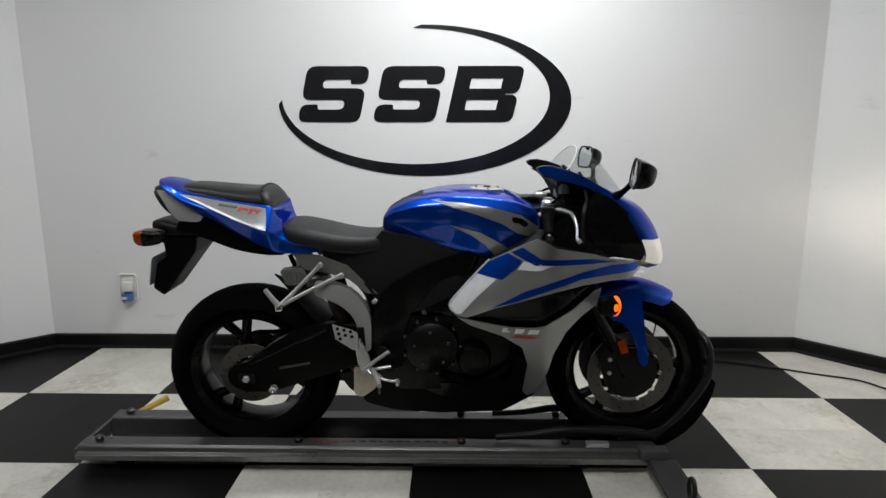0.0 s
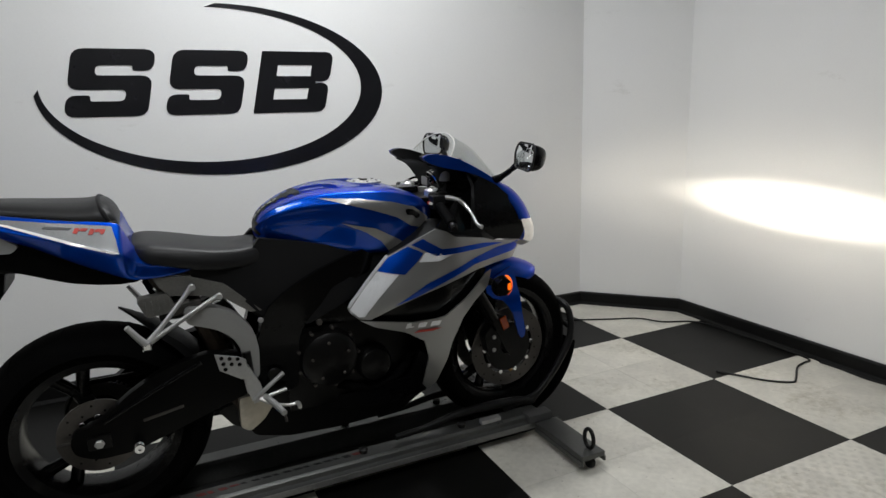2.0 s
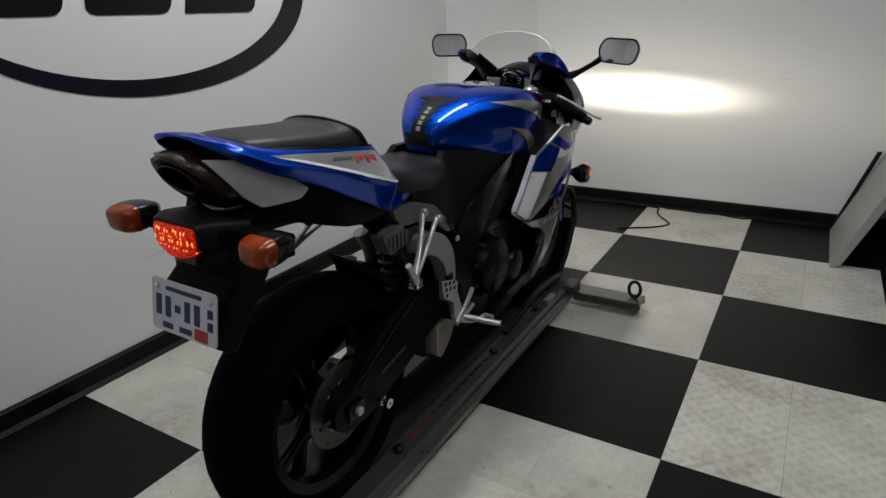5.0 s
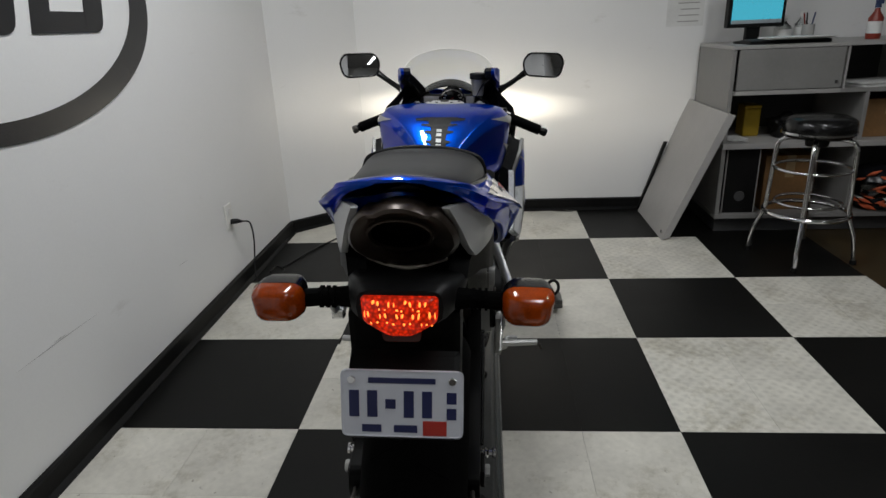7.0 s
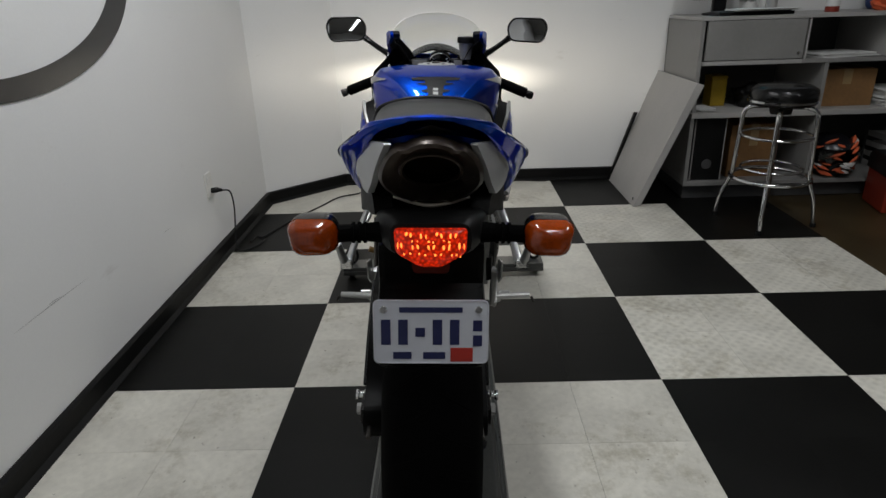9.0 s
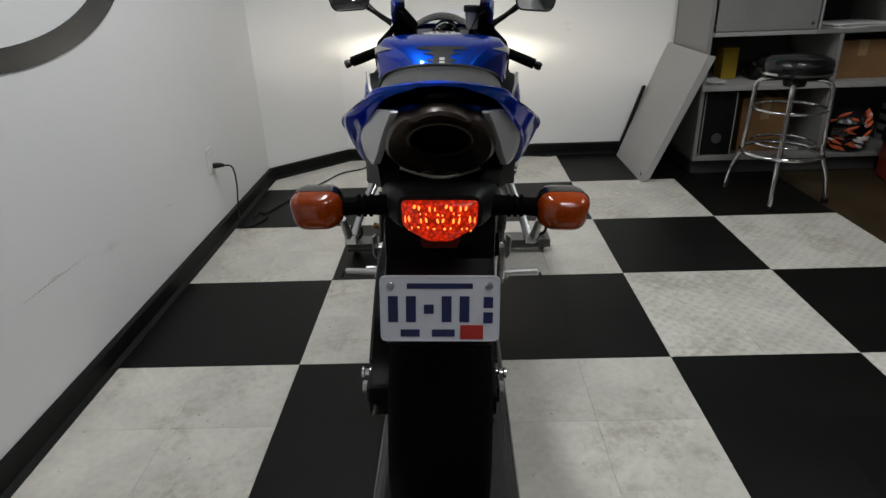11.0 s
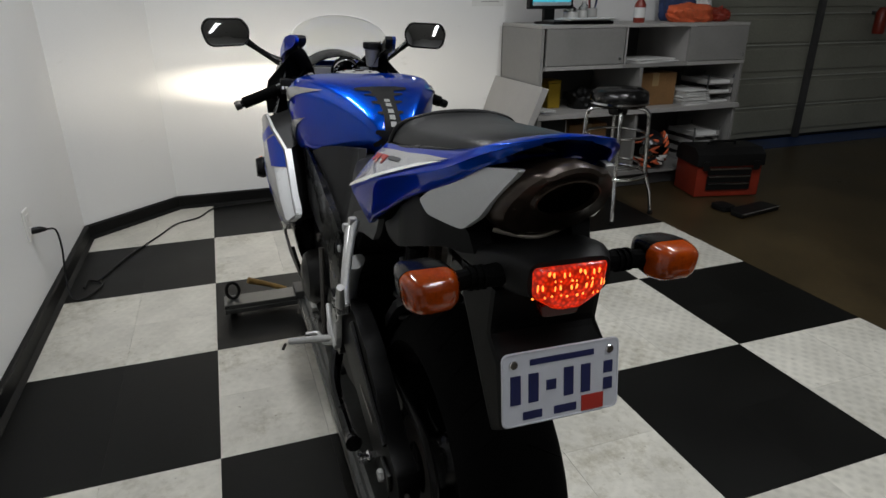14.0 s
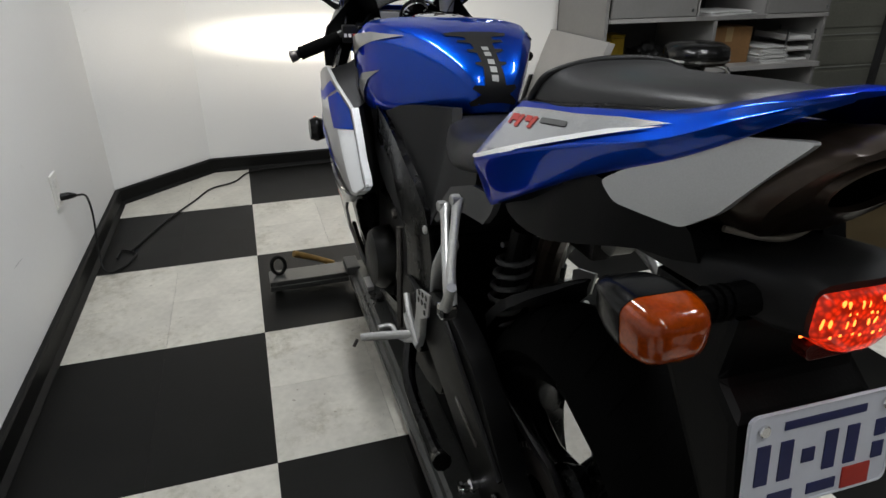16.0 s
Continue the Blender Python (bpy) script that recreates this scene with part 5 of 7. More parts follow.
# swingarm, further out on the chain side
for s, a0, a1 in ((-1, 0.084, 0.117), (1, 0.108, 0.150)):
    o = prism(rounded([(-0.655, 0.373), (-0.655, 0.316), (-0.60, 0.284), (-0.50, 0.286), (-0.38, 0.325), (-0.24, 0.372), (-0.15, 0.40), (-0.14, 0.48), (-0.19, 0.530), (-0.28, 0.545), (-0.40, 0.520), (-0.50, 0.462), (-0.58, 0.395)], 0.03), s * a0, s * a1, "y", 0.009)
    arm = part("swingarm_side", o, SATIN, bike, "black aluminium swingarm side", smooth=30)
    part("arm_rib", tube([(-0.57, s * (a1 + 0.001), 0.394), (-0.43, s * (a1 + 0.003), 0.462), (-0.30, s * (a1 + 0.003), 0.520)], 0.006, 8, 4), GLOSS, arm)
    part("arm_slot", prism(rounded([(-0.47, 0.372), (-0.36, 0.392), (-0.36, 0.400), (-0.47, 0.381)], 0.004), s * a1, s * (a1 + 0.003), "y"), STEEL, arm)
    part("axle_block", box(RX - 0.03, RX + 0.03, s * a1, s * (a1 + 0.010), RZ - 0.020, RZ + 0.020, 0.004), ENGINE, arm)
    part("axle_nut", disc(RX, s * (a1 + 0.010), s * (a1 + 0.021), RZ, 0.013, 0.002, sides=6), ALU, arm)
    part("adjuster_bolt", tube([(-0.655, s * (a1 - 0.015), 0.344), (-0.690, s * (a1 - 0.015), 0.344)], 0.005, 8, 1), STEEL, arm)
    part("stand_spool", lathe([(0.0005, 0), (0.008, 0), (0.008, 0.010), (0.013, 0.012), (0.013, 0.016), (0.0085, 0.020), (0.0085, 0.028), (0.013, 0.031), (0.013, 0.036), (0.005, 0.036), (0.0045, 0.031), (0.0005, 0.031)], Matrix.Translation((-0.488, s * a1, 0.308)) @ Matrix.Diagonal((1, s, 1, 1)), 20, closed=False), CHROME, arm, "polished stand spool", smooth=40)
part("swingarm_bridge", box(-0.24, -0.14, -0.10, 0.10, 0.40, 0.50, 0.02), GLOSS, bike)
rows = []
for a in range(34, 77, 3):
    w, d = ip(a, [34, 52, 64, 76], [0.085, 0.076, 0.040, 0.005]), ip(a, [34, 56, 76], [0.03, 0.018, 0.003])
    rr = 0.322 + ip(a, [34, 54, 66, 76], [0.0, 0.004, 0.016, 0.036])
    rows.append([(RX + (rr + q * d) * math.cos(radians(a)), y * w, RZ + (rr + q * d) * math.sin(radians(a))) for y, q in ((-1, -0.4), (-0.95, 0.5), (-0.5, 0.9), (0.5, 0.9), (0.95, 0.5), (1, -0.4), (0.85, 0.1), (0.45, 0.6), (-0.45, 0.6), (-0.85, 0.1))])
part("rear_hugger", skin(rows), MATTE, bike, "slim black rear tyre hugger", smooth=40)
part("rear_caliper", box(-0.50, -0.43, -0.112, -0.055, 0.385, 0.44, 0.01), ENGINE, bike, "dark rear brake caliper", smooth=40)
part("caliper_bracket", prism([(-0.62, 0.288), (-0.50, 0.278), (-0.42, 0.37), (-0.46, 0.42), (-0.56, 0.38)], -0.0835, -0.0795, "y", 0.001), ENGINE, bike)
shock = part("rear_shock", tube([(-0.20, 0, 0.40), (-0.27, 0, 0.68)], 0.022, 12, 1), ENGINE, bike)
part("shock_spring", tube([(-0.205 - 0.05 * k / 48 + 0.033 * math.cos(k * 0.8), 0.033 * math.sin(k * 0.8), 0.44 + 0.19 * k / 48) for k in range(49)], 0.006, 6, 2), DARK_GREY, shock)

# frame, engine
for s in (-1, 1):
    panel("main_frame_spar", soft([(0.46, 0.86), (0.40, 0.80), (0.26, 0.76), (0.12, 0.70), (0.02, 0.62), (-0.02, 0.54), (-0.03, 0.40), (-0.13, 0.38), (-0.16, 0.46), (-0.13, 0.58), (-0.10, 0.66), (0.0, 0.735), (0.12, 0.79), (0.28, 0.84), (0.40, 0.885)], 2), lambda x, z: ip(x, [-0.16, 0.0, 0.2, 0.46], [0.128, 0.155, 0.168, 0.09]), GLOSS, bike, s, 0.04, "black aluminium frame spar")
    panel("side_cover", [(-0.30, 0.81), (-0.16, 0.80), (-0.10, 0.865), (0.02, 0.848), (0.16, 0.818), (0.30, 0.80), (0.40, 0.83), (0.36, 0.78), (0.26, 0.725), (0.14, 0.66), (0.02, 0.60), (-0.07, 0.585), (-0.12, 0.64), (-0.20, 0.735), (-0.30, 0.78)], lambda x, z: ip(x, [-0.3, -0.1, 0.0, 0.15, 0.4], [0.108, 0.086, 0.112, 0.145, 0.165]) + ip(z, [0.58, 0.7, 0.80, 0.87], [0.050, 0.036, 0.014, 0]) * ip(x, [-0.3, -0.15, 0.1, 0.3], [0.2, 1, 0.8, 0.3]), MATTE, bike, s, 0.02, "matte black frame side cover")
    # left cover takes a darker grey for the shade on that side
    panel("subframe_cover", [(-0.40, 0.792), (-0.31, 0.785), (-0.215, 0.75), (-0.115, 0.655), (-0.15, 0.655), (-0.215, 0.705), (-0.285, 0.725), (-0.36, 0.735), (-0.385, 0.762)], lambda x, z: 0.118 + 0.1 * (x + 0.4) * 0.4, COVER_GREY if s < 0 else DARK_GREY, bike, s, 0.012, "dark silver subframe cover, shaded darker on the left")
    arm_line = [(-0.315, s * 0.118, 0.680, 0.028), (-0.27, s * 0.128, 0.662, 0.034), (-0.215, s * 0.135, 0.630, 0.036), (-0.178, s * 0.138, 0.575, 0.034), (-0.166, s * 0.140, 0.52, 0.028), (-0.164, s * 0.140, 0.455, 0.024)]
    if s > 0:
        arm_line = [(x, y - 0.012, z, r * 0.62) for x, y, z, r in arm_line[2:]]
    bm = tube([p[:3] for p in arm_line], [p[3] * 1.1 for p in arm_line], 20, 5, flat=0.66)
    if s < 0:
        bm = prism(rounded([(-0.330, 0.700), (-0.245, 0.690), (-0.190, 0.660), (-0.148, 0.606), (-0.136, 0.545), (-0.141, 0.450), (-0.181, 0.450), (-0.186, 0.545), (-0.205, 0.586), (-0.250, 0.624), (-0.330, 0.652)], 0.025, 5), -0.104, -0.146, "y", 0.014)
    part("hanger_arm", bm, CASTALU, bike, "curved cast silver frame arm", smooth=60)
    part("frame_bolt", disc(-0.125, s * 0.141, s * 0.148, 0.630, 0.009, 0.002, sides=6), ALU, bike)
    part("frame_bolt", disc(0.045, s * 0.160, s * 0.170, 0.60, 0.011, 0.002, sides=6), STEEL, bike)
    part("frame_bolt", disc(0.02, s * 0.155, s * 0.165, 0.455, 0.013, 0.002, sides=6), STEEL, bike)
    part("pivot_cap", disc(-0.10, s * 0.150, s * 0.160, 0.455, 0.02, 0.003), ENGINE, bike)
part("engine_block", box(-0.06, 0.36, -0.135, 0.135, 0.30, 0.58, 0.03), ENGINE, bike, "dark engine block", smooth=40)
part("cylinder_head", prism([(0.12, 0.58), (0.34, 0.50), (0.40, 0.62), (0.34, 0.72), (0.16, 0.72)], -0.13, 0.13, "y", 0.015), ENGINE, bike)
part("gearbox", box(-0.16, 0.02, -0.12, 0.12, 0.33, 0.50, 0.03), ENGINE, bike, smooth=40)
cl = part("clutch_cover", lathe([(0.0005, -0.195), (0.03, -0.195), (0.045, -0.188), (0.075, -0.186), (0.088, -0.176), (0.094, -0.135), (0.0005, -0.135)], Matrix.Translation((0.07, 0, 0.475)), 40, closed=False), ENGINE, bike, "round dark clutch cover", smooth=35)
part("pulse_cover", lathe([(0.0005, -0.192), (0.028, -0.192), (0.05, -0.184), (0.058, -0.17), (0.062, -0.13), (0.0005, -0.13)], Matrix.Translation((0.215, 0, 0.43)), 32, closed=False), ENGINE, bike, "small round engine cover", smooth=35)
part("alternator_cover", lathe([(0.0005, 0.195), (0.04, 0.195), (0.07, 0.185), (0.08, 0.17), (0.085, 0.13), (0.0005, 0.13)], Matrix.Translation((0.2, 0, 0.42)), 32, closed=False), ENGINE, bike, "round left engine cover", smooth=35)
part("sprocket_cover", prism(rounded([(-0.15, 0.34), (-0.02, 0.33), (0.03, 0.42), (-0.02, 0.49), (-0.14, 0.47)], 0.04), 0.12, 0.155, "y", 0.008), ENGINE, bike)
for k in range(9):
    a = 2 * math.pi * k / 9
    part("cover_bolt", disc(0.07 + 0.098 * math.cos(a), -0.135, -0.160, 0.475 + 0.098 * math.sin(a), 0.006, 0.001, sides=6), STEEL, cl)
for k in range(5):
    a = 2 * math.pi * k / 5 + 0.4
    part("cover_bolt", disc(0.07 + 0.06 * math.cos(a), -0.185, -0.192, 0.475 + 0.06 * math.sin(a), 0.005, 0.001, sides=6), STEEL, cl)
part("oil_pan", prism([(-0.02, 0.31), (0.34, 0.31), (0.30, 0.25), (0.05, 0.245)], -0.09, 0.09, "y", 0.012), ENGINE, bike)
rad = part("radiator", prism([(0.40, 0.40), (0.43, 0.40), (0.56, 0.72), (0.53, 0.72)], -0.17, 0.17, "y", 0.004), GLOSS, bike, "black radiator behind front wheel")
for k in range(14):
    part("radiator_fin", box(0.0, 0.004, -0.165, 0.165, 0, 0.004, m=Matrix.Translation((0.436 + 0.0086 * k, 0, 0.415 + 0.0212 * k))), ENGINE, rad)
part("header_pipes", tube([(0.36, -0.05, 0.60), (0.44, -0.05, 0.52), (0.42, -0.05, 0.36), (0.30, -0.03, 0.285), (0.05, -0.02, 0.265), (-0.12, -0.05, 0.30), (-0.2, -0.06, 0.36)], 0.022, 10, 5), BRONZE, bike)
for y in (-0.10, 0.0, 0.05, 0.10):
    part("header_pipe", tube([(0.36, y, 0.60), (0.44, y, 0.52), (0.42, y, 0.36), (0.30, y * 0.6, 0.285)], 0.019, 10, 5), BRONZE, bike)
part("exhaust_link", tube([(-0.2, -0.06, 0.33), (-0.22, -0.07, 0.45), (-0.30, -0.05, 0.66), (-0.45, 0, 0.82), (-0.55, 0, 0.86)], 0.027, 12, 5), BRONZE, bike)
part("exhaust_valve_box", prism(rounded([(-0.205, 0.385), (-0.155, 0.385), (-0.100, 0.350), (-0.135, 0.300), (-0.180, 0.268), (-0.208, 0.285)], 0.012), -0.125, -0.075, "y", 0.010), HEAT, bike, "silver exhaust heat plate")

# fairing
def fair(x, z):
    """Half width of the side fairing: a steep return along its slanted rear edge, then nearly flat, then in to the nose."""
    edge = 0.125 + 0.86 * (max(z, 0.60) - 0.64)
    flare = ip(x - edge, [0.0, 0.045, 0.10, 0.18], [0.220, 0.244, 0.257, 0.264])
    front = ip(x, [0.26, 0.34, 0.42, 0.50, 0.62, 0.72, 0.80, 0.87], [0.275, 0.275, 0.270, 0.254, 0.218, 0.190, 0.135, 0.04])
    return min(flare, front) * ip(z, [0.26, 0.32, 0.42, 0.55, 0.62, 0.67, 0.9], [0.56, 0.66, 0.78, 0.88, 0.95, 0.985, 0.99])


UPPER = [(0.125, 0.640), (0.165, 0.690), (0.205, 0.737), (0.257, 0.793), (0.337, 0.837), (0.406, 0.869), (0.44, 0.858), (0.47, 0.838), (0.591, 0.815), (0.648, 0.797), (0.747, 0.782), (0.785, 0.782), (0.755, 0.748), (0.727, 0.726), (0.65, 0.722), (0.557, 0.713), (0.463, 0.696), (0.36, 0.668), (0.273, 0.641), (0.185, 0.606), (0.150, 0.612)]
LOWER = [(0.155, 0.606), (0.228, 0.592), (0.33, 0.572), (0.41, 0.570), (0.441, 0.575), (0.532, 0.632), (0.60, 0.690), (0.625, 0.70), (0.612, 0.645), (0.560, 0.603), (0.515, 0.550), (0.478, 0.469), (0.463, 0.40), (0.432, 0.315), (0.40, 0.298), (0.383, 0.318), (0.393, 0.429), (0.372, 0.495), (0.303, 0.541), (0.20, 0.578)]
for s in (-1, 1):
    up, tree = panel("upper_side_fairing", UPPER, fair, SILVER, bike, s, 0.008, "silver side fairing with blue and white stripes", 0.02)
    decal("white_tip", [(0.128, 0.640), (0.165, 0.690), (0.219, 0.750), (0.280, 0.739), (0.212, 0.672), (0.168, 0.618), (0.150, 0.618)], tree, s, WHITE_SILVER, up)
    rim = smooth_line([(x, s * (fair(x, z) - 0.002), z) for x, z in ((0.150, 0.612), (0.128, 0.640), (0.165, 0.690), (0.205, 0.737), (0.257, 0.793))], 3)
    part("panel_return", skin([[p + Vector((-0.001, 0, 0.001)), p + Vector((-0.001, -s * 0.016, 0.002)), p + Vector((0.004, -s * 0.016, 0)), p + Vector((0.004, 0, 0))] for p in rim]), WHITE_SILVER, up)
    decal("blue_patch", [(0.219, 0.752), (0.257, 0.791), (0.315, 0.822), (0.36, 0.800), (0.34, 0.775), (0.298, 0.738)], tree, s, BLUE, up, off=0.0022)
    decal("blue_stripe", [(0.262, 0.642), (0.367, 0.700), (0.45, 0.728), (0.553, 0.757), (0.655, 0.776), (0.765, 0.778), (0.745, 0.752), (0.554, 0.735), (0.45, 0.705), (0.348, 0.668)], tree, s, BLUE, up)
    decal("blue_stripe", [(0.326, 0.826), (0.362, 0.842), (0.42, 0.806), (0.589, 0.800), (0.68, 0.786), (0.571, 0.784), (0.40, 0.786)], tree, s, BLUE, up)
    decal("white_flash", [(0.365, 0.80), (0.46, 0.785), (0.41, 0.768), (0.345, 0.772)], tree, s, WHITE_SILVER, up)
    for outer, inner in (([(0.257, 0.790), (0.337, 0.833), (0.406, 0.864), (0.47, 0.836), (0.591, 0.812), (0.648, 0.795)], [(0.285, 0.168, 0.81), (0.35, 0.168, 0.845), (0.42, 0.158, 0.885), (0.48, 0.155, 0.88), (0.58, 0.150, 0.86), (0.64, 0.145, 0.84)]),
                         ([(0.152, 0.614), (0.133, 0.640), (0.168, 0.688), (0.210, 0.737), (0.262, 0.792)], [(0.22, 0.150, 0.60), (0.21, 0.150, 0.645), (0.23, 0.155, 0.70), (0.26, 0.162, 0.755), (0.29, 0.168, 0.81)])):
        bm = bmesh.new()
        rows = [[bm.verts.new(Vector((x, s * (fair(x, z) - 0.010), z - 0.002)).lerp(Vector((q[0], s * q[1], q[2])), k / 4)) for k in range(5)] for (x, z), q in zip(outer, inner)]
        for p, q in zip(rows, rows[1:]):
            for k in range(4):
                bm.faces.new((p[k], p[k + 1], q[k + 1], q[k]))
        part("fairing_infill", thicken(bm, lambda c: Vector((0.003, 0, -0.003))), MATTE, up, "black infill inside the fairing edge", smooth=50)
    low, tree = panel("lower_side_fairing", LOWER, fair, SILVER, bike, s, 0.008, "silver lower side fairing", 0.02)
    for k, (x0, w, z) in enumerate(((0.300, 0.034, 0.556), (0.342, 0.034, 0.551), (0.386, 0.040, 0.548))):
        decal("badge_shape", [(x0, z), (x0 + w * 0.85, z), (x0 + w, z + 0.016), (x0 + w * 0.15, z + 0.018)], tree, s, WHITE_SILVER, low, off=0.002)
    decal("badge_shape", [(0.33, 0.534), (0.40, 0.530), (0.43, 0.536), (0.35, 0.542)], tree, s, RED_PRINT, low, off=0.002)
    panel("intake_mesh", [(0.20, 0.62), (0.341, 0.668), (0.46, 0.70), (0.60, 0.722), (0.61, 0.69), (0.53, 0.63), (0.44, 0.57), (0.32, 0.575)], fair, GLOSS, bike, s, 0.01, "black side air intake", inset=0.028)
    panel("inner_fairing", [(0.19, 0.59), (0.30, 0.545), (0.37, 0.50), (0.392, 0.43), (0.384, 0.32), (0.43, 0.31), (0.47, 0.45), (0.52, 0.56), (0.60, 0.65), (0.62, 0.70), (0.45, 0.60), (0.30, 0.60)], fair, GLOSS, bike, s, 0.02, inset=0.03)
    panel("belly_pan", [(-0.04, 0.30), (0.08, 0.275), (0.28, 0.262), (0.40, 0.285), (0.405, 0.34), (0.392, 0.43), (0.36, 0.46), (0.33, 0.36), (0.1, 0.33), (-0.03, 0.345)], lambda x, z: fair(x, z) * ip(x, [-0.05, 0.1, 0.4], [0.75, 0.9, 0.97]), GLOSS, bike, s, 0.01, "gloss black belly pan")

part("exhaust_collector", prism(rounded([(-0.27, 0.34), (-0.22, 0.272), (-0.06, 0.25), (0.0, 0.30), (-0.08, 0.38)], 0.02), -0.085, 0.085, "y", 0.012), ENGINE, bike)
part("belly_floor", prism(rounded([(-0.20, 0.32), (-0.17, 0.245), (-0.06, 0.215), (0.10, 0.205), (0.32, 0.212), (0.44, 0.28), (0.40, 0.33), (-0.08, 0.34)], 0.02), -0.115, 0.115, "y", 0.014), SATIN, bike)

# nose cowl
CEN = [(0.675, 0.0, 1.000), (0.72, 0.0, 0.978), (0.768, 0.0, 0.955), (0.808, 0.0, 0.913), (0.842, 0.0, 0.851), (0.860, 0.0, 0.790), (0.856, 0.0, 0.752), (0.825, 0.0, 0.735)]
SID = [(0.590, 0.172, 1.020), (0.65, 0.178, 0.992), (0.69, 0.190, 0.955), (0.722, 0.205, 0.905), (0.745, 0.206, 0.860), (0.765, 0.197, 0.815), (0.768, 0.183, 0.785), (0.745, 0.174, 0.775)]
cen, sid = smooth_line(CEN, 4), smooth_line(SID, 4)


def nose_point(i, v, out=0.0):
    c, e = cen[i], sid[i]
    a = abs(v)
    p = Vector((c.x + (e.x - c.x) * a ** 2.1, math.copysign(e.y * math.sin(a * math.pi / 2) ** 0.92, v), c.z + (e.z - c.z) * a ** 1.7))
    return p + Vector((out, 0, 0))


def nose_piece(i0, i1, v0, v1, out=0.0, th=0.005, n=10):
    bm = bmesh.new()
    rows = [[bm.verts.new(nose_point(i, v0 + (v1 - v0) * k / n, out)) for k in range(n + 1)] for i in range(i0, i1 + 1)]
    for a, b in zip(rows, rows[1:]):
        for k in range(n):
            bm.faces.new((a[k], a[k + 1], b[k + 1], b[k]))
    return thicken(bm, lambda c: Vector((-th, 0, -th * 0.3)))


last = len(cen) - 1
nose = part("nose_cowl", nose_piece(0, 16, -1, 1, n=32), BLUE, bike, "pearl blue nose cowl", smooth=50)
part("nose_center", nose_piece(16, last - 3, -0.3, 0.3, n=12), BLUE, nose, smooth=50)
part("nose_chin", nose_piece(last - 3, last, -1, 1, n=28), SILVER, nose, smooth=50)
for s in (-1, 1):
    part("headlamp", nose_piece(16, last - 4, s * 0.34, s * 0.97, 0.001, n=12), HEAD, bike, "lit headlamp lens", smooth=50)

    def side_w(x, z):
        return ip(x, [0.42, 0.5, 0.6, 0.7, 0.76], [0.152, 0.172, 0.176, 0.167, 0.146])
    panel("cowl_side", [(0.545, 0.90), (0.60, 0.84), (0.65, 0.802), (0.758, 0.785), (0.768, 0.82), (0.745, 0.868), (0.70, 0.945), (0.655, 0.985), (0.60, 1.012), (0.575, 0.985)], lambda x, z: ip(z, [0.78, 0.85, 0.90, 0.95, 1.01], [0.186, 0.208, 0.207, 0.193, 0.172]) * ip(x, [0.54, 0.66, 0.77], [1.03, 1.01, 0.97]), GLOSS, bike, s, 0.006, "gloss black cowl side")
    ear = soft([(0.412, 1.082), (0.455, 1.090), (0.53, 1.070), (0.60, 1.035), (0.66, 0.998), (0.652, 0.986), (0.60, 1.012), (0.54, 1.032), (0.485, 1.044), (0.435, 1.060)], 2)
    panel("cowl_ear", ear, side_w, BLUE, bike, s, 0.010, "blue cowl ear beside windscreen")
    panel("ear_lining", ear, side_w, MATTE, bike, s, 0.022, "black lining inside the cowl ear", inset=0.0103)
    bm = sheet([(0.070, 0.985), (0.105, 1.030), (0.138, 1.070), (0.150, 1.028), (0.188, 0.985), (0.224, 0.950), (0.236, 0.905), (0.232, 0.850), (0.170, 0.845), (0.150, 0.900), (0.105, 0.935)], 0.02)
    for v in bm.verts:
        a, b = v.co.x, v.co.z
        v.co = Vector((0.600 - 0.55 * (a - 0.12) - 0.55 * max(0, b - 0.985) + 0.9 * (a - 0.16) ** 2, s * a, b))
    part("cowl_liner", thicken(bm, lambda c: Vector((0.010, 0, 0))), MATTE, bike, "black inner cowl panel behind the bars", smooth=50)
    bm = bmesh.new()
    a = smooth_line([(0.43, s * 0.136, 1.058), (0.49, s * 0.148, 1.055), (0.55, s * 0.160, 1.035), (0.61, s * 0.165, 1.0)], 3)
    b = smooth_line([(0.50, s * 0.085, 0.97), (0.54, s * 0.09, 0.965), (0.58, s * 0.095, 0.96), (0.63, s * 0.10, 0.955)], 3)
    rows = [[bm.verts.new(p.lerp(q, k / 5) + Vector((0, 0, 0.018 * math.sin(math.pi * k / 5)))) for k in range(6)] for p, q in zip(a, b)]
    for p, q in zip(rows, rows[1:]):
        for k in range(5):
            bm.faces.new((p[k], p[k + 1], q[k + 1], q[k]))
    panel("cockpit_panel", [(0.42, 0.868), (0.455, 0.90), (0.50, 0.935), (0.545, 0.952), (0.575, 0.985), (0.62, 1.0), (0.66, 0.97), (0.70, 0.9), (0.70, 0.80), (0.648, 0.797), (0.591, 0.812), (0.47, 0.836)], lambda x, z: ip(z, [0.80, 0.86, 0.94, 1.0], [0.225, 0.215, 0.185, 0.168]) * ip(x, [0.42, 0.5, 0.6, 0.7], [1.06, 1.03, 0.94, 0.78]), GLOSS, bike, s, 0.006, "black inner cowl panel")
    part("cowl_inner", thicken(bm, lambda c: Vector((0.006, 0, -0.006))), MATTE, bike, smooth=50)

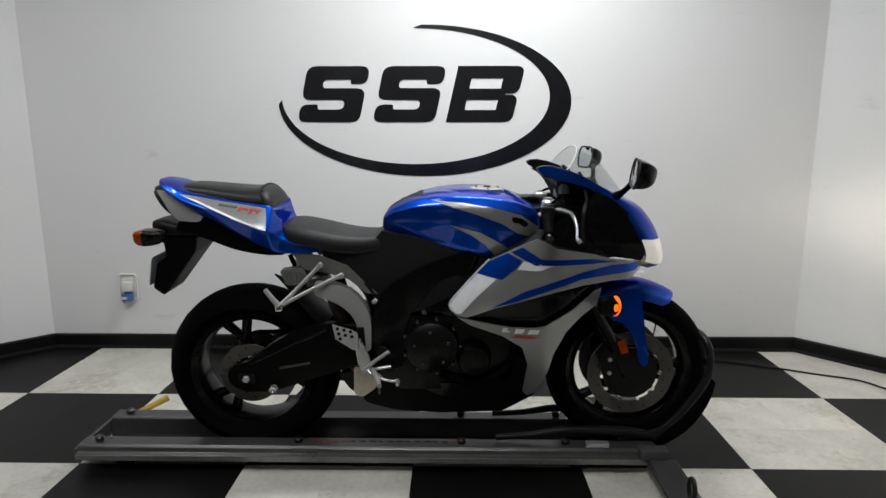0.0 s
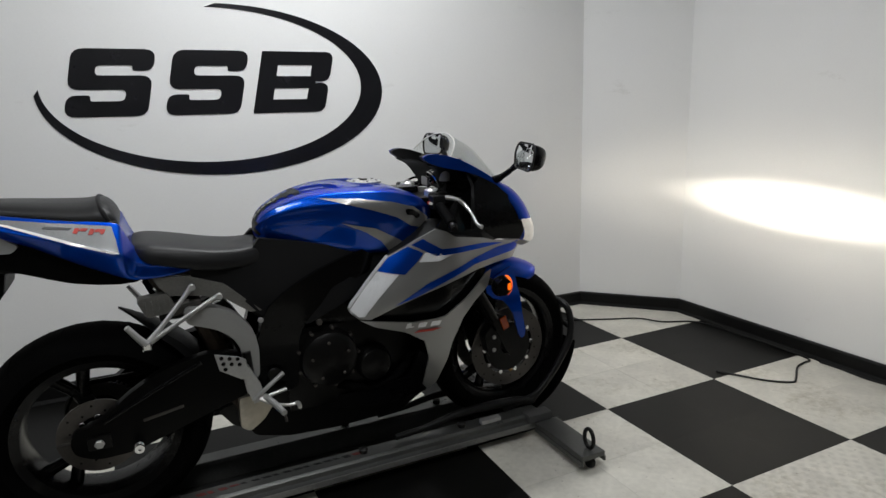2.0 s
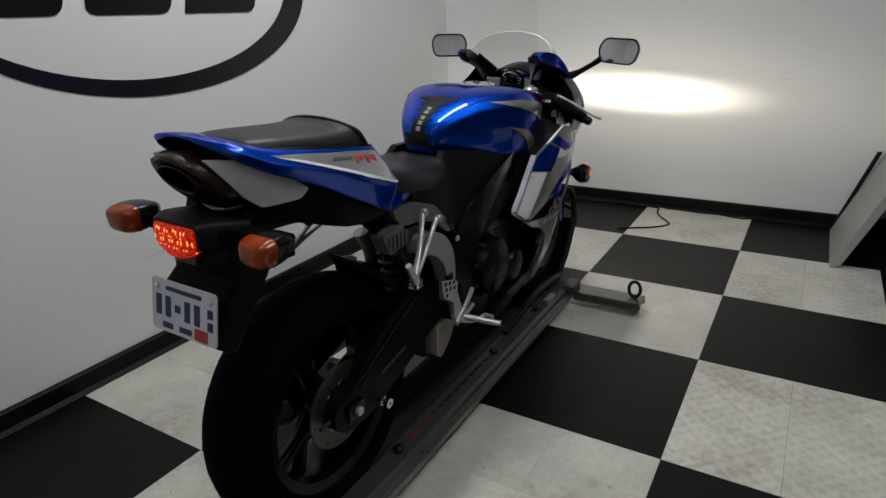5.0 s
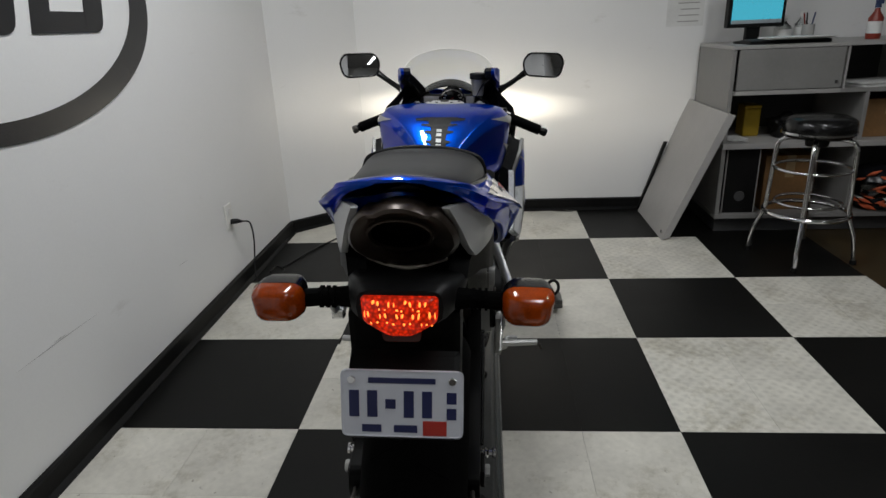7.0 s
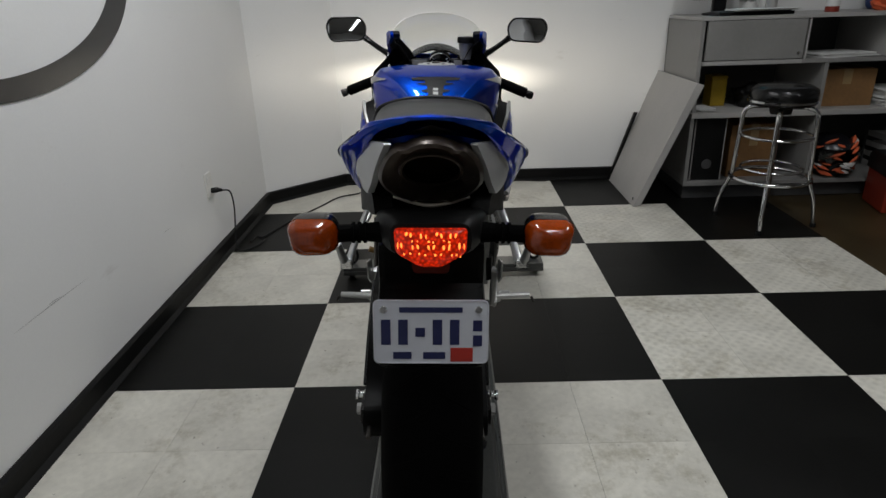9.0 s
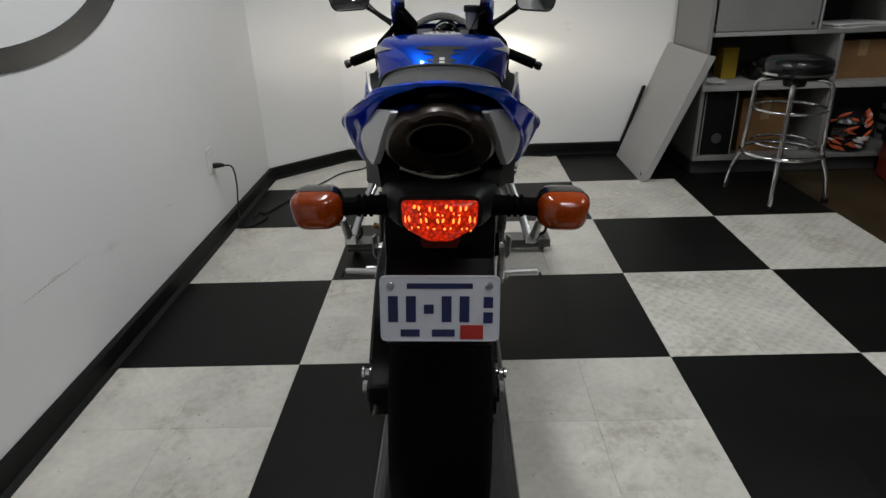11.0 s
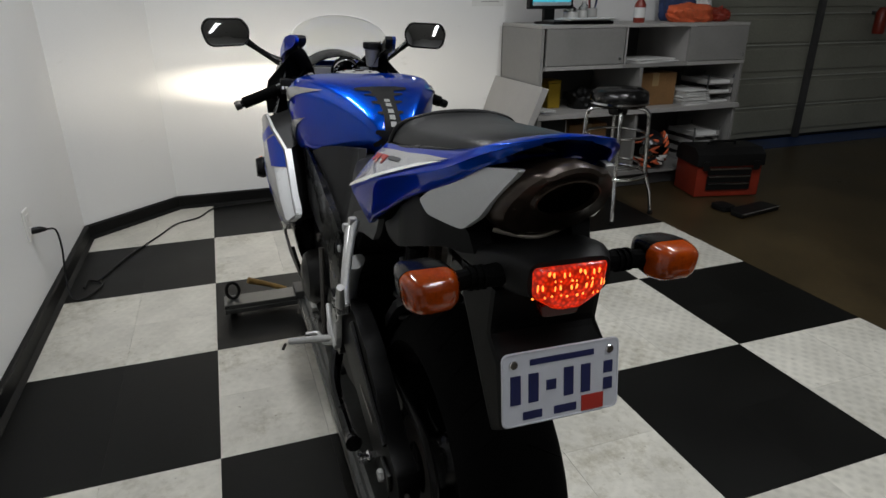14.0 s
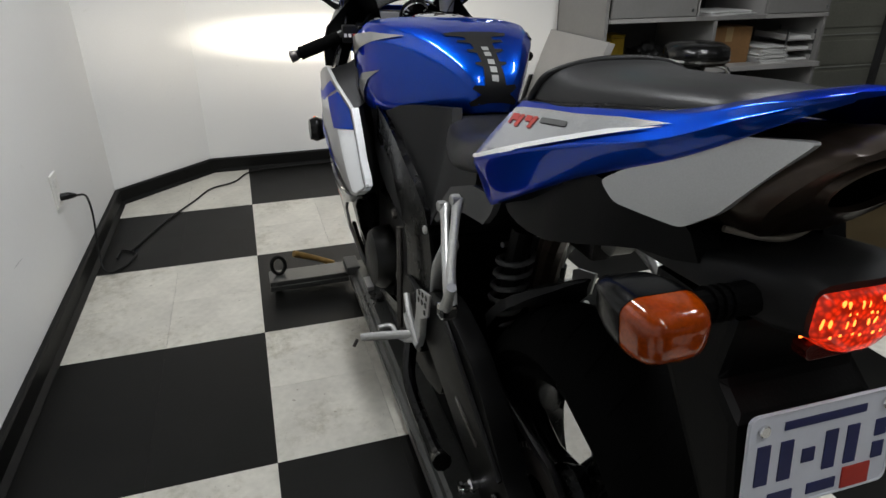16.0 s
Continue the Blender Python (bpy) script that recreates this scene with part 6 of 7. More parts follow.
# windscreen
bm = bmesh.new()
C2 = smooth_line([(0.725, 0, 0.985), (0.685, 0, 1.04), (0.63, 0, 1.103), (0.558, 0, 1.146)], 4)
S2 = smooth_line([(0.63, 0.168, 1.018), (0.585, 0.167, 1.036), (0.54, 0.163, 1.052), (0.495, 0.155, 1.062)], 4)
rows = []
for c, e in zip(C2, S2):
    rows.append([])
    for k in range(25):
        v = -1 + k / 12
        a = abs(v)
        rows[-1].append(bm.verts.new((c.x + (e.x - c.x) * a ** 2, math.copysign(e.y * math.sin(a * math.pi / 2) ** 0.95, v), c.z + (e.z - c.z) * a ** 1.9)))
for p, q in zip(rows, rows[1:]):
    for k in range(24):
        bm.faces.new((p[k], p[k + 1], q[k + 1], q[k]))
rim = [v.co.copy() for v in rows[-1]]
ws = part("windscreen", thicken(bm, lambda c: Vector((-0.0015, 0, -0.0025))), SCREEN_GLASS, bike, "clear curved windscreen", smooth=60)
ws.visible_shadow = False
part("screen_edge", tube(rim, 0.0018, 6, 1), OUTLET, ws)

# cockpit
dash = part("dash_pod", box(0.515, 0.61, -0.098, 0.098, 0.93, 0.992, 0.022), MATTE, bike, "black instrument pod", smooth=40)
part("dash_hood", skin([[(x, y, z0 + 0.050 * math.cos(y / 0.11 * math.pi / 2) ** 0.7) for y in np.linspace(-0.106, 0.106, 21)] for x, z0 in ((0.525, 0.976), (0.56, 0.984), (0.63, 0.990), (0.63, 0.986), (0.56, 0.979), (0.527, 0.972), (0.525, 0.976))], False, False), GLOSS, dash, "black curved instrument hood", smooth=50)
DASH_AT = pose(0.512, -0.012, 0.985, 0, 0, -90) @ Matrix.Rotation(radians(28), 4, "X")
part("tachometer", lathe([(0.0005, 0.0), (0.033, 0.0), (0.036, -0.004), (0.040, 0.0), (0.040, 0.012), (0.0005, 0.012)], DASH_AT, 40, closed=False), GLOSS, dash, "round black tachometer", smooth=40)
part("gauge_ring", lathe([(0.0345, -0.004), (0.0365, -0.006), (0.039, -0.004), (0.0365, -0.0025)], DASH_AT, 40), CHROME, dash, smooth=60)
for k in range(11):
    a = radians(-210 + 24 * k)
    part("gauge_tick", box(-0.0012, 0.0012, -0.0012, 0, -0.004, 0.004, m=DASH_AT @ Matrix.Translation((0.027 * math.cos(a), -0.0004, 0.027 * math.sin(a))) @ Matrix.Rotation(math.pi / 2 - a, 4, "Y")), OUTLET, dash)
part("gauge_needle", box(-0.0012, 0.0012, -0.0022, -0.0012, -0.004, 0.024, m=DASH_AT @ Matrix.Rotation(radians(-125), 4, "Y")), RED_PRINT, dash)
for y0, y1 in ((-0.090, -0.060), (0.034, 0.086)):
    part("gauge_screen", box(0.508, 0.515, y0, y1, 0.962, 0.992, 0.003), GREY_LAM, dash)
part("triple_clamp", prism(rounded([(0.40, -0.135), (0.49, -0.14), (0.50, 0), (0.49, 0.14), (0.40, 0.135), (0.42, 0)], 0.02), 0.925, 0.950, "z", 0.006), ENGINE, bike, "dark upper triple clamp", smooth=40)
part("ignition_lock", lathe([(0.0005, 0.950), (0.024, 0.950), (0.022, 0.972), (0.0005, 0.973)], Matrix.Translation((0.435, 0, 0)) @ Matrix.Rotation(radians(90), 4, "X"), 20, closed=False), STEEL, bike, smooth=40)
part("stem_nut", lathe([(0.0005, 0.950), (0.017, 0.950), (0.016, 0.966), (0.0005, 0.967)], Matrix.Translation((0.475, 0, 0)) @ Matrix.Rotation(radians(90), 4, "X"), 6, closed=False), ALU, bike)
part("steering_damper", box(0.36, 0.44, -0.04, 0.04, 0.955, 0.975, 0.008), GLOSS, bike)
for s in (-1, 1):
    part("fork_cap", lathe([(0.0005, 0.945), (0.026, 0.945), (0.0255, 0.968), (0.018, 0.974), (0.009, 0.974), (0.008, 0.980), (0.0005, 0.980)], Matrix.Translation((0.462, s * 0.105, 0)) @ Matrix.Rotation(radians(90), 4, "X"), 24, closed=False), ALU, bike, "silver fork cap")
    turn = Matrix.Translation((0.452, 0, 0)) @ Matrix.Rotation(radians(-4.5), 4, "Z") @ Matrix.Translation((-0.452, 0, 0))

    def bar_line(points, rr, sides=12, steps=4):
        bm = tube([(x, s * y, z) for x, y, z in points], rr, sides, steps)
        bm.transform(turn)
        return bm
    bar = part("handlebar", bar_line([(0.462, 0.105, 0.958), (0.460, 0.16, 0.946), (0.458, 0.25, 0.914), (0.456, 0.322, 0.884)], 0.011), GLOSS, bike, "black clip-on handlebar", smooth=60)
    part("grip", bar_line([(0.4585, 0.205, 0.930), (0.4565, 0.308, 0.890)], 0.0168, 16, 1), RUBBER, bar, smooth=60)
    for q in range(9):
        y = 0.216 + q * 0.0108
        bm = lathe([(0.0160, -0.002), (0.0178, -0.0012), (0.0178, 0.0012), (0.0160, 0.002)], pose(0.4582, s * y, 0.930 - (y - 0.205) * 0.388, -s * 21), 14)
        bm.transform(turn)
        part("grip_rib", bm, RUBBER, bar, smooth=60)
    bm = lathe([(0.0005, -0.010), (0.010, -0.010), (0.0135, -0.004), (0.0135, 0.010), (0.0005, 0.012)], pose(0.456, s * 0.322, 0.884, -s * 21), 16, closed=False)
    bm.transform(turn)
    part("bar_end", bm, STEEL if s > 0 else GLOSS, bar, smooth=40)
    bm = box(0.438, 0.482, s * 0.158, s * 0.198, 0.918, 0.962, 0.009)
    bm.transform(turn)
    part("switch_box", bm, MATTE, bar, smooth=40)
    for q in range(3):
        bm = box(0.431, 0.4385, s * (0.165 + 0.011 * q), s * (0.172 + 0.011 * q), 0.934, 0.942, 0.001)
        bm.transform(turn)
        part("switch", bm, RED_PRINT if q == 0 else OUTLET, bar)
    part("lever", bar_line([(0.490, 0.150, 0.950), (0.535, 0.180, 0.940), (0.546, 0.245, 0.912), (0.540, 0.310, 0.886), (0.546, 0.332, 0.880)], [0.009, 0.007, 0.005, 0.0045, 0.007], 10, 5), ALU, bar, "silver control lever", smooth=60)
    bm = box(0.462, 0.505, s * 0.132, s * 0.158, 0.932, 0.966, 0.007)
    bm.transform(turn)
    part("lever_perch", bm, ENGINE, bar, smooth=40)
    part("lever_clamp", bar_line([(0.462, 0.138, 0.950), (0.462, 0.152, 0.945)], 0.018, 14, 1), ENGINE, bar, smooth=60)
    part("cable_loop", tube([(0.49, s * 0.14, 0.945), (0.56, s * 0.13, 0.948), (0.585, s * 0.10, 0.89), (0.52, s * 0.09, 0.78), (0.44, s * 0.08, 0.70)], 0.006, 8, 5), RUBBER, bike, smooth=60)
    part("cable_loop", tube([(0.47, s * 0.165, 0.935), (0.53, s * 0.155, 0.925), (0.54, s * 0.125, 0.86), (0.44, s * 0.11, 0.78)], 0.005, 8, 5), RUBBER, bike, smooth=60)
    part("cable_loop", tube([(0.45, s * 0.150, 0.955), (0.50, s * 0.115, 0.985), (0.555, s * 0.075, 0.965), (0.57, s * 0.05, 0.89)], 0.004, 8, 5), RUBBER, bike, smooth=60)
    # mirrors
    my, mz, mx = s * 0.332, 1.083, 0.673
    stem = part("mirror_stem", tube([(0.665, s * 0.165, 0.992), (0.675, s * 0.20, 1.010), (0.685, s * 0.24, 1.035), (0.69, s * 0.275, 1.060)], [0.016, 0.010, 0.009, 0.012], 12, 4), GLOSS, bike, "black mirror stem")
    shape = rounded([(-0.062, -0.036), (0.060, -0.042), (0.074, 0.012), (0.058, 0.040), (-0.052, 0.042), (-0.072, 0.012)], 0.034, 6)
    mm = Matrix.Translation((mx, my, mz)) @ Matrix.Rotation(radians(s * 9), 4, "Z") @ Matrix.Rotation(radians(9), 4, "Y") @ Matrix.Diagonal((1, s, 1, 1))
    bm = dome([(a, b) for a, b in shape], 0.0, 0.058, 0.75, 8)
    bm.transform(mm)
    part("mirror_shell", bm, GLOSS, stem, smooth=50)
    bm = skin([[((a * a + b * b) * q * q / 2.1 - 0.0032, a * 0.95 * q, b * 0.93 * q) for a, b in shape] for q in (1.0, 0.85, 0.7, 0.55, 0.4, 0.25, 0.1, 0.02)], False)
    bm.transform(mm)
    part("mirror_glass", bm, MIRROR, stem, "convex rear view mirror glass", smooth=80)
    bm = tube([(-0.001, a, b) for a, b in shape], 0.0032, 6, 1, closed=True)
    bm.transform(mm)
    part("mirror_rim", bm, MATTE, stem)
    # front indicators
    ind = part("front_indicator", tube([(0.61, s * 0.185, 0.655), (0.63, s * 0.215, 0.655), (0.640, s * 0.235, 0.652), (0.640, s * 0.255, 0.652), (0.640, s * 0.275, 0.652)], [0.014, 0.012, 0.030, 0.037, 0.030], 16, 4), GLOSS, bike, "black front indicator with amber lens", smooth=50)
    bm = bmesh.new()
    bmesh.ops.create_uvsphere(bm, u_segments=20, v_segments=12, radius=1, matrix=Matrix.Translation((0.660, s * 0.255, 0.652)) @ Matrix.Diagonal((0.020, 0.022 if s < 0 else 0.013, 0.034, 1)))
    part("amber_lens", bm, AMBER_LIT, ind, "lit amber lens", smooth=60)
part("brake_reservoir", lathe([(0.0005, 0.995), (0.018, 0.995), (0.024, 1.048), (0.0005, 1.049)], Matrix.Translation((0.51, -0.100, 0)) @ Matrix.Rotation(radians(90), 4, "X"), 20, closed=False), GREY_LAM, bike, "grey translucent brake fluid reservoir")
part("reservoir_cap", lathe([(0.0005, 1.0495), (0.029, 1.0495), (0.029, 1.066), (0.026, 1.069), (0.0005, 1.069)], Matrix.Translation((0.51, -0.100, 0)) @ Matrix.Rotation(radians(90), 4, "X"), 20, closed=False), MATTE, bike, "black reservoir cap")
part("reservoir_arm", tube([(0.485, -0.145, 0.955), (0.495, -0.125, 0.97), (0.51, -0.100, 0.997)], 0.008, 8, 3), MATTE, bike)

# fork, fender
for s in (-1, 1):
    part("fork_tube", tube([(0.455, s * 0.105, 0.94), (0.60, s * 0.105, 0.65)], 0.026, 18, 1), GLOSS, bike, "black upper fork tube", smooth=60)
    leg = part("fork_leg", tube([(0.595, s * 0.105, 0.655), (0.70, s * 0.105, 0.475)], 0.0195, 18, 1), ENGINE, bike, "dark fork leg", smooth=60)
    part("fork_foot", prism(rounded([(0.675, 0.49), (0.72, 0.50), (0.80, 0.375), (0.81, 0.33), (0.775, 0.315), (0.745, 0.35)], 0.02), s * 0.082, s * 0.118, "y", 0.006), ENGINE, leg)
    panel("fork_guard", soft([(0.672, 0.600), (0.79, 0.655), (0.800, 0.59), (0.810, 0.50), (0.826, 0.415), (0.815, 0.39), (0.796, 0.405), (0.772, 0.49), (0.730, 0.545), (0.690, 0.560)], 2), lambda x, z: ip(z, [0.35, 0.55, 0.65], [0.126, 0.120, 0.075]), BLUE, bike, s, 0.006, "blue fork guard")
    cal = part("front_caliper", prism(rounded([(0.655, 0.42), (0.69, 0.46), (0.735, 0.40), (0.71, 0.33), (0.675, 0.34)], 0.015), s * 0.055, s * 0.115, "y", 0.008), ENGINE, bike, "dark front brake caliper")
    for dz in (0.36, 0.41):
        part("caliper_bolt", disc(0.695, s * 0.115, s * 0.121, dz, 0.008, 0.001, sides=6), ALU, cal)
    part("fork_reflector", box(-0.014, 0.014, s * 0.119, s * 0.125, -0.025, 0.025, 0.004, m=Matrix.Translation((0.735, 0, 0.46)) @ Matrix.Rotation(radians(-22), 4, "Y")), AMBER, bike, "amber reflector on the fork")
    part("brake_hose", tube([(0.70, s * 0.12, 0.44), (0.64, s * 0.135, 0.52), (0.60, s * 0.12, 0.62), (0.57, s * 0.05, 0.72)], 0.005, 8, 5), RUBBER, bike)
rows = []
for a in range(62, 130, 4):
    w = ip(a, [58, 66, 80, 127], [0.025, 0.052, 0.068, 0.07])
    rr = 0.325 + ip(a, [58, 68, 90, 127], [-0.006, 0.0, 0.010, 0.008])
    rows.append([(FX + (rr - d) * math.cos(radians(a)), y * w, FZ + (rr - d) * math.sin(radians(a))) for y, d in ((-1.0, 0.06), (-1.02, 0.035), (-0.85, 0.012), (-0.5, 0.001), (0, -0.003), (0.5, 0.001), (0.85, 0.012), (1.02, 0.035), (1.0, 0.06), (0.95, 0.06), (0.8, 0.018), (0.45, 0.008), (0, 0.005), (-0.45, 0.008), (-0.8, 0.018), (-0.95, 0.06))])
part("front_fender", skin(rows), BLUE, bike, "blue front fender", smooth=45)

# foot controls
for s in (-1, 1):
    metal = ALU
    br = part("pillion_peg_bracket", tube([(-0.303, s * 0.142, 0.759), (-0.33, s * 0.156, 0.732), (-0.385, s * 0.180, 0.676), (-0.432, s * 0.195, 0.630)], [0.011, 0.008, 0.0085, 0.012], 12, 4, flat=0.75), metal, bike, "polished pillion peg bracket", smooth=60)
    part("bracket_arm", tube([(-0.234, s * 0.142, 0.722), (-0.28, s * 0.156, 0.704), (-0.37, s * 0.182, 0.662), (-0.430, s * 0.195, 0.632)], [0.011, 0.008, 0.008, 0.010], 12, 4, flat=0.75), metal, br, smooth=60)
    for bx, bz in ((-0.303, 0.759), (-0.234, 0.722)):
        part("bracket_bolt", disc(bx, s * 0.140, s * 0.156, bz, 0.010, 0.002, sides=12), metal, br, smooth=40)
    part("folded_peg", tube([(-0.428, s * 0.203, 0.626), (-0.450, s * 0.207, 0.656), (-0.474, s * 0.210, 0.692)], [0.011, 0.009, 0.0075], 10, 3), metal, br, smooth=60)
    part("peg_clevis", box(-0.444, -0.420, s * 0.186, s * 0.214, 0.618, 0.640, 0.004), CHROME, br)
    hp = part("heel_plate", prism([(-0.266, 0.560), (-0.20, 0.540), (-0.180, 0.528), (-0.180, 0.465), (-0.20, 0.47), (-0.256, 0.508)], s * 0.172, s * 0.177, "y", 0.002), ALU, bike, "drilled silver heel plate")
    for k in range(7):
        part("plate_hole", disc(-0.248 + 0.022 * (k % 3) + 0.004 * (k // 3), s * 0.1772, s * 0.1785, 0.545 - 0.018 * (k // 3) - 0.005 * (k % 3), 0.006, 0.0003, sides=10), GLOSS, hp)
    part("peg_hanger", prism([(-0.195, 0.50), (-0.175, 0.505), (-0.145, 0.44), (-0.135, 0.395), (-0.165, 0.38), (-0.185, 0.42)], s * 0.155, s * 0.170, "y", 0.004), ALU, bike, "silver rider peg hanger")
    peg = part("rider_peg", tube([(-0.135, s * 0.165, 0.395), (-0.115, s * 0.22, 0.388), (-0.10, s * 0.275, 0.383)], [0.009, 0.0095, 0.0085], 10, 3), ALU, bike, "silver rider foot peg")
    part("peg_feeler", tube([(-0.10, s * 0.283, 0.378), (-0.098, s * 0.29, 0.362)], 0.004, 6, 1), STEEL, peg)
    part("pedal", tube([(-0.165, s * 0.16, 0.40), (-0.12, s * 0.185, 0.375), (-0.07, s * 0.19, 0.362), (-0.045, s * 0.195, 0.365), (-0.045, s * 0.225, 0.365)], [0.007, 0.0055, 0.005, 0.006, 0.0065], 10, 4), ALU, bike, "silver foot lever")
    part("hanger_strut", tube([(-0.17, s * 0.168, 0.39), (-0.12, s * 0.172, 0.43), (-0.075, s * 0.168, 0.46)], 0.007, 10, 3), ALU, bike)
    part("hanger_strut", tube([(-0.17, s * 0.168, 0.385), (-0.11, s * 0.172, 0.40), (-0.07, s * 0.168, 0.405)], 0.006, 10, 3), ALU, bike)
part("shift_rod", tube([(-0.06, 0.178, 0.37), (-0.03, 0.172, 0.60)], 0.007, 8, 1), STEEL, bike, "thin shift linkage rod")
part("side_stand", tube([(0.02, 0.13, 0.27), (-0.08, 0.16, 0.225), (-0.28, 0.165, 0.215), (-0.34, 0.165, 0.225)], [0.018, 0.016, 0.015, 0.020], 10, 4), GLOSS, bike, "black folded side stand")
part("master_cylinder", tube([(-0.17, -0.145, 0.47), (-0.175, -0.145, 0.54)], 0.013, 12, 1), ENGINE, bike)
part("shock_reservoir", tube([(-0.36, -0.10, 0.69), (-0.28, -0.10, 0.70)], 0.022, 14, 1), STEEL, bike)
part("relay_box", box(-0.395, -0.30, -0.108, -0.07, 0.66, 0.72, 0.008), ENGINE, bike)
unit = part("regulator", prism(rounded([(-0.448, 0.735), (-0.365, 0.745), (-0.345, 0.690), (-0.425, 0.680)], 0.012), -0.125, -0.085, "y", 0.006), COVER_GREY, bike, "dull silver finned regulator under the tail")
for k in range(5):
    part("cooling_fin", box(-0.43 + 0.017 * k, -0.424 + 0.017 * k, -0.131, -0.124, 0.690, 0.728, 0.001), COVER_GREY, unit)
part("wiring_hose", tube([(-0.42, -0.08, 0.78), (-0.38, -0.09, 0.70), (-0.30, -0.09, 0.66), (-0.22, -0.09, 0.60), (-0.18, -0.1, 0.52)], 0.008, 8, 5), RUBBER, bike)
for s in (-1, 1):
    part("coolant_hose", tube([(0.36, s * 0.14, 0.42), (0.28, s * 0.16, 0.36), (0.18, s * 0.15, 0.345), (0.1, s * 0.14, 0.37)], 0.014, 10, 5), RUBBER, bike)
part("core_filler", prism([(-0.30, 0.79), (-0.10, 0.80), (0.40, 0.83), (0.42, 0.74), (0.12, 0.68), (-0.02, 0.60), (-0.10, 0.60), (-0.2, 0.70)], -0.10, 0.10, "y", 0.01), MATTE, bike)
part("air_box", prism([(0.0, 0.60), (0.10, 0.58), (0.30, 0.56), (0.45, 0.60), (0.42, 0.76), (0.12, 0.70)], -0.14, 0.14, "y", 0.015), GLOSS, bike)
part("head_stock", tube([(0.445, 0, 0.93), (0.50, 0, 0.80)], 0.035, 14, 1), GLOSS, bike)
part("lower_clamp", prism(rounded([(0.49, -0.13), (0.55, -0.13), (0.555, 0.13), (0.49, 0.13)], 0.02), 0.76, 0.79, "z", 0.006), GLOSS, bike)
part("headlamp_housing", box(0.60, 0.735, -0.12, 0.12, 0.785, 0.90, 0.03), GLOSS, bike)
part("air_duct", box(0.53, 0.62, -0.11, 0.11, 0.74, 0.88, 0.03), GLOSS, bike)

# headlamp beam: flat low beams and a fainter wide spread
for s, spread, flat_to, power, edge, aim in ((-1, 54, 0.185, 118, 1.0, 0.712), (1, 54, 0.185, 118, 1.0, 0.712), (-1, 120, 0.20, 34, 1.0, 0.73), (-1, 125, 0.6, 12, 1.0, 0.78)):
    data = bpy.data.lights.new("headlamp_light", "SPOT")
    data.energy, data.spot_size, data.spot_blend, data.shadow_soft_size, data.color = power, radians(spread), edge, 0.01, (1.0, 0.90, 0.74)
    ob = new("headlamp_light", data)
    ob.matrix_basis = bike.matrix_basis @ look((0.88, s * 0.085, 0.79), (2.45, s * 0.095, aim)) @ Matrix.Diagonal((1, flat_to, 1, 1))

# ---- the lift stand ----
lift = thing("motorcycle_stand", pose(0, 0.727, 0), "grey metal wheeled motorcycle stand with two side rails", "motorcycle stand")
RAIL = [(0.066, 0.012), (0.074, 0.082), (0.082, 0.090), (0.140, 0.090), (0.150, 0.082), (0.153, 0.068), (0.165, 0.062), (0.165, 0.040), (0.150, 0.036), (0.080, 0.036), (0.074, 0.012)]
for s in (-1, 1):
    rail = part("side_rail", prism([(s * a, b) for a, b in RAIL], -1.20, 0.87, "x", 0.002), STAND, lift, "grey painted side rail")
    for x in (-1.14, -0.414, 0.176, 0.55):
        k = part("rail_knob", lathe([(0.0005, 0.0895), (0.014, 0.0895), (0.016, 0.103), (0.010, 0.109), (0.0005, 0.110)], Matrix.Translation((x, s * 0.11, 0)) @ Matrix.Rotation(radians(90), 4, "X"), 14, closed=False), CABLE if x > -1 else STEEL, rail, "black rail knob")
    for k in range(17 if s < 0 else 0):
        x0, w = -0.36 + 0.033 * k, (0.026, 0.015, 0.022)[k % 3]
        h = 0.016 if k in (0, 1, 2, 14, 15, 16) else 0.010
        part("print_bar", prism([(x0, -0.100), (x0 + w, -0.100), (x0 + w + 0.008, -0.100 - h), (x0 + 0.008, -0.100 - h)], 0.0902, 0.0908, "z"), DULL_PRINT if k in (0, 1, 2, 3, 15, 16) else CABLE, rail)
    part("rail_edge", box(-1.2, 0.87, s * 0.1655, s * 0.170, 0.042, 0.061, 0.001), RAIL_LIP, rail)
part("center_channel", box(-1.17, 0.86, -0.065, 0.065, 0.012, 0.024, 0.002), TREAD_GREY, lift, "dark ribbed center channel")
part("rear_end_plate", box(-1.215, -1.201, -0.15, 0.15, 0.03, 0.075, 0.003), DARK_GREY, lift)
# beams coloured near black to paint in the shadow gap under the rails
for x in (-1.05, -0.2, 0.6):
    part("under_beam", box(x - 0.03, x + 0.03, -0.12, 0.12, 0.0, 0.0115, 0.002), CABLE, lift)
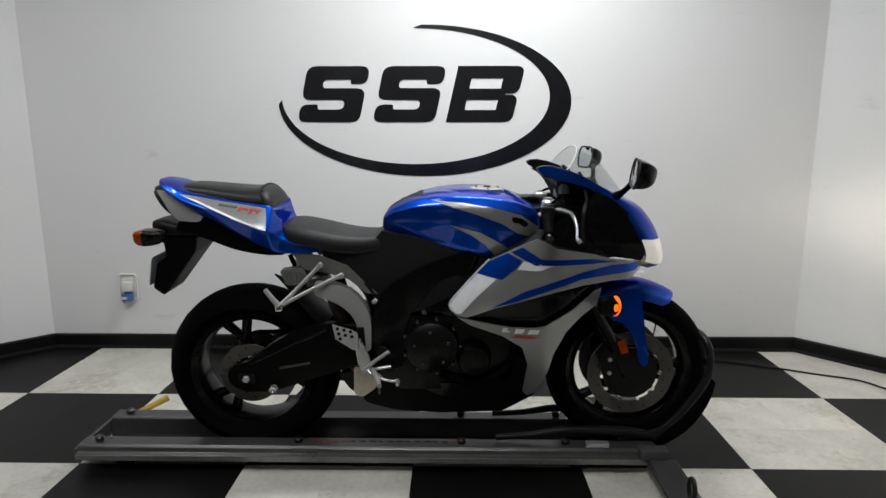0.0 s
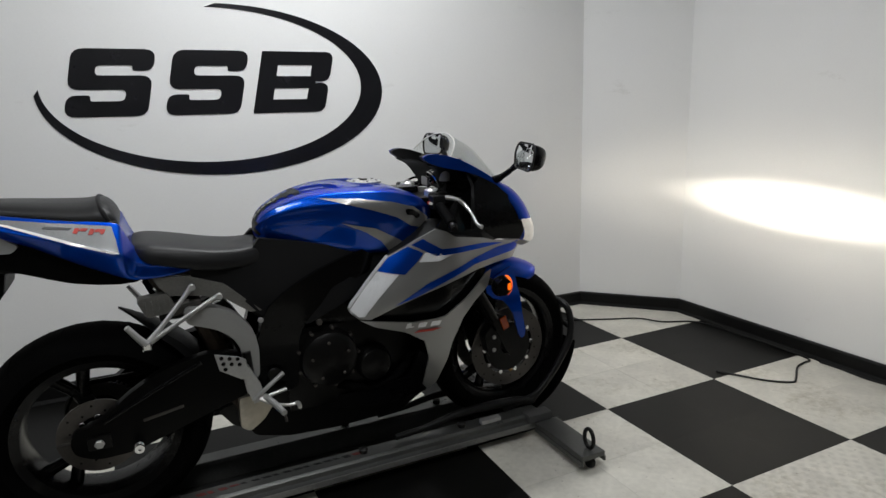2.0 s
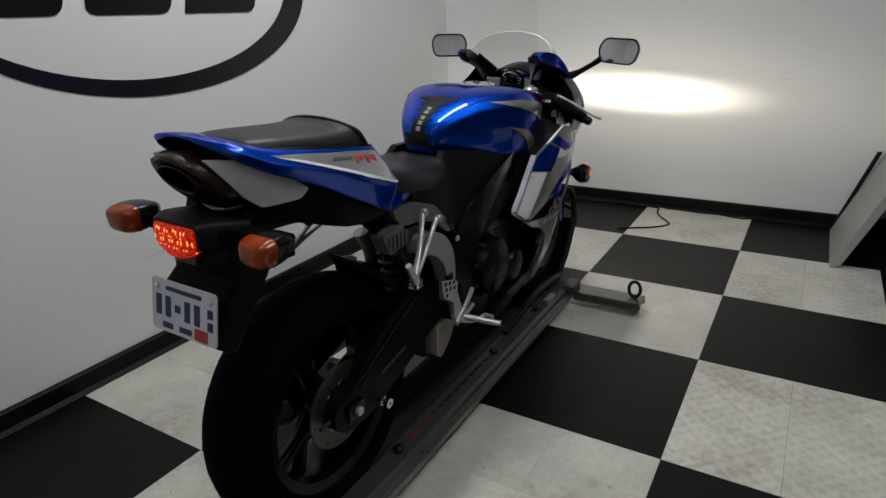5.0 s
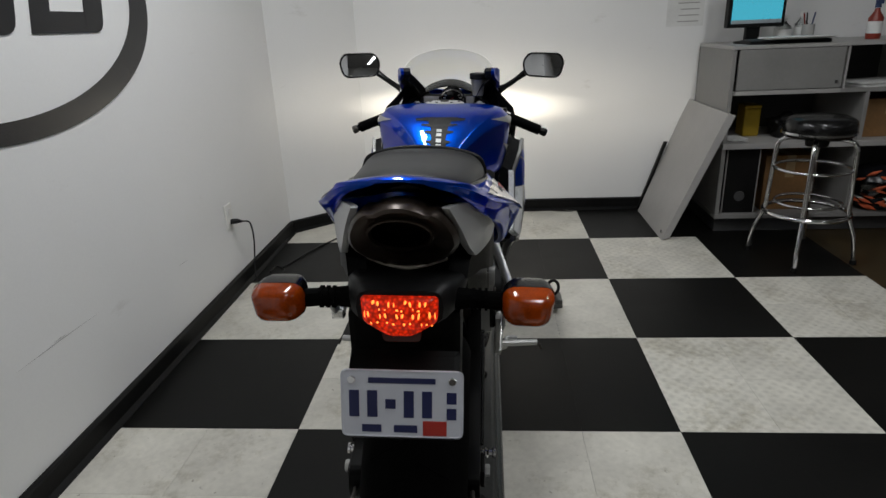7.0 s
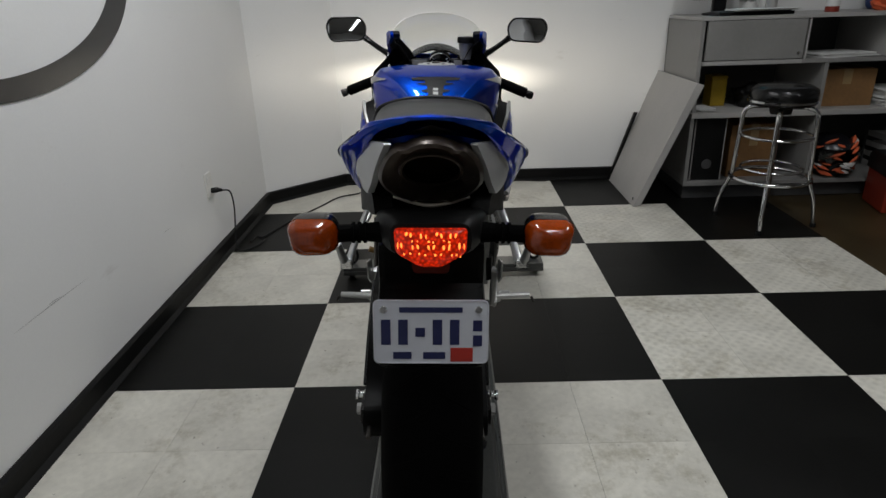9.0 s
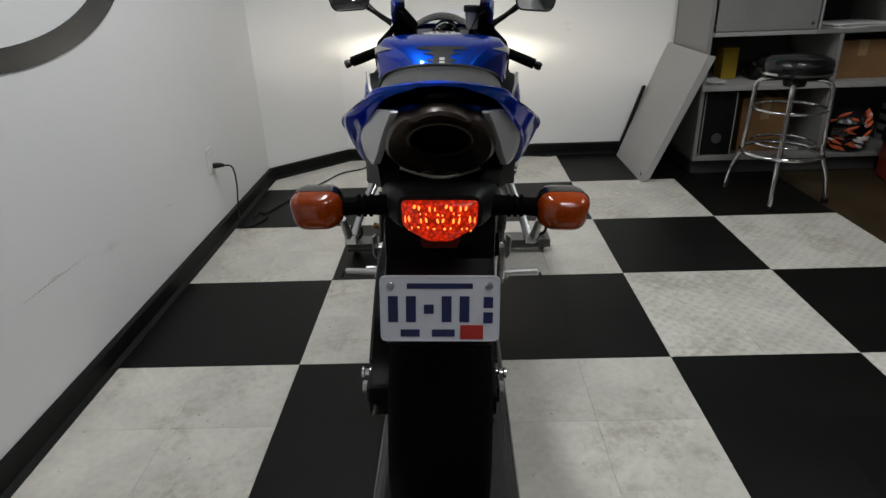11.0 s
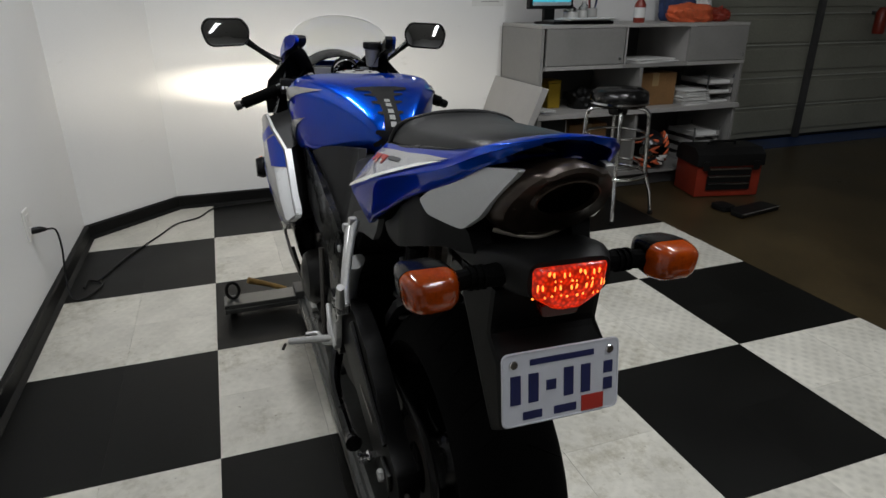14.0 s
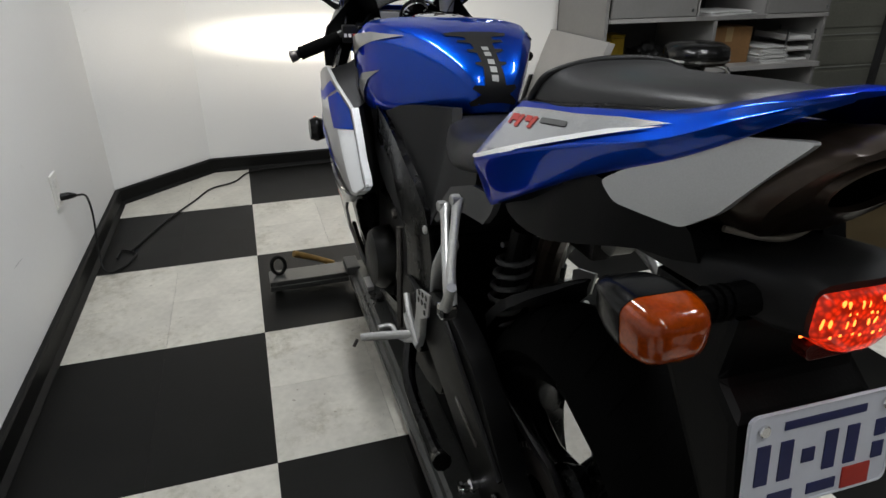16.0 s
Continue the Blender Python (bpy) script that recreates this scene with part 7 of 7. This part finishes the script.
for s in (-1, 1):
    arm = part("outrigger_arm", box(0.83, 0.925, s * 0.172, s * 0.455, 0.048, 0.066, 0.003), STAND, lift, "grey outrigger arm with ring and caster")
    part("arm_lip", box(0.921, 0.929, s * 0.172, s * 0.455, 0.030, 0.048, 0.002), STAND, arm)
    part("arm_lip", box(0.826, 0.834, s * 0.172, s * 0.455, 0.030, 0.048, 0.002), STAND, arm)
    part("tie_ring", tube([(0.885, s * 0.418 + 0.024 * math.cos(radians(a)), 0.105 + 0.034 * math.sin(radians(a))) for a in range(0, 360, 30)], 0.007, 8, 3, closed=True), CABLE, arm, "black tie-down ring")
    part("caster_wheel", lathe([(0.0005, -0.010), (0.019, -0.010), (0.022, -0.006), (0.022, 0.006), (0.019, 0.010), (0.0005, 0.010)], pose(0.885, s * 0.425, 0.0222, 0, 0, 90), 20, closed=False), CABLE, arm)
    part("caster_fork", box(0.868, 0.902, s * 0.412, s * 0.438, 0.034, 0.047, 0.002), STEEL, arm)
    part("arm_bracket", box(0.80, 0.90, s * 0.13, s * 0.18, 0.0665, 0.098, 0.006), DARK_GREY, arm)
chock = part("wheel_chock", tube([(0.86, -0.085, 0.10), (0.96, -0.088, 0.20), (1.045, -0.085, 0.33), (1.055, -0.075, 0.42), (1.045, -0.045, 0.465), (1.045, 0.045, 0.465), (1.055, 0.075, 0.42), (1.045, 0.085, 0.33), (0.96, 0.088, 0.20), (0.86, 0.085, 0.10)], 0.013, 12, 5), CABLE, lift, "black tubular front wheel chock")
part("chock_hoop", tube([(0.74, -0.085, 0.098), (0.90, -0.086, 0.14), (1.0, -0.086, 0.24), (1.06, -0.078, 0.36), (1.06, 0.078, 0.36), (1.0, 0.086, 0.24), (0.90, 0.086, 0.14), (0.74, 0.085, 0.098)], 0.010, 12, 5), CABLE, chock)
part("chock_cradle", skin([[(FX + 0.305 * math.cos(radians(a)), y, FZ - 0.0 + 0.305 * math.sin(radians(a))) for y in (-0.07, -0.06, 0.06, 0.07, 0.072, -0.072)] for a in range(-118, 2, 8)]), CABLE, chock)
for s in (-1, 1):
    part("chock_foot", tube([(0.30, s * 0.095, 0.106), (0.42, s * 0.094, 0.114), (0.56, s * 0.092, 0.134), (0.76, s * 0.088, 0.128), (0.88, s * 0.086, 0.11)], [0.011, 0.011, 0.015, 0.018, 0.014], 12, 4), CABLE, chock, smooth=60)
    part("clamp_plate", box(0.62, 0.70, s * 0.115, s * 0.14, 0.0902, 0.106, 0.003), ALU, lift, "small silver clamp plate")
    part("wheel_guide", box(-0.75, -0.42, s * 0.058, s * 0.062, 0.0245, 0.05, 0.001), DARK_GREY, lift)
st = thing("wooden_handle", pose(1.0, 1.02, 0.0, 0, 0, 0), "short worn yellow wooden handle by the stand", "handle")
part("handle_stick", tube([(0.03, -0.09, 0.012), (0.02, -0.02, 0.05), (0.0, 0.06, 0.09)], [0.012, 0.011, 0.014], 10, 3), WOOD, st)
st2 = thing("yellow_lever", pose(-1.18, 0.96, 0.0), "yellow lever bar at the stand's rear end", "lever")
part("lever_bar", tube([(-0.06, -0.04, 0.012), (0.02, 0.03, 0.035), (0.09, 0.09, 0.06)], [0.012, 0.012, 0.014], 10, 3), YELLOW, st2)

# ---- floor tiles, four to a square ----
floor = tagged(part("floor", box(-2.5, 2.45, -1.219, 1.87, -0.0058, -0.0012), BLACK_TILE), "black and white checkered vinyl tile floor", "floor", kind="structure")
T = S / 2
tile_meshes = []
for mt, gap in ((BLACK_TILE, 0.0001), (WHITE_TILE, 0.0004), (TREAD_TILE, 0.0004)):
    bm = box(-T / 2 + gap, T / 2 - gap, -T / 2 + gap, T / 2 - gap, -0.001, 0.0008)
    me = bpy.data.meshes.new("tile")
    bm.to_mesh(me)
    me.materials.append(mt)
    tile_meshes.append(me)
    bm.free()
for i in range(-8, 8):
    for j in range(0, 10):
        si, sj = i // 2, j // 2
        if si >= 2 and sj >= 4:
            continue
        x, y = (i + 0.5) * T, 3 * S - (j + 0.5) * T
        which = 0 if (si + sj) % 2 == 0 else (2 if sj >= 3 else 1)
        ob = new("tile", tile_meshes[which])
        ob.location = (x, y, 0)
        ob.rotation_euler = (0, 0, radians(90 * random.randrange(4)))
        ob.parent = floor
